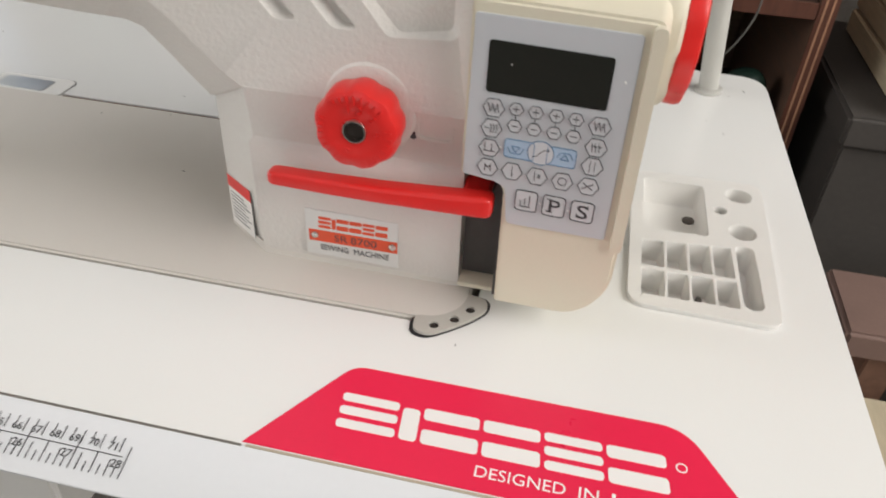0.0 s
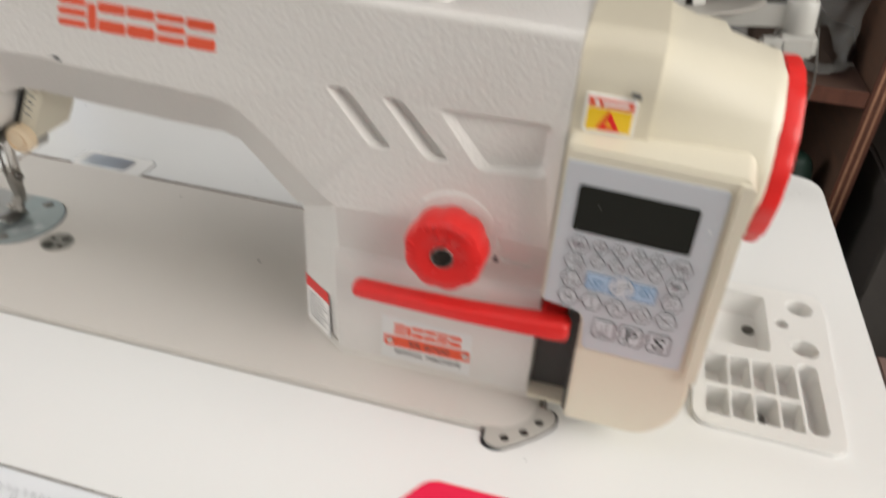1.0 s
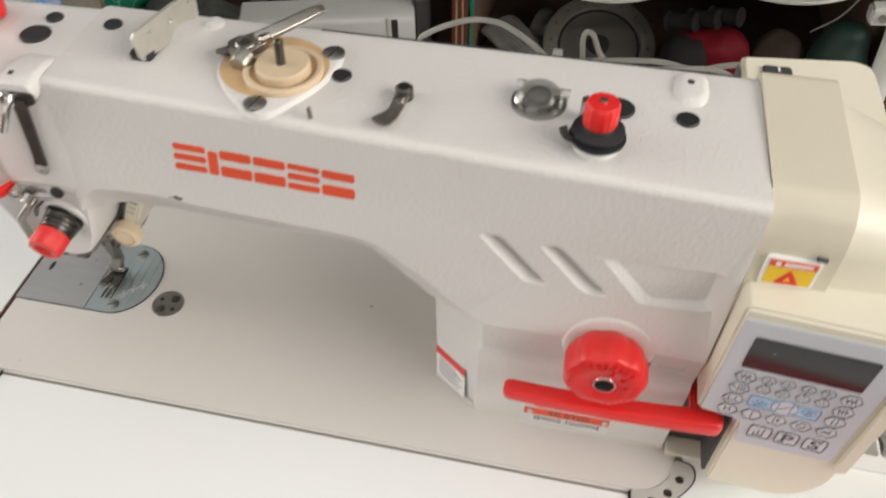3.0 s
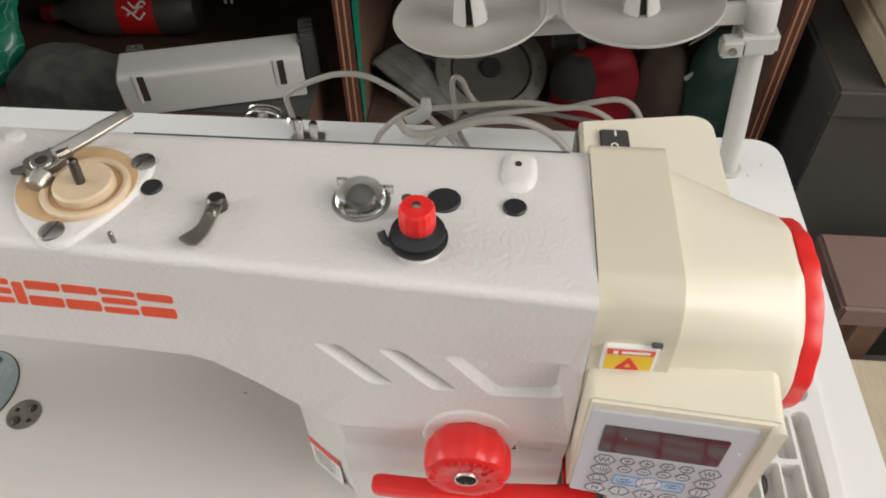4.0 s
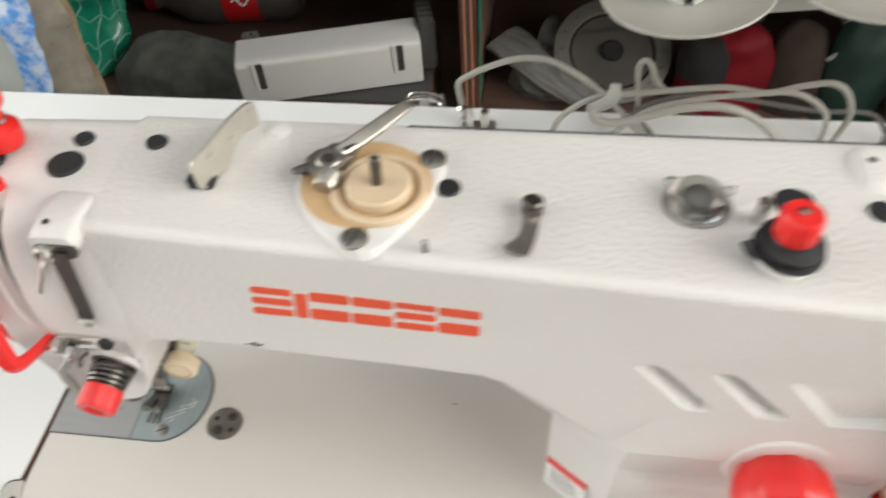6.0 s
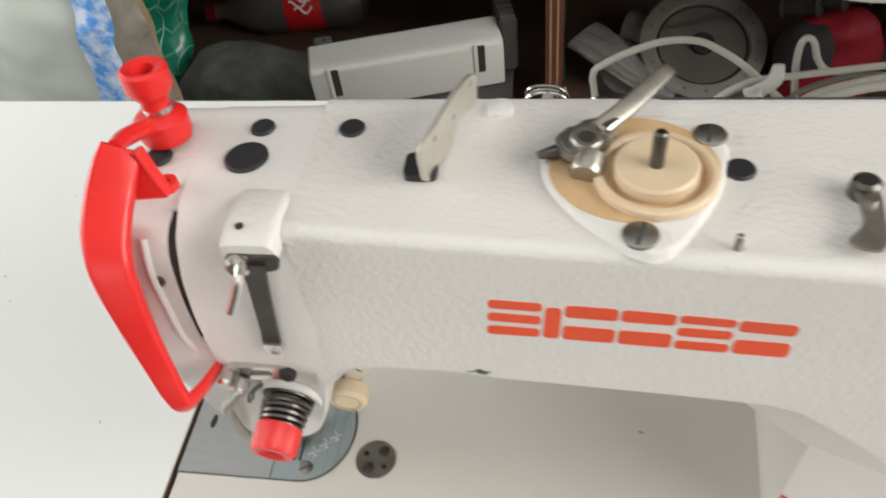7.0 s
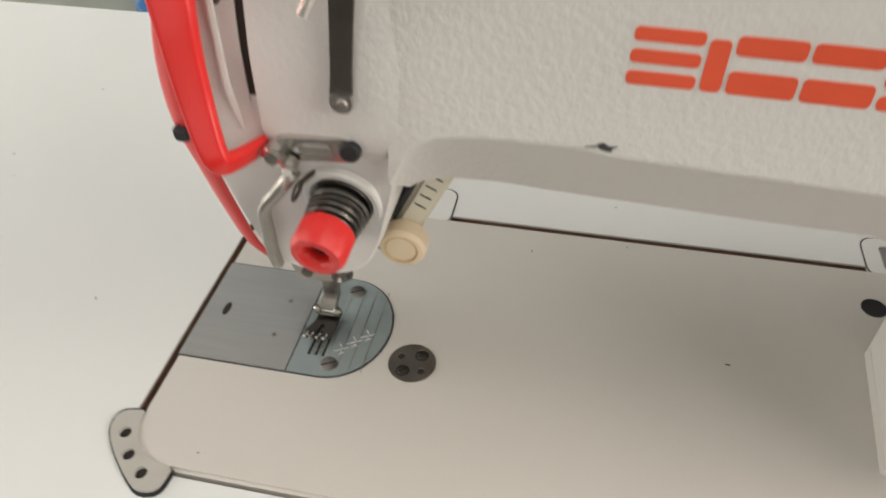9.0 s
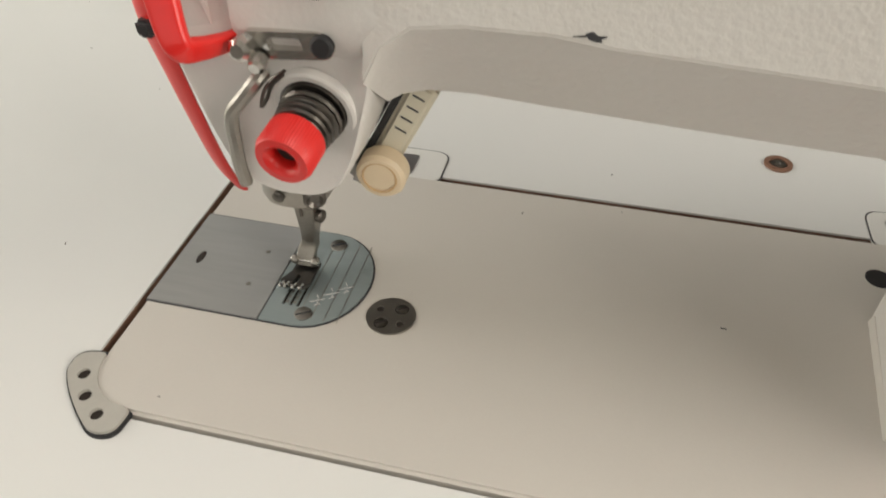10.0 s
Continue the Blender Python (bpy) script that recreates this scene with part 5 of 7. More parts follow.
def build_drive(s):
    """Motor cover, control panel, hand wheel and power switch at the right end."""
    # arm-shaped part of the cover next to the casting
    sec = [(0.285, 1.30), (0.262, 1.62), (0.29, 1.98), (0.335, 2.09), (0.42, 2.16), (1.18, 2.185), (1.24, 2.13), (1.24, 0.9), (0.285, 0.9)]
    sec = rounded(sec, [0, 0.05, 0.05, 0.03, 0.04, 0.04, 0.04, 0, 0], 4)
    bm = loft([[(x, y, z) for y, z in sec] for x in (4.589, 4.93)])
    cov = part("motor_cover", bm, CREAMD, s, "yellowed cream motor cover")
    part("cover_seam", loft([[(x, 0.75 + (y - 0.75) * 0.97, 1.5 + (z - 1.5) * 0.93) for y, z in sec] for x in (4.57, 4.605)]), GREYP, cov, "thin dark seam")
    # drum swelling towards the wheel
    cy, cz = 0.742, 1.576
    rings = []
    sec2 = [(0.30, 1.20), (0.285, 1.60), (0.31, 1.95), (0.37, 2.07), (0.50, 2.125), (0.95, 2.14), (1.12, 2.12), (1.20, 2.03), (1.22, 1.6), (1.22, 1.2), (1.1, 0.98), (0.76, 0.95), (0.42, 1.0)]
    sec2 = rounded(sec2, [0.05, 0.08, 0.06, 0.05, 0.1, 0.1, 0.08, 0.08, 0.1, 0.1, 0.1, 0.1, 0.1], 4)
    ang = [math.atan2(z - cz, y - cy) for y, z in sec2]
    for x, k, r in ((4.925, -0.05, 0.47), (4.96, 0.02, 0.47), (5.10, 0.30, 0.47), (5.30, 0.75, 0.475), (5.42, 0.97, 0.472), (5.455, 1.0, 0.468), (5.475, 1.0, 0.45)):
        rings.append([(x, (1 - k) * y + k * (cy + r * math.cos(w)), (1 - k) * z + k * (cz + r * math.sin(w))) for (y, z), w in zip(sec2, ang)])
    part("drum", loft(rings), CREAM, cov, "rounded cream drum")
    # red hand wheel
    wheel = lathe([(0.40, -0.02), (0.445, -0.012), (0.455, 0.0), (0.457, 0.055), (0.447, 0.075), (0.415, 0.086), (0.33, 0.088), (0.31, 0.075), (0.14, 0.075), (0.12, 0.088), (0.04, 0.09)], (5.478, cy, cz), (1, 0, 0), n=80, lobes=16, depth=0.022)
    w = part("hand_wheel", wheel, RED, s, "red ribbed hand wheel")
    for wv in (215, 275):
        a = radians(wv)
        part("grip_hole", lathe([(0.022, -0.005), (0.022, 0.005)], (5.515, cy + 0.449 * math.cos(a), cz + 0.449 * math.sin(a)), (0, math.cos(a), math.sin(a)), n=12), GAP, w)
    # control box with the notch for the lever
    out = rounded([(4.60, 1.715), (5.365, 1.715), (5.395, 1.66), (5.385, 0.34), (5.24, 0.15), (4.82, 0.125), (4.81, 0.82), (4.77, 0.862), (4.595, 0.866)],
                  [0.03, 0.05, 0.05, 0.12, 0.1, 0.02, 0.05, 0.05, 0.02], 5)
    bm = plate(out, 0.0, 0.72, axis="y", bevel=0.02)
    for v in bm.verts:
        k = min(max(v.co.y / 0.2, 0), 1)
        if v.co.z > 1.6:
            v.co.z += 0.05 * k
        if v.co.x > 5.3:
            v.co.x += 0.06 * k
    bm.transform(PANEL)
    cb = part("control_box", bm, CREAM, s, "cream control box")
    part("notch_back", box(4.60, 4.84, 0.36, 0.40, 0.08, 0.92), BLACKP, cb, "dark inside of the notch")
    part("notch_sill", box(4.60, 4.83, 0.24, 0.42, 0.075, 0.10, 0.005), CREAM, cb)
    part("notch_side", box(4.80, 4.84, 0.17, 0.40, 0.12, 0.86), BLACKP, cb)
    # raised right rib
    bm = plate(rounded([(5.335, 1.70), (5.39, 1.70), (5.40, 0.62), (5.345, 0.60)], 0.02, 3), -0.03, 0.05, axis="y", bevel=0.015)
    bm.transform(PANEL)
    part("box_rib", bm, CREAM, cb)
    kp = rounded([(4.616, 1.655), (5.306, 1.658), (5.314, 0.662), (4.838, 0.645), (4.815, 0.845), (4.76, 0.868), (4.608, 0.880)], [0.015, 0.02, 0.02, 0.03, 0.07, 0.05, 0.015], 5)
    bm = plate(kp, -0.012, 0.002, axis="y", bevel=0.003)
    bm.transform(PANEL)
    key = part("keypad", bm, KEYPAD, s, "pale blue-grey membrane keypad")
    bm = plate(rrect(4.686, 5.211, 1.315, 1.551, 0.014, 3), -0.016, 0.0, axis="y")
    bm.transform(PANEL)
    part("display", bm, LCD, s, "dark glossy display, switched off")
    build_keys(key)
    # warning sticker
    st_sec = [(4.64, 1.905), (4.865, 1.90), (4.865, 1.735), (4.64, 1.73)]
    bm = plate(rounded(st_sec, 0.02, 3), 0.262, 0.30, axis="y")
    st = part("warning_sticker", bm, WHITE, s, "yellow and red warning sticker")
    part("sticker_yellow", plate([(4.655, 1.85), (4.85, 1.847), (4.85, 1.748), (4.655, 1.745)], 0.259, 0.262, axis="y"), YELLOW, st)
    part("sticker_head", plate([(4.655, 1.895), (4.85, 1.89), (4.85, 1.853), (4.655, 1.856)], 0.259, 0.262, axis="y"), ORANGE, st)
    part("sticker_triangle", plate(rounded([(4.70, 1.752), (4.805, 1.752), (4.752, 1.842)], 0.008, 2), 0.2565, 0.259, [rounded([(4.735, 1.768), (4.77, 1.768), (4.752, 1.80)], 0.004, 2)], axis="y"), RED, st)
    part("sticker_bar", bars([(4.68, 4.70, 1.862, 1.885), (4.715, 4.83, 1.866, 1.882)], 0, 0.002, Matrix.Translation((0, 0.259, 0)) @ FACE), WHITE, st)
    part("sticker_hand", lathe([(0.012, 0), (0.012, 0.04)], (4.83, 0.268, 1.925), (0.9, 0, -0.1), n=8), INK, cov, "small dark mark")
    # box with the power switch behind
    out = rounded([(4.58, 1.14), (5.32, 1.20), (5.32, 1.80), (5.22, 1.84), (4.585, 1.64)], [0, 0, 0.06, 0.06, 0.02], 4)
    bm = plate(out, 0.55, 1.965, bevel=0.02)
    for v in bm.verts:
        if v.co.z > 1.5:
            v.co.z -= 0.13 * (v.co.x - 4.58) + 0.0
    sb = part("switch_box", bm, CREAM, s, "cream box with the power switch")
    bm = box(4.685, 4.83, 1.30, 1.565, 1.92, 1.972, 0.008)
    sw = part("power_switch", bm, BLACKP, sb, "black rocker power switch")
    part("switch_mark", bars([(4.757, 4.767, 1.51, 1.55)], 1.9722, 1.9734), WHITE, sw)
    part("switch_mark", plate(circle(4.752, 1.43, 0.020, 14, 0.026), 1.9722, 1.9734, [circle(4.752, 1.43, 0.012, 12, 0.017)]), WHITE, sw)
    part("box_side", box(4.568, 4.578, 1.20, 1.60, 0.8, 1.93), GREYP, sb, "grey side plate")


def build_keys(key):
    """The keys of the control panel, each with its printed sign."""
    def press(outline, mat, d=0.004):
        bm = plate(outline, -0.012 - d, -0.011, axis="y", bevel=0.0015)
        bm.transform(PANEL)
        return bm

    def sign(strokes, mat, k):
        """Printed strokes: pairs of (x, z) points joined by thin bars."""
        bm = bmesh.new()
        for x0, z0, x1, z1 in strokes:
            tube([(x0, -0.0175, z0), (x1, -0.0175, z1)], 0.0025, 4, 1, into=bm)
        bm.transform(PANEL)
        part("sign", bm, mat, k)

    def hexagon(x, z, r):
        return [(x + r * math.cos(radians(60 * i)), z + r * math.sin(radians(60 * i))) for i in range(6)]

    def outline(pts, mat, k):
        sign([(*pts[i], *pts[(i + 1) % len(pts)]) for i in range(len(pts))], mat, k)

    wig = [(-.5, .4, -.3, -.4), (-.3, -.4, -.1, .4), (-.1, .4, .1, -.4), (.1, -.4, .3, .4), (.3, .4, .45, -.4)]
    cross = [(-.5, 0, .5, 0), (0, -.5, 0, .5)]
    minus = [(-.5, 0, .5, 0)]
    corner = [(-.4, .5, -.4, -.3), (-.5, -.3, .5, -.3), (.2, -.3, .2, .4)]
    arcs = [(-.6, 0, -.2, 0), (-.1, .4, 0, 0), (0, 0, -.1, -.4), (.15, .4, .25, 0), (.25, 0, .15, -.4), (.4, .4, .5, 0), (.5, 0, .4, -.4)]
    stem = [(0, .5, 0, -.5), (0, -.5, .08, -.25)]
    ring = [(.4 * math.cos(a), .4 * math.sin(a), .4 * math.cos(a + .8), .4 * math.sin(a + .8)) for a in [0.8 * i for i in range(8)]]
    cut = [(-.5, .3, .4, -.3), (-.5, -.3, .4, .3)]
    comb = [(-.4, .4, -.3, -.4), (-.1, .4, 0, -.4), (.2, .4, .3, -.4), (-.45, .1, .45, .1)]
    two = [(-.2, .5, -.2, -.5), (.2, .45, .2, .05), (.2, -.1, .2, -.45)]
    flag = [(-.2, .5, -.2, -.5), (.05, .2, .3, .2), (.05, .05, .3, .05), (.05, -.1, .3, -.1)]
    big = [(4.729, 1.244, wig), (5.197, 1.241, wig), (4.727, 1.143, arcs), (4.725, 1.042, corner), (4.725, 0.94, None), (4.841, 0.941, stem), (4.958, 0.939, flag), (5.076, 0.938, ring), (5.195, 0.938, cut), (5.196, 1.042, two), (5.198, 1.138, comb)]
    for x, z, strokes in big:
        k = part("key", press(hexagon(x, z, 0.049), KEYF), KEYF, key)
        outline(hexagon(x, z, 0.049), INKG, k)
        if strokes:
            sign([(x + 0.052 * a, z + 0.052 * b, x + 0.052 * c, z + 0.052 * d) for a, b, c, d in strokes], INKG, k)
        else:
            lettering("sign", "M", 0.05, PANEL @ Matrix.Translation((x, -0.0165, z - 0.018)) @ FACE, INK, k, depth=0.001)
    for x in (4.83, 4.917, 5.007, 5.093):
        for z, strokes in ((1.255, cross), (1.172, minus)):
            k = part("key", press(hexagon(x, z, 0.033), KEYF), KEYF, key)
            outline(hexagon(x, z, 0.033), INKG, k)
            sign([(x + 0.03 * a, z + 0.03 * b, x + 0.03 * c, z + 0.03 * d) for a, b, c, d in strokes], INKG, k)
        bm = tube([(x, -0.0135, 1.225), (x, -0.0135, 1.203)], 0.003, 4, 1)
        bm.transform(PANEL)
        part("link_line", bm, INKG, key)
    for x0, x1, up in ((4.795, 4.93, -1), (4.99, 5.12, 1)):
        k = part("key", press(rrect(x0, x1, 1.014, 1.106, 0.012, 3), KEYBL), KEYBL, key, "blue key")
        outline(rrect(x0, x1, 1.014, 1.106, 0.012, 2), INKB, k)
        xm = (x0 + x1) / 2 + 0.016 * up
        sign([(xm - 0.02, 1.06 - 0.012 * up, xm + 0.02, 1.06 - 0.012 * up), (xm - 0.02, 1.06 - 0.012 * up, xm, 1.06 + 0.016 * up), (xm + 0.02, 1.06 - 0.012 * up, xm, 1.06 + 0.016 * up),
              (xm - 0.036, 1.06 - 0.004 * up, xm - 0.022, 1.06 + 0.024 * up), (xm - 0.022, 1.06 + 0.024 * up, xm + 0.022, 1.06 + 0.024 * up), (xm + 0.022, 1.06 + 0.024 * up, xm + 0.036, 1.06 - 0.004 * up)], INKB, k)
    k = part("key", press(circle(4.961, 1.062, 0.060, 24), KEYF, 0.006), KEYF, key, "round key")
    outline(circle(4.961, 1.062, 0.060, 24), INKB, k)
    sign([(4.925, 1.040, 4.942, 1.042), (4.942, 1.042, 4.958, 1.062), (4.958, 1.062, 4.972, 1.078), (4.972, 1.078, 4.998, 1.082), (4.998, 1.082, 4.988, 1.090), (4.998, 1.082, 4.989, 1.073)], INK, k)
    for x, t in ((4.924, ""), (5.056, "P"), (5.189, "S")):
        sq = rrect(x - 0.052, x + 0.052, 0.742, 0.852, 0.015, 3)
        k = part("key", press(sq, KEYF), KEYF, key, "square key")
        outline(rrect(x - 0.052, x + 0.052, 0.742, 0.852, 0.015, 2), INK, k)
        if t:
            lettering("sign", t, 0.10, PANEL @ Matrix.Translation((x, -0.0165, 0.762)) @ FACE, INK, k, depth=0.0025, width=0.052)
            if t == "P":
                sign([(x - 0.036, 0.765, x - 0.004, 0.765), (x - 0.036, 0.832, x - 0.01, 0.832)], INK, k)
                sign([(x - 0.018, 0.765, x - 0.018, 0.832), (x - 0.013, 0.765, x - 0.013, 0.832)], INK, k)
            else:
                sign([(x + 0.024, 0.835, x + 0.024, 0.815), (x - 0.024, 0.763, x - 0.024, 0.783)], INK, k)
        else:
            sign([(x - 0.030, 0.765, x + 0.022, 0.765), (x - 0.026, 0.775, x - 0.026, 0.795), (x - 0.006, 0.775, x - 0.006, 0.808), (x + 0.016, 0.775, x + 0.016, 0.828)], INK, k)
    bm = bmesh.new()
    for x, z in ((4.775, 1.052), (4.99, 0.795), (5.123, 0.788), (5.265, 1.455), (4.79, 1.455)):
        lathe([(0.006, 0), (0.004, 0.004)], (x, -0.012, z), (0, -1, 0), n=8, into=bm)
    bm.transform(PANEL)
    part("key_lamp", bm, WHITE, key, "tiny pale lamps")


# ---- thread stand ----
def build_stand():
    t = thing("thread_stand", "white two-spool thread stand leaning a little on the table", "thread stand", 6.17, 3.5, 0)
    lean = Matrix.Translation((6.17, 3.5, 0)) @ Matrix.Rotation(radians(-6), 4, "Y")

    def put(name, bm, mat, parent, label="", smooth=35):
        bm.transform(lean)
        return part(name, bm, mat, parent, label, smooth)

    put("pole", lathe([(0.085, -0.0), (0.085, 7.0), (0.07, 7.02)], (0, 0, 0), n=24), STAND, t, "white steel pole")
    put("collar", lathe([(0.115, 2.15), (0.125, 2.17), (0.125, 2.47), (0.115, 2.49)], (0, 0, 0), n=24), STAND, t, "white plastic collar")
    put("base_ring", lathe([(0.12, 0.002), (0.12, 0.03), (0.10, 0.04)], (0, 0, 0), n=24), STAND, t)
    bm = box(-0.15, 0.14, -0.14, 0.14, 1.24, 1.42, 0.03)
    c = put("clamp", bm, STAND, t, "white clamp with a screw")
    put("clamp_collar", lathe([(0.115, 1.42), (0.12, 1.44), (0.12, 1.64), (0.11, 1.66)], (0, 0, 0), n=24), STAND, t)
    put("clamp_lug", box(-0.27, -0.10, -0.16, -0.02, 1.25, 1.39, 0.02), STAND, c)
    put("clamp_screw", lathe([(0.03, 0), (0.03, 0.02), (0.012, 0.022)], (-0.19, -0.16, 1.32), (0, -1, 0), n=14), DULL, c)
    put("crossbar", box(-2.30, -0.02, -0.03, 0.03, 1.45, 1.625, 0.012), STAND, t, "white flat crossbar")
    for x in (-2.09, -0.85):
        z = 1.635
        prof = [(0.05, -0.03), (0.30, -0.02), (0.50, 0.0), (0.57, 0.035), (0.578, 0.05), (0.572, 0.06), (0.558, 0.058), (0.49, 0.018), (0.30, 0.0), (0.10, -0.005)]
        d = put("spool_dish", lathe(prof, (x, -0.02, z), n=56), DISHP, t, "shallow pale grey spool dish")
        bm = bmesh.new()
        for k in range(4):
            a0, a1 = radians(90 * k + 14), radians(90 * k + 76)
            ring = []
            for r0, zz in ((0.135, 0.0), (0.085, 0.30)):
                pts = [(x + r0 * math.cos(a0 + (a1 - a0) * i / 6), -0.02 + r0 * math.sin(a0 + (a1 - a0) * i / 6), z + zz) for i in range(7)]
                pts += [(x + (r0 - 0.03) * math.cos(a1 - (a1 - a0) * i / 6), -0.02 + (r0 - 0.03) * math.sin(a1 - (a1 - a0) * i / 6), z + zz) for i in range(7)]
                ring.append(pts)
            loft(ring, into=bm)
        put("cone_holder", bm, STAND, d, "slit cone holder")
        put("cone_core", lathe([(0.09, 0.0), (0.05, 0.29)], (x, -0.02, z), n=16), GAP, d)
        put("spool_pin", lathe([(0.022, 0.0), (0.022, 1.15), (0.012, 1.17)], (x, -0.02, z + 0.02), n=12), ALU, t, "thin steel spool pin")
    neck = [(-1.575, -0.23), (-1.52, -0.145), (-1.47, -0.115), (-1.42, -0.145), (-1.365, -0.23), (-1.365, 0.19), (-1.42, 0.105), (-1.47, 0.075), (-1.52, 0.105), (-1.575, 0.19)]
    put("web", plate(rounded(neck, 0.03, 3), 1.655, 1.686), DISHP, t, "neck joining the two dishes")


# ---- cables ----
def build_cables():
    def cable(name, pts, r, label, mat=None):
        return single(name, tube(pts, r, 10, 8), mat or CABLE, label, "cable", group="cables behind the machine")

    br = thing("cable_bracket", "steel cable bracket on the table's rear edge", "bracket", 2.45, 3.66, 0)
    part("bracket_plate", plate(rounded([(2.28, 3.56), (2.62, 3.58), (2.60, 3.74), (2.32, 3.72)], 0.04, 3), 0.0, 0.03), ALU, br, "small steel plate")
    part("bracket_clip", box(2.36, 2.42, 3.62, 3.70, 0.03, 0.24, 0.015), STEEL, br)
    part("bracket_clip", box(2.48, 2.55, 3.62, 3.70, 0.03, 0.20, 0.015), STEEL, br)
    part("bracket_screw", lathe([(0.04, 0), (0.04, 0.04), (0.02, 0.05)], (2.33, 3.66, 0.20), (-0.5, -0.8, 0.3), n=12), STEEL, br)
    cable("power_cable", [(2.33, 3.72, 0.05), (2.31, 3.75, 0.2), (2.29, 3.75, 0.39), (2.36, 3.75, 0.47), (2.53, 3.75, 0.57), (2.77, 3.75, 0.66), (3.0, 3.75, 0.66), (3.17, 3.75, 0.58), (3.34, 3.75, 0.46), (3.53, 3.72, 0.30), (3.8, 3.6, 0.08)], 0.026, "grey cable arched over the table's rear edge")
    cable("power_cable", [(2.95, 3.2, 0.04), (3.06, 3.5, 0.05), (3.15, 3.7, 0.12), (3.39, 3.7, 0.33), (3.76, 3.7, 0.40), (4.38, 3.7, 0.48), (4.72, 3.7, 0.44), (4.95, 3.7, 0.51), (5.18, 3.7, 0.55), (5.33, 3.7, 0.45), (5.41, 3.7, 0.24), (5.32, 3.6, 0.05), (5.12, 3.3, 0.05), (5.0, 2.6, 0.2)], 0.026, "grey cable coiled behind the machine")
    cable("power_cable", [(3.35, 3.3, 0.56), (3.42, 3.3, 0.44), (3.56, 3.3, 0.42), (3.8, 3.3, 0.50), (4.01, 3.3, 0.58), (4.27, 3.3, 0.61), (4.49, 3.3, 0.55), (4.7, 3.25, 0.42), (4.87, 3.1, 0.22), (4.95, 2.6, 0.12), (4.9, 1.9, 0.5)], 0.034, "thick grey cable running to the motor")
    cable("power_cable", [(3.98, 3.4, 0.04), (3.91, 3.6, 0.04), (3.82, 3.8, 0.05), (3.78, 3.9, 0.23), (3.75, 3.9, 0.48), (3.78, 3.9, 0.57), (3.84, 3.9, 0.53), (3.90, 3.9, 0.39), (4.0, 3.88, 0.30), (4.2, 3.85, 0.34)], 0.025, "grey cable standing in a loop")
    cable("power_cable", [(5.2, 3.4, 0.05), (5.21, 3.56, 0.08), (5.22, 3.6, 0.2), (5.17, 3.6, 0.35), (5.03, 3.6, 0.47), (4.85, 3.6, 0.53), (4.58, 3.6, 0.50), (4.2, 3.62, 0.42), (3.85, 3.62, 0.30), (3.6, 3.55, 0.12), (3.4, 3.4, 0.05)], 0.024, "grey cable looped behind the switch box")
    cable("power_cable", [(3.6, 3.6, 0.06), (3.78, 3.8, 0.15), (4.01, 3.8, 0.28), (4.24, 3.8, 0.33), (4.58, 3.8, 0.30), (4.82, 3.8, 0.26), (5.21, 3.8, 0.20), (5.63, 3.8, 0.18), (5.75, 3.6, 0.06)], 0.02, "thin dark cable along the table's rear", GREYP)
    pts = [(1.93 + (0.17 + 0.012 * math.sin(k * 1.3)) * math.cos(0.5 * k), 4.0 + 0.004 * k, -0.12 + (0.15 + 0.02 * math.cos(k)) * math.sin(0.5 * k)) for k in range(40)]
    co = thing("wire_coil", "coil of bright wire hung behind the table's rear edge", "wire coil", 1.93, 4.05, -0.3)
    part("wire", tube(pts, 0.014, 6, 3), STEEL, co)
    part("plug", box(1.90, 1.99, 3.94, 4.02, -0.06, 0.03, 0.02), FOAM, co, "small white plug")
    single("cable_tie", tube([(3.37, 3.62, 0.30), (3.46, 3.6, 0.34), (3.54, 3.58, 0.44), (3.55, 3.6, 0.56)], [0.05, 0.07, 0.06, 0.04], 10, 6, flat=0.5, flat_dir=(0, 1, 0.3)), FOAM, "pale tape wrapped round the cables", "tape")


# ---- cabinet behind the table ----
CY, CB = 7.75, 12.8


def build_cabinet():
    c = thing("cabinet", "dark brown open wooden cabinet with red-brown edges", "cabinet", 1.9, 10.2, -7.5)

    def upright(x):
        p = part("upright", box(x - 0.11, x + 0.11, CY + 0.03, CB, -7.5, 8.0), WOOD, c, "dark wooden upright")
        part("lipping", box(x - 0.12, x + 0.12, CY, CY + 0.03, -7.49, 8.0, 0.01), REDW, p, "red-brown lipping")
        bm = bmesh.new()
        for k in (-0.05, 0.045):
            box(x + k - 0.012, x + k + 0.012, CY - 0.008, CY + 0.001, -7.4, 7.9, into=bm)
        part("stripe", bm, PALELINE, p, "pale stripes down the edge")

    for x in (1.91, 8.11):
        upright(x)
    part("upright", box(-5.90, -5.74, 9.3, CB, -7.5, 8.0), WOOD, c, "dark wooden upright")

    def shelf(x0, x1, z, th=0.2):
        p = part("shelf", box(x0, x1, CY + 0.03, CB, z - th, z), WOODH, c, "dark wooden shelf")
        part("lipping", box(x0, x1, CY + 0.002, CY + 0.028, z - th - 0.01, z + 0.008, 0.006), REDW, p)

    shelf(-5.73, 1.79, 0.42)
    shelf(-5.73, 1.79, -3.4)
    shelf(2.04, 7.98, -0.42)
    shelf(2.04, 7.98, -3.35)
    shelf(-5.73, 1.79, 4.6)
    shelf(2.04, 7.98, 4.6)
    part("back_board", box(-5.9, 8.21, CB - 0.12, CB, -7.5, 8.0), WOOD, c, "dark back board")
    part("top_board", box(-6.0, 8.3, CY, CB, 8.0, 8.2), WOODH, c)


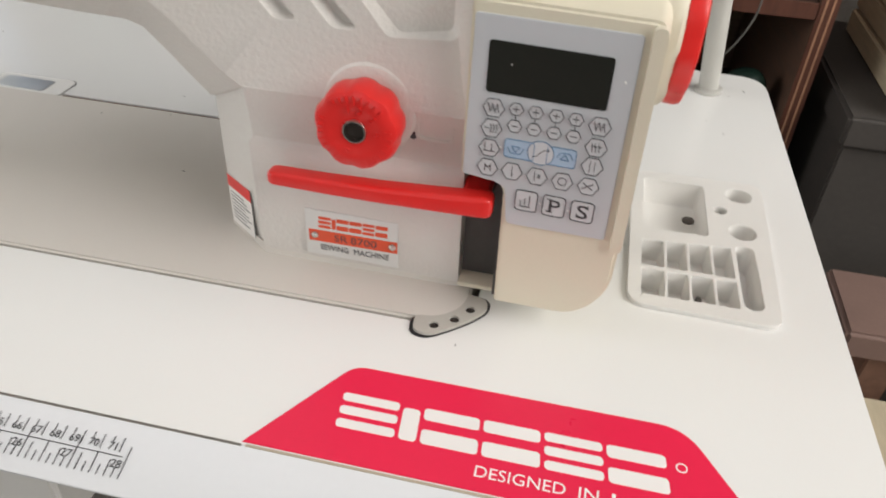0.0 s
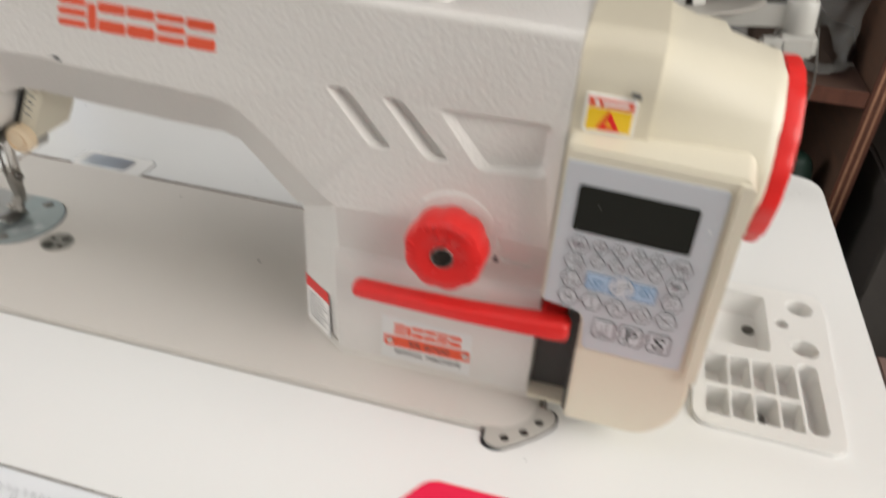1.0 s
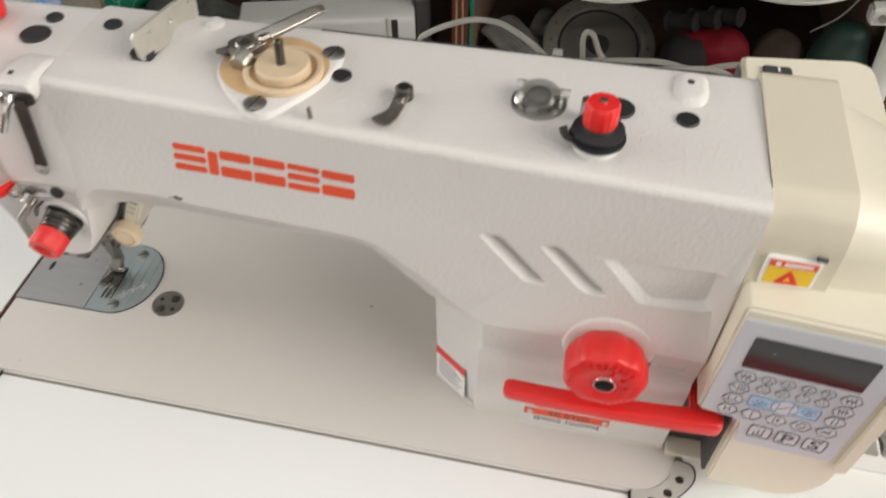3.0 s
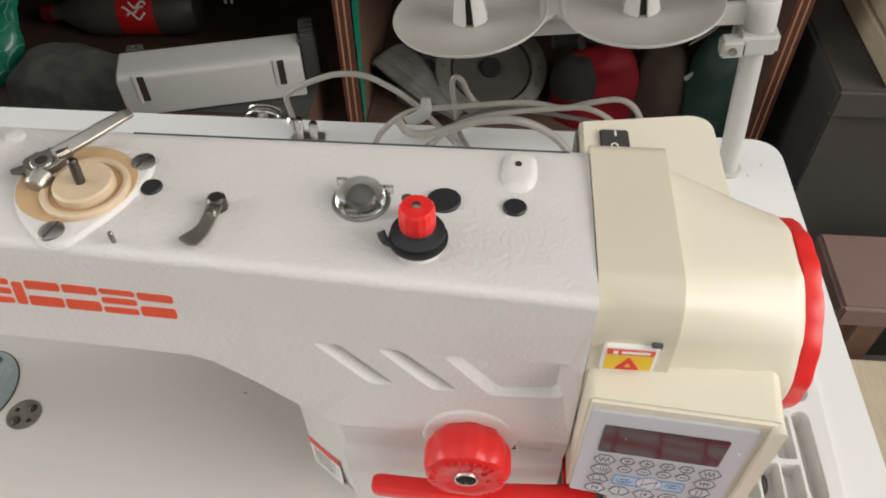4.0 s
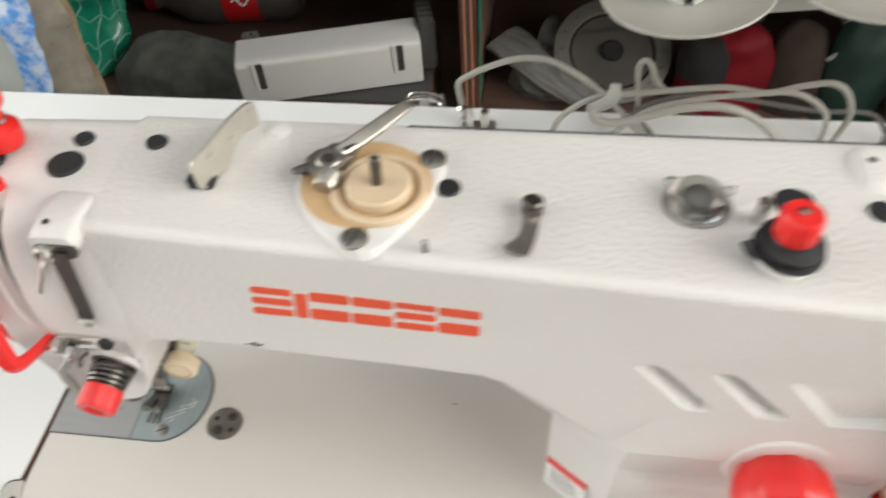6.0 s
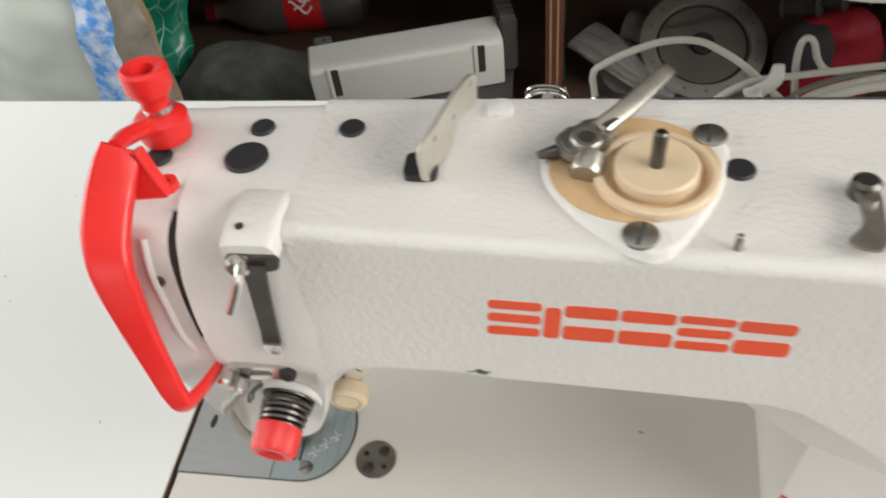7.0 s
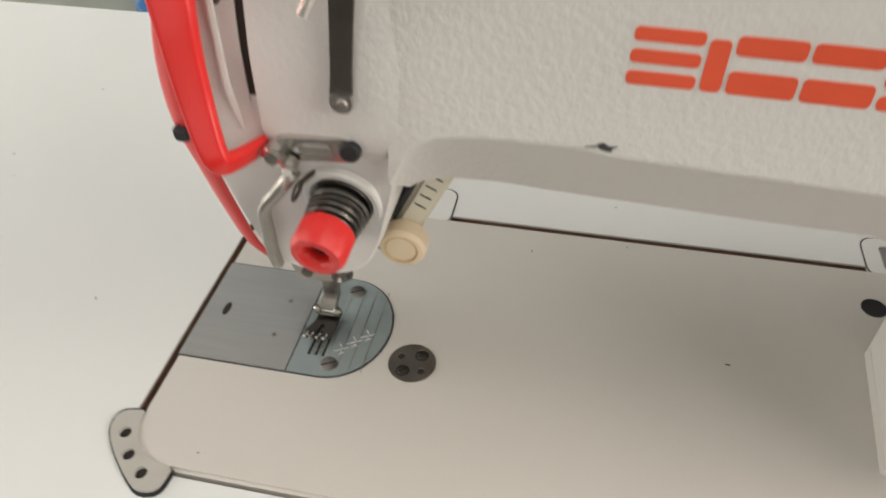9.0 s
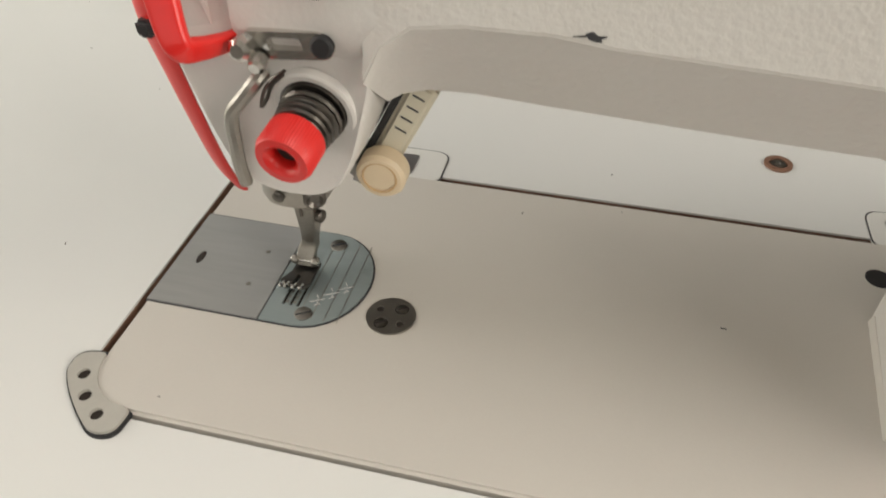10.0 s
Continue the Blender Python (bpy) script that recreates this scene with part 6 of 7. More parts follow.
def crumple(nx, nz, place, amount, freq, seed):
    """A crumpled sheet: place(u, v) gives its rest, noise pushes it about."""
    bm = bmesh.new()
    vs = []
    for i in range(nx + 1):
        col = []
        for k in range(nz + 1):
            p = Vector(place(i / nx, k / nz))
            q = p * freq + Vector((seed, seed * 2.3, 0))
            n = noise.noise_vector(q) + 0.5 * noise.noise_vector(q * 2.3) + 0.25 * noise.noise_vector(q * 5.1)
            col.append(bm.verts.new(p + n * amount))
        vs.append(col)
    for i in range(nx):
        for k in range(nz):
            bm.faces.new((vs[i][k], vs[i + 1][k], vs[i + 1][k + 1], vs[i][k + 1]))
    return bm


def lump(cx, cy, z0, rx, ry, h, seed, amount=0.12, freq=1.3, nu=40, nv=22):
    """A slack bundle resting on z0."""
    bm = bmesh.new()
    rings = []
    for k in range(nv + 1):
        v = k / nv
        w = math.pi * (0.5 * v)
        r = math.cos(w) ** 0.6
        ring = []
        for i in range(nu):
            a = 2 * math.pi * i / nu
            p = Vector((cx + rx * r * math.cos(a), cy + ry * r * math.sin(a), z0 + h * math.sin(w)))
            n = noise.noise_vector(p * freq + Vector((seed, 0, seed))) + 0.5 * noise.noise_vector(p * freq * 2.6 + Vector((seed, 3, 0)))
            n.z *= min(1, 3 * v)
            ring.append(p + n * amount)
        for q in ring:
            q.z = max(q.z, z0 + 0.002)
        rings.append(ring)
    return loft(rings)


def build_left_bay():
    # white casing lying on the shelf
    t = thing("crate", "dark flat wooden crate jutting over the shelf edge", "crate", -0.1, 8.0, -3.4)
    part("crate_body", box(-1.25, 1.3, 7.25, 8.9, -3.398, -2.66, 0.02), WOOD, t)
    part("crate_lid", box(-1.28, 1.33, 7.22, 8.93, -2.658, -2.62, 0.01), BLACKP, t, "black lid")
    t = thing("power_supply_box", "off-white plastic casing with two slots lying on a dark crate", "casing", -0.1, 7.5, -2.62)
    m = Matrix.Translation((-1.32, 6.98, -2.62)) @ Matrix.Rotation(radians(15.5), 4, "Z")
    prof = [(0.0, 0.02), (0.0, 0.66), (0.03, 0.71), (0.12, 0.73), (0.58, 0.75), (0.66, 0.69), (0.66, 0.02)]
    bm = loft([[(x, y, z) for y, z in rounded(prof, 0.03, 3)] for x in (0.0, 0.03, 2.62, 2.65)])
    for v in bm.verts:
        if v.co.x < 0.01 or v.co.x > 2.64:
            v.co.y = 0.4 + (v.co.y - 0.4) * 0.96
            v.co.z = 0.02 + (v.co.z - 0.02) * 0.96
    bm.transform(m)
    part("casing", bm, BOXW, t, "off-white moulded casing")
    for x in (0.33, 2.33):
        b = box(x - 0.05, x + 0.06, -0.012, 0.02, 0.27, 0.69, 0.01)
        b.transform(m)
        part("slot", b, GAP, t, "dark slot")
        b = box(x - 0.10, x - 0.04, -0.02, 0.02, 0.25, 0.72, 0.008)
        b.transform(m)
        part("slot_rim", b, BOXW, t)
    b = box(2.655, 2.90, 0.25, 0.85, 0.03, 0.86, 0.03)
    b.transform(m)
    part("socket_block", b, BLACKP, t, "black socket block")
    for k in range(4):
        b = box(2.68, 2.88, 0.30 + 0.13 * k, 0.37 + 0.13 * k, 0.86, 0.875)
        b.transform(m)
        part("vent", b, GREYP, t)
    b = plate(rrect(0.10, 0.34, 0.66, 0.82, 0.04, 3), 0.60, 0.72, [circle(0.22, 0.74, 0.04, 12)])
    b.transform(m)
    part("latch", b, GREYP, t, "grey latch at the rear edge")
    # bottle lying behind it
    t = thing("bottle", "brown plastic drink bottle with a red label lying down", "bottle", -2.6, 10.7, -3.4)
    ax = Vector((-1, -0.10, -0.02)).normalized()
    c = Vector((-1.42, 10.62, -2.93))
    part("bottle_body", lathe([(0.05, 0.02), (0.20, 0.0), (0.36, 0.05), (0.45, 0.2), (0.47, 0.4), (0.45, 0.70), (0.45, 1.42), (0.47, 1.55), (0.46, 1.85), (0.38, 2.15), (0.22, 2.45), (0.14, 2.6), (0.14, 2.75)], c, ax, n=36), BOTTLE, t, "brown plastic body")
    part("bottle_label", lathe([(0.457, 0.74), (0.458, 0.75), (0.458, 1.38), (0.457, 1.39)], c, ax, n=36), LABEL, t, "red paper label")
    part("bottle_cap", lathe([(0.16, 2.72), (0.165, 2.74), (0.165, 2.90), (0.15, 2.92)], c, ax, n=24), REDBAG, t, "red screw cap")
    s_, u_, a_ = frame_of(ax)
    bm = bmesh.new()
    for k, (h0, h1, w0) in enumerate(((0.95, 1.25, 0.15), (1.0, 1.38, -0.05), (0.98, 1.30, -0.28))):
        pts = []
        for i in range(9):
            w = w0 + 0.12 * math.sin(i * 0.9 + k) - 2.2
            h = h0 + (h1 - h0) * i / 8
            d = Vector((0, -1, 0)) * math.cos(w + 2.2 + 0.55) + Vector((0, 0, 1)) * math.sin(w + 2.2 + 0.55)
            d = (d - a_ * d.dot(a_)).normalized()
            pts.append(c + a_ * (h - 0.1) + d * 0.463)
        tube(pts, 0.02, 6, 3, into=bm)
    part("label_flourish", bm, WHITE, t, "white flourish on the label")
    single("cloth", lump(-2.95, 8.5, -3.4, 1.25, 0.75, 0.80, 4.0, 0.14, 1.1, 60, 30), CLOTH, "dark grey cloth bundle on the shelf", "cloth")
    single("sacking", lump(-2.6, 12.0, -3.4, 0.7, 0.55, 0.8, 9.0, 0.12), CLOTH, "dark sacking heaped at the back of the shelf", "cloth")
    b = box(0.0, 1.15, 0.0, 0.8, 0.0, 0.9, 0.02, turn=Matrix.Translation((-3.90, 10.02, -2.46)) @ Matrix.Rotation(radians(12), 4, "Z") @ Matrix.Rotation(radians(-36), 4, "Y"))
    single("carton", b, CARD, "brown cardboard carton leaning on the bottle", "carton")
    # green sack standing at the left
    def sack(u, v):
        a = math.pi * (0.08 + 0.84 * u)
        return (-4.83 + 0.14 * (3.4 * v - 1.2) - (0.72 + 0.05 * math.sin(7 * v)) * math.cos(a), 9.78 - 0.58 * math.sin(a) - 0.75 * max(0.0, 1 - v / 0.3), -3.38 + 3.4 * v)
    t = thing("green_sack", "dark green woven plastic sack with pale lines", "sack", -4.7, 9.5, -3.4)
    part("sack_body", crumple(30, 44, sack, 0.10, 1.6, 3.0), GREEN, t, "glossy dark green plastic")
    def on_sack(u, v):
        p = Vector(sack(u, v))
        q = p * 1.6 + Vector((3.0, 6.9, 0))
        n = noise.noise_vector(q) + 0.5 * noise.noise_vector(q * 2.3) + 0.25 * noise.noise_vector(q * 5.1)
        return p + n * 0.10 + Vector((0, -0.012, 0))
    for k in range(10):
        pts = [on_sack(i / 14, 0.04 + 0.1 * k + 0.016 * math.sin(i * 2.3 + 2.1 * k)) for i in range(15)]
        part("sack_line", tube(pts, 0.019, 5, 2, flat=0.5, flat_dir=(0, -1, 0)), GREENL, t, "pale woven line" if k == 0 else "")
    for k in range(5):
        pts = [on_sack(0.12 + 0.19 * k + 0.035 * math.sin(i * 1.9 + k * 2), 0.03 + 0.94 * i / 18) for i in range(19)]
        part("sack_line", tube(pts, 0.017, 5, 2, flat=0.5, flat_dir=(0, -1, 0)), GREENL, t)
    # hanging threads with small clips
    for x, z, k, mat in ((-1.56, -0.92, 1.0, DARKST), (0.37, -1.06, 0.45, STEEL)):
        y = CY - 0.09
        t = thing("hanging_clip", "small metal clip hung on a thin pale wire from the shelf", "clip", x, y, z, group="clips hanging from the shelf")
        part("wire", tube([(x + 0.06, CY - 0.03, 0.44), (x + 0.05, y, 0.30), (x + 0.02, y, z + 0.9 * k), (x, y, z + 0.66 * k)], 0.014, 6, 5), STAND, t, "thin pale wire")
        part("clip_body", lathe([(0.03 * k, 0.70 * k), (0.10 * k, 0.64 * k), (0.14 * k, 0.50 * k), (0.15 * k, 0.34 * k), (0.10 * k, 0.30 * k)], (x, y, z), n=14), mat, t)
        for d in (-0.11 * k, 0.09 * k):
            part("clip_jaw", box(x + d - 0.045 * k, x + d + 0.045 * k, y - 0.05 * k, y + 0.05 * k, z, z + 0.34 * k, 0.012), DULL, t)


def build_upper_shelf():
    z = 0.42
    rng = random.Random(5)
    # card tag lying over the edge
    t = thing("card_tag", "pale card tag with a red number lying over the shelf edge", "tag", -1.5, CY, z)
    m = Matrix.Translation((-1.5, CY - 0.02, z + 0.26)) @ Matrix.Rotation(radians(16), 4, "Y") @ Matrix.Rotation(radians(48), 4, "X")
    bm = plate(rounded([(-0.45, -0.26), (0.42, -0.26), (0.47, 0.24), (-0.40, 0.27)], 0.03, 3), 0, 0.03)
    bm.transform(m)
    part("card", bm, PAPER, t, "pale card")
    lettering("number", "15", 0.26, m @ Matrix.Translation((0.02, -0.09, 0.031)), REDBAG, t, "red number", 0.003)
    # pale open boxes and frames
    for x, y, w, h, rz in ((0.35, 8.1, 0.55, 0.16, 14), (0.95, 8.35, 0.5, 0.3, -22), (-0.3, 8.7, 0.6, 0.4, 8), (1.3, 8.15, 0.3, 0.22, 40)):
        m = Matrix.Translation((x, y, z)) @ Matrix.Rotation(radians(rz), 4, "Z")
        bm = plate(rrect(-w / 2, w / 2, -0.3, 0.3, 0.02, 2), 0.0, h, [rrect(-w / 2 + 0.05, w / 2 - 0.05, -0.25, 0.25, 0.02, 2)])
        box(-w / 2 + 0.04, w / 2 - 0.04, -0.26, 0.26, 0.005, 0.03, into=bm)
        bm.transform(m)
        single("open_box", bm, PAPER, "small pale cardboard box without a lid on the shelf", "box", group="boxes on the upper shelf")
    # black and grey oddments
    for k in range(16):
        x, y = rng.uniform(-3.6, 1.55), rng.uniform(7.95, 9.6)
        w, d, h = rng.uniform(0.2, 0.5), rng.uniform(0.15, 0.4), rng.uniform(0.12, 0.5)
        m = Matrix.Translation((x, y, z)) @ Matrix.Rotation(rng.uniform(0, 3), 4, "Z")
        t = thing("machine_part", "dark worn machine part lying on the shelf", "machine part", x, y, z, group="parts on the upper shelf")
        a = plate(rounded([(-w, -d), (w, -d), (w, d * 0.4), (w * 0.3, d), (-w, d)], 0.05, 2), 0.0, h * 0.5, bevel=0.02)
        a.transform(m)
        part("bracket", a, rng.choice((BLACKP, DARKST, GREYP)), t)
        a = lathe([(0.09, h * 0.5), (0.11, h * 0.55), (0.11, h), (0.07, h * 1.05)], (0, 0, 0), n=14)
        a.transform(m)
        part("knob", a, rng.choice((BLACKP, DULL)), t)
    for k in range(5):
        x, y = rng.uniform(-2.6, 1.4), rng.uniform(7.9, 8.4)
        pts = [(x + rng.uniform(-0.5, 0.5), y + rng.uniform(-0.1, 0.3), z + 0.05 + abs(rng.gauss(0, 0.22))) for _ in range(7)]
        single("loose_cable", tube(pts, 0.022, 6, 5), rng.choice((BLACKP, CABLE, BLACKP)), "thin loose cable tangled on the shelf", "cable", group="loose cables on the upper shelf")
    def green(u, v):
        a = math.pi * (0.05 + 0.9 * u)
        return (-3.75 - 0.65 * math.cos(a), 9.1 - 0.9 * math.sin(a), z + 0.02 + 1.6 * v)
    single("green_sheet", crumple(26, 26, green, 0.09, 1.8, 8.0), GREEN, "crumpled dark green plastic on the shelf", "plastic sheet")


def build_right_bay():
    zs, zl = -0.42, -3.35
    # stacked pale pads
    for k, (x0, x1, y, z, th) in enumerate(((2.15, 4.5, 8.0, zs, 0.22), (2.1, 4.35, 8.1, zs + 0.23, 0.26), (1.95, 4.25, 8.0, zs + 0.50, 0.40))):
        o = rounded([(x0, y), (x1 - 0.5, y - 0.08), (x1, y + 0.35), (x1, y + 1.3), (x0, y + 1.3)], [0.15, 0.3, 0.25, 0.1, 0.1], 5)
        bm = plate(o, z, z + th, bevel=0.07)
        for v in bm.verts:
            e = max(0, (v.co.x - x0) / (x1 - x0) - 0.5) / 0.5
            v.co.z = z + (v.co.z - z) * (1 - 0.7 * e * e) + 0.05 * noise.noise(v.co * 1.1 + Vector((k, 0, 0)))
            v.co.y += 0.25 * e * e
        single("foam_pad", bm, FOAM, "worn off-white foam pad in a stack on the shelf", "pad", group="stack of pads")
    bm = lump(3.4, 9.3, zs + 0.95, 1.1, 0.8, 0.9, 12.0, 0.22, 1.6)
    single("wrapped_parcel", bm, GREYP, "grey-olive paper parcel on the pads", "bundle")
    def bag(u, v):
        return (4.3 + 2.0 * u, 8.1 + 0.5 * math.sin(3 * u) + 0.9 * v, zs + 0.1 + (0.9 + 0.6 * math.sin(2.6 * u)) * v)
    bm = crumple(36, 24, bag, 0.22, 1.5, 21.0)
    single("clear_bag", bm, FILM, "crumpled clear plastic bag on the shelf", "plastic bag")
    single("clear_bag", crumple(30, 20, lambda u, v: (5.9 + 1.9 * u, 8.3 + 0.7 * v, zs + 0.08 + 1.5 * v * (1 - 0.3 * u)), 0.25, 1.4, 33.0), FILM, "crumpled clear plastic bag on the shelf", "plastic bag")
    single("brown_cloth", lump(6.9, 8.9, zs, 1.0, 0.7, 0.7, 17.0, 0.18, 1.6), BROWNC, "brown cloth bundle slumped on the shelf", "cloth")
    # long splayed slats
    t = thing("slat_bundle", "loose bundle of thin pale slats on the heap", "slats", 4.9, 9.3, zs + 0.9)
    for k in range(5):
        bm = box(-1.2, 1.2, -0.05, 0.05, 0, 0.03, 0.005)
        bm.transform(Matrix.Translation((4.9, 9.2 + 0.1 * k, zs + 1.0 + 0.12 * k)) @ Matrix.Rotation(radians(15 - 12 * k), 4, "Y") @ Matrix.Rotation(radians(20 * k - 40), 4, "Z"))
        part("slat", bm, CRINKLE, t)
    # lower shelf: reel, red pack, cloths
    t = thing("cable_reel", "grey plastic reel with a dark centre leaning on the shelf", "reel", 3.95, 8.7, zl)
    ax = Vector((0.05, -0.42, 0.90)).normalized()
    c = Vector((4.02, 8.75, zl + 0.62))
    part("reel_flange", lathe([(0.88, 0.0), (0.90, 0.02), (0.90, 0.05), (0.86, 0.06), (0.68, 0.06), (0.66, 0.0)], c, ax, n=48), REELM, t, "beige flange, darkened for the shelf's shade")
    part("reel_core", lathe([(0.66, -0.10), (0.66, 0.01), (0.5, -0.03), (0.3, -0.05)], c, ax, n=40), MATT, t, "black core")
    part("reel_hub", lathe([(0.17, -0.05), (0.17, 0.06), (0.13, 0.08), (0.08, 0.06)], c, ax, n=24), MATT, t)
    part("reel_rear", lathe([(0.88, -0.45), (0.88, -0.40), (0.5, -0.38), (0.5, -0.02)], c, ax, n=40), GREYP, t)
    sv, uv, av = frame_of(ax)
    for k in range(16):
        a = 2 * math.pi * k / 16
        part("reel_hole", lathe([(0.03, 0.06), (0.025, 0.066)], c + (sv * math.cos(a) + uv * math.sin(a)) * 0.78, ax, n=8), BLACKP, t)
    t = thing("red_pack", "crumpled dark red packet with black print", "packet", 5.75, 8.6, zl)
    part("pack_body", lump(5.75, 8.6, zl, 0.75, 0.5, 1.2, 23.0, 0.12, 1.3), REDBAG, t, "slack red plastic, darkened for the shelf's shade")
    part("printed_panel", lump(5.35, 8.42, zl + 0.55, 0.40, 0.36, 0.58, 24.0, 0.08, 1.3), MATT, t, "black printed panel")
    t = thing("spool_pack", "black-wrapped spools on the red packet", "spools", 5.4, 8.3, zl + 1.0)
    for k in range(3):
        part("spool", lathe([(0.13, 0), (0.15, 0.02), (0.12, 0.05), (0.12, 0.45), (0.15, 0.48), (0.13, 0.5)], (5.0 + 0.3 * k, 8.75, zl + 1.2 + 0.08 * k), (0.5, -0.3, 0.2), n=16), MATT, t)
    single("brown_cloth", lump(6.7, 8.5, zl, 0.5, 0.45, 1.25, 29.0, 0.10, 1.1), BROWNC, "dull brown cloth bundle", "cloth")
    single("red_pack", lump(7.2, 8.7, zl, 0.3, 0.4, 0.7, 31.0, 0.08, 1.8), REDBAG, "small crumpled dark red packet", "packet")
    single("sacking", lump(7.46, 8.25, zl, 0.50, 0.45, 1.75, 37.0, 0.10, 1.2), GREENDK, "dark green plastic bundle standing on the shelf", "sack")
    single("paper_scrap", tube([(6.98, 8.25, zl + 0.92), (7.1, 8.2, zl + 1.04), (7.2, 8.2, zl + 1.10), (7.28, 8.22, zl + 1.07)], [0.04, 0.06, 0.045, 0.05], 6, 4, flat=0.4, flat_dir=(0, -1, 0.3)), FOAM, "crumpled scrap of pale paper", "paper")
    def strip(u, v):
        return (2.05, CY + 0.08 + (0.12 + 0.45 * v) * u, zl + 0.02 + 2.68 * v)
    single("green_sheet", crumple(8, 60, strip, 0.012, 1.6, 81.0), GREEN, "narrow green plastic sheet beside the upright", "plastic sheet")
    single("grey_roll", lathe([(0.1, 0), (0.36, 0.02), (0.38, 0.08), (0.38, 0.7), (0.36, 0.76), (0.1, 0.78)], (2.95, 9.4, zl + 0.40), (0.8, -0.3, 0), n=28), GREYP, "round grey tin lying on its side", "tin")
    # bundle of straps wrapped in clear film
    t = thing("strap_bundle", "bundle of grey straps wrapped in cloudy film", "bundle", 3.03, 8.6, zl)
    a, b = Vector((2.29, 9.05, -2.75)), Vector((3.64, 8.05, -3.11))
    u = (b - a).normalized()
    w = u.cross(Vector((0, 0, 1))).normalized()
    for k in range(7):
        o = w * (0.095 * (k - 3)) + Vector((0, 0, 0.05 * math.sin(k * 2.1)))
        pts = [a + o * 0.9, a.lerp(b, 0.35) + o * 1.1 + Vector((0, 0, 0.05)), a.lerp(b, 0.7) + o + Vector((0, 0, 0.02)), b + o * 0.7]
        part("strap", tube(pts, [0.07, 0.09, 0.085, 0.06], 8, 6, flat=0.55, flat_dir=(0, 0.3, 1)), PLASTICW, t)
    def wrap(p, q):
        c = a.lerp(b, p) + Vector((0, 0, 0.03))
        h = math.pi * (q - 0.02)
        r = 0.40 - 0.12 * p
        return c + w * (r * math.cos(h)) + Vector((0, -0.15 * math.sin(h), 0.15 * math.sin(h)))
    part("film_wrap", crumple(26, 18, wrap, 0.035, 3.0, 91.0), FILM, t, "cloudy clear film")
    single("grey_cloth", lump(3.0, 8.75, zl, 0.55, 0.5, 0.55, 43.0, 0.14, 2.4), GREYP, "grey cloth under the straps", "cloth")


def build_left_side():
    """Goods wrapped in clear sheeting with a blue band, standing behind the table's end."""
    t = thing("wrapped_goods", "tall goods wrapped in clear sheeting with a blue band", "wrapped goods", -5.0, 6.2, -7.5)
    def sheet(u, v):
        z = -7.48 + 12.5 * v
        return (-8.6 + (5.75 + 0.2 * (z + 0.65)) * u, 5.62 + 0.16 * math.sin(5 * u) - 0.12 * v, z)
    part("sheeting", crumple(60, 120, sheet, 0.17, 0.55, 51.0), SACK, t, "dull clear sheeting with folds")
    part("goods", box(-8.4, -3.9, 5.95, 7.5, -7.49, 4.8, 0.1), GREYP, t, "grey goods inside")
    def band(u, v):
        z = -7.3 + 12.3 * v
        return (-2.98 + 0.21 * z + 0.40 * u - 0.02 * math.sin(v * 9), 5.30, z)
    part("blue_band", crumple(12, 170, band, 0.045, 1.9, 61.0), BLUEB, t, "shiny blue plastic band with painted whitish highlights")
    def fold(u, v):
        z = -7.3 + 7.8 * v
        return (-2.62 + 0.21 * z + (0.16 - 0.21 * z) * u, 5.36 + 0.36 * u, z)
    part("film_fold", crumple(16, 90, fold, 0.07, 1.7, 71.0), CRINKLE, t, "brownish crinkled clear film")
    def lip(u, v):
        z = -7.3 + 7.8 * v
        return (-2.50 + 0.08 * u, 5.72 + 0.02 * u, z)
    part("film_edge", crumple(4, 80, lip, 0.05, 1.7, 75.0), CARD, t, "brown taped edge")


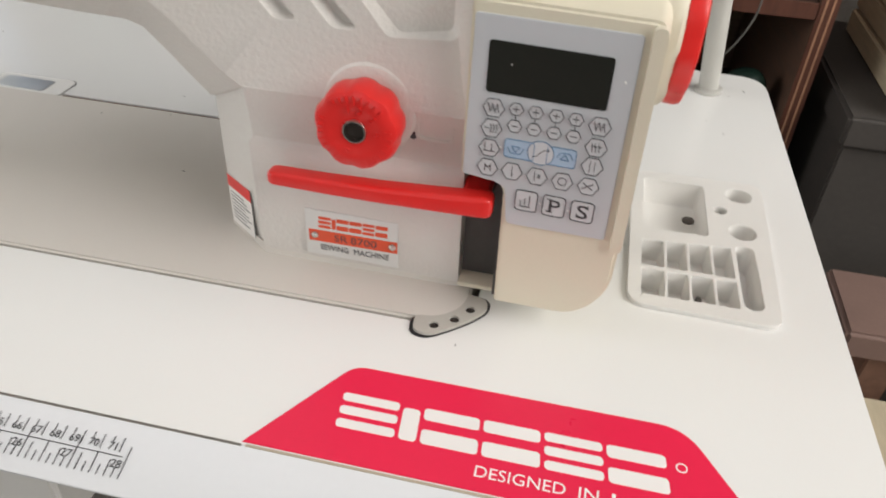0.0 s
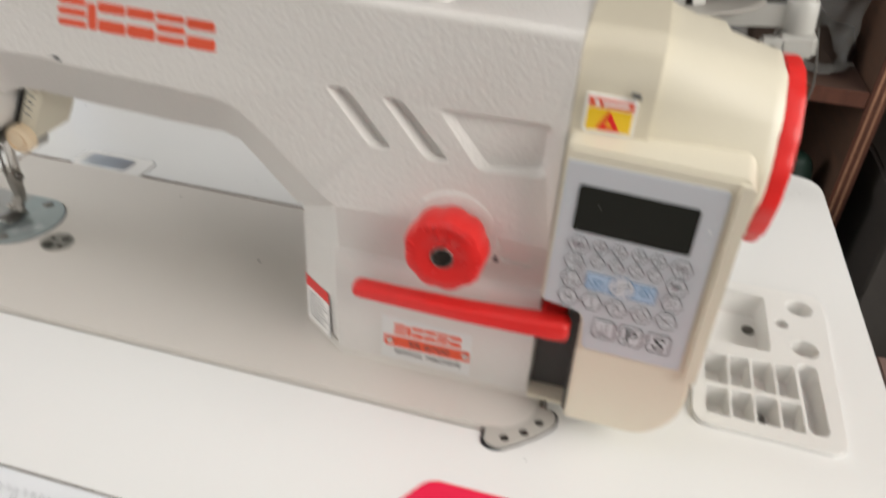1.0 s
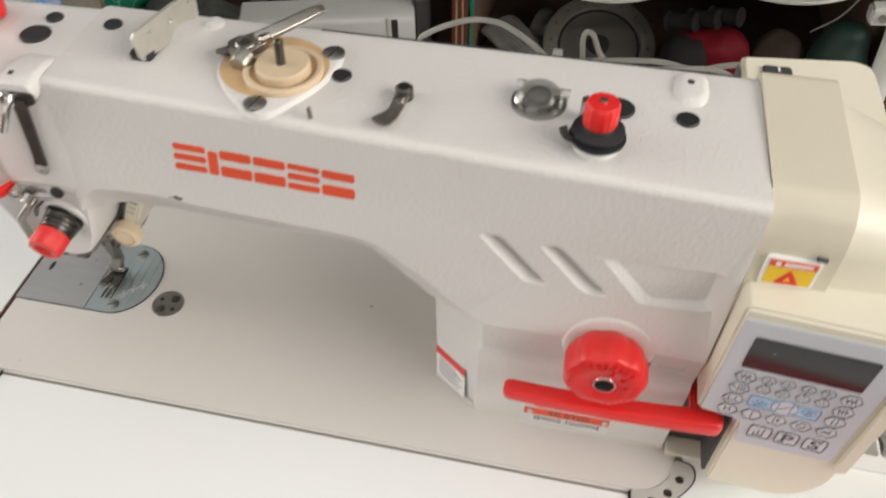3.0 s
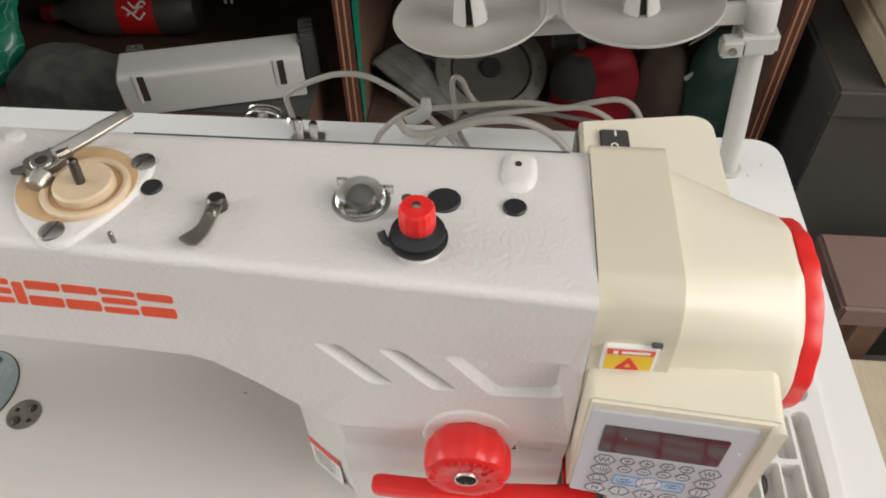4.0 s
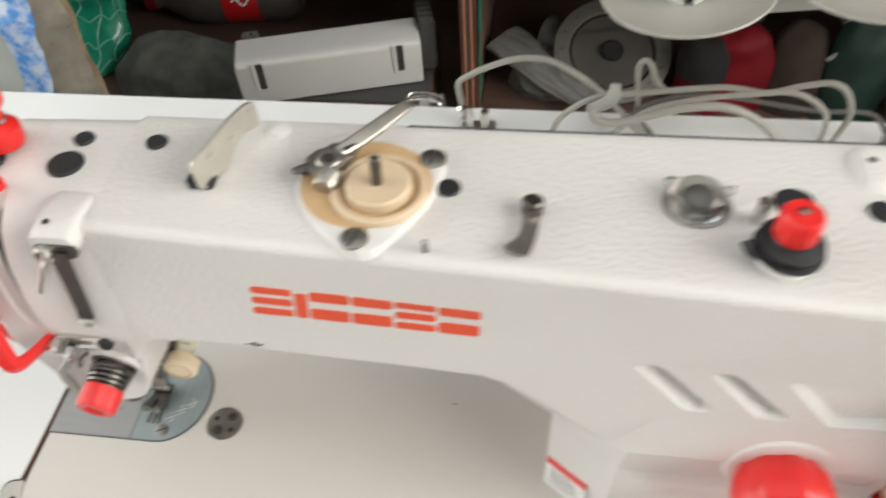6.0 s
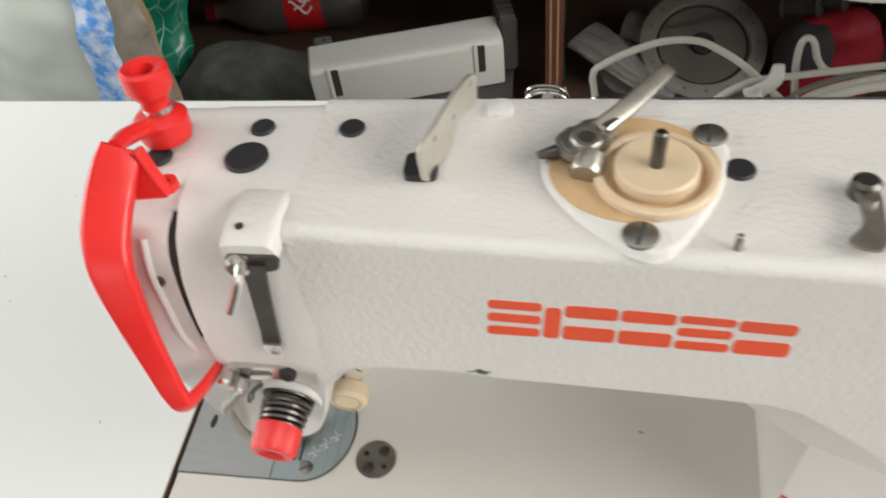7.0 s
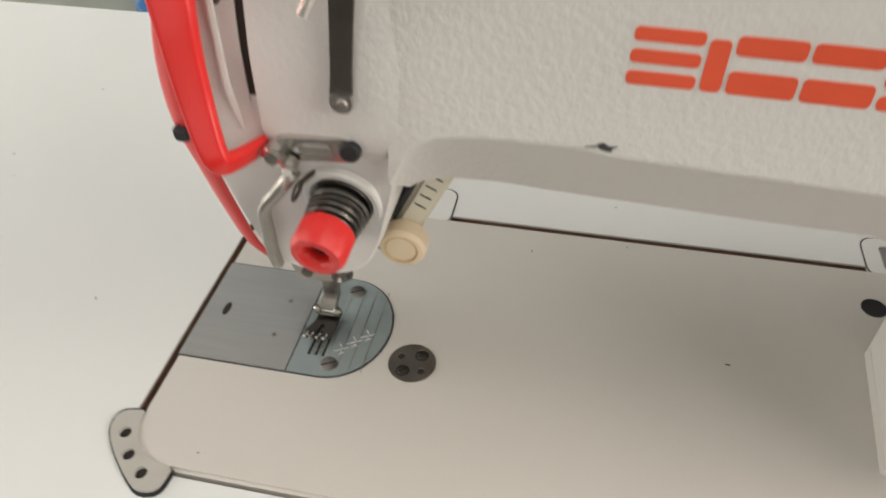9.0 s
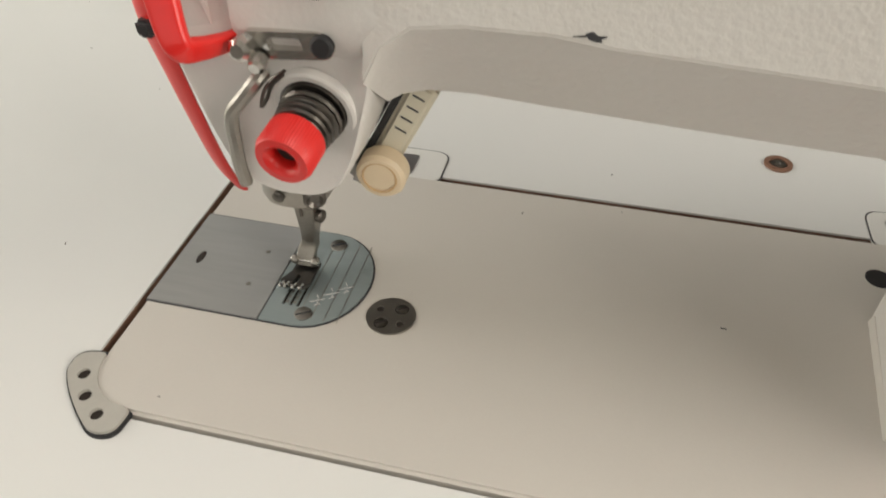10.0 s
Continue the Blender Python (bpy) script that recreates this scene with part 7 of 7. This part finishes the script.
def build_right_side():
    """Boards and a bench on the floor beyond the table's end."""
    rng = random.Random(7)
    for k in range(4):
        z = -1.50 + 0.40 * k
        bm = box(9.12 + rng.uniform(0, 0.08), 13.0, 6.85 + rng.uniform(0, 0.15), 10.2, z, z + 0.37, 0.03)
        single("plank", bm, PLANK, "thick pale weathered plank in a stack", "plank", group="stack of planks")
    t = thing("trunk", "dusty dark trunk under the planks", "trunk", 10.8, 8.4, -7.5)
    part("trunk_body", box(8.62, 12.8, 6.9, 10.6, -7.5, -1.96, 0.03), DUSTY, t)
    part("trunk_lid", box(8.55, 12.85, 6.8, 10.7, -1.958, -1.51, 0.05), DUSTY, t, "dusty lid")
    t = thing("low_bench", "low pinkish wooden bench with a dark underside", "bench", 10.5, 5.2, -7.5)
    part("seat", box(8.75, 13, 4.7, 6.05, -3.75, -3.35, 0.05), PINKW, t, "pinkish worn board")
    for x in (9.2, 12.4):
        part("leg", box(x, x + 0.4, 4.9, 5.9, -7.5, -3.75, 0.02), GAPEDGE, t)
    t = thing("pale_box", "pale wooden box standing on the floor", "box", 10.2, 3.6, -7.5)
    part("box_body", box(9.0, 11.5, 3.0, 4.4, -7.5, -4.3, 0.04), PLANK, t)
    part("box_lid", box(8.95, 11.55, 2.95, 4.45, -4.298, -4.1, 0.03), PLANK, t)
    single("loose_cable", tube([(7.05, 7.6, 0.4), (7.2, 7.5, -0.4), (7.0, 7.45, -1.0), (6.7, 7.5, -1.35)], 0.014, 6, 6), GREYP, "thin pale wire hanging in front of the cabinet", "cable")


def build_dirt():
    """Flecks of lint and grime on the table and the bed."""
    rng = random.Random(11)
    bm = bmesh.new()
    for k in range(34):
        x, y = rng.uniform(-2.5, 6.5), rng.uniform(-0.95, 3.6)
        if -0.1 < x < 4.8 and -0.1 < y < 1.85:
            z = 0.0143
        elif 5.5 < x < 6.45 and 0.4 < y < 2.0:
            continue
        else:
            z = 0.0003
        if 3.8 < x < 6.3 and y < -0.38:
            continue
        l, a = rng.uniform(0.003, 0.010), rng.uniform(0, math.pi)
        box(-l, l, -0.0025, 0.0025, 0, 0.002, into=bm, turn=Matrix.Translation((x, y, z)) @ Matrix.Rotation(a, 4, "Z"))
    single("lint", bm, GREYP, "specks of lint and grime on the table and bed", "lint", kind="stuff")


build_room()
build_table()
build_machine()
build_stand()
build_cables()
build_cabinet()
build_left_bay()
build_upper_shelf()
build_right_bay()
build_left_side()
build_right_side()
build_dirt()
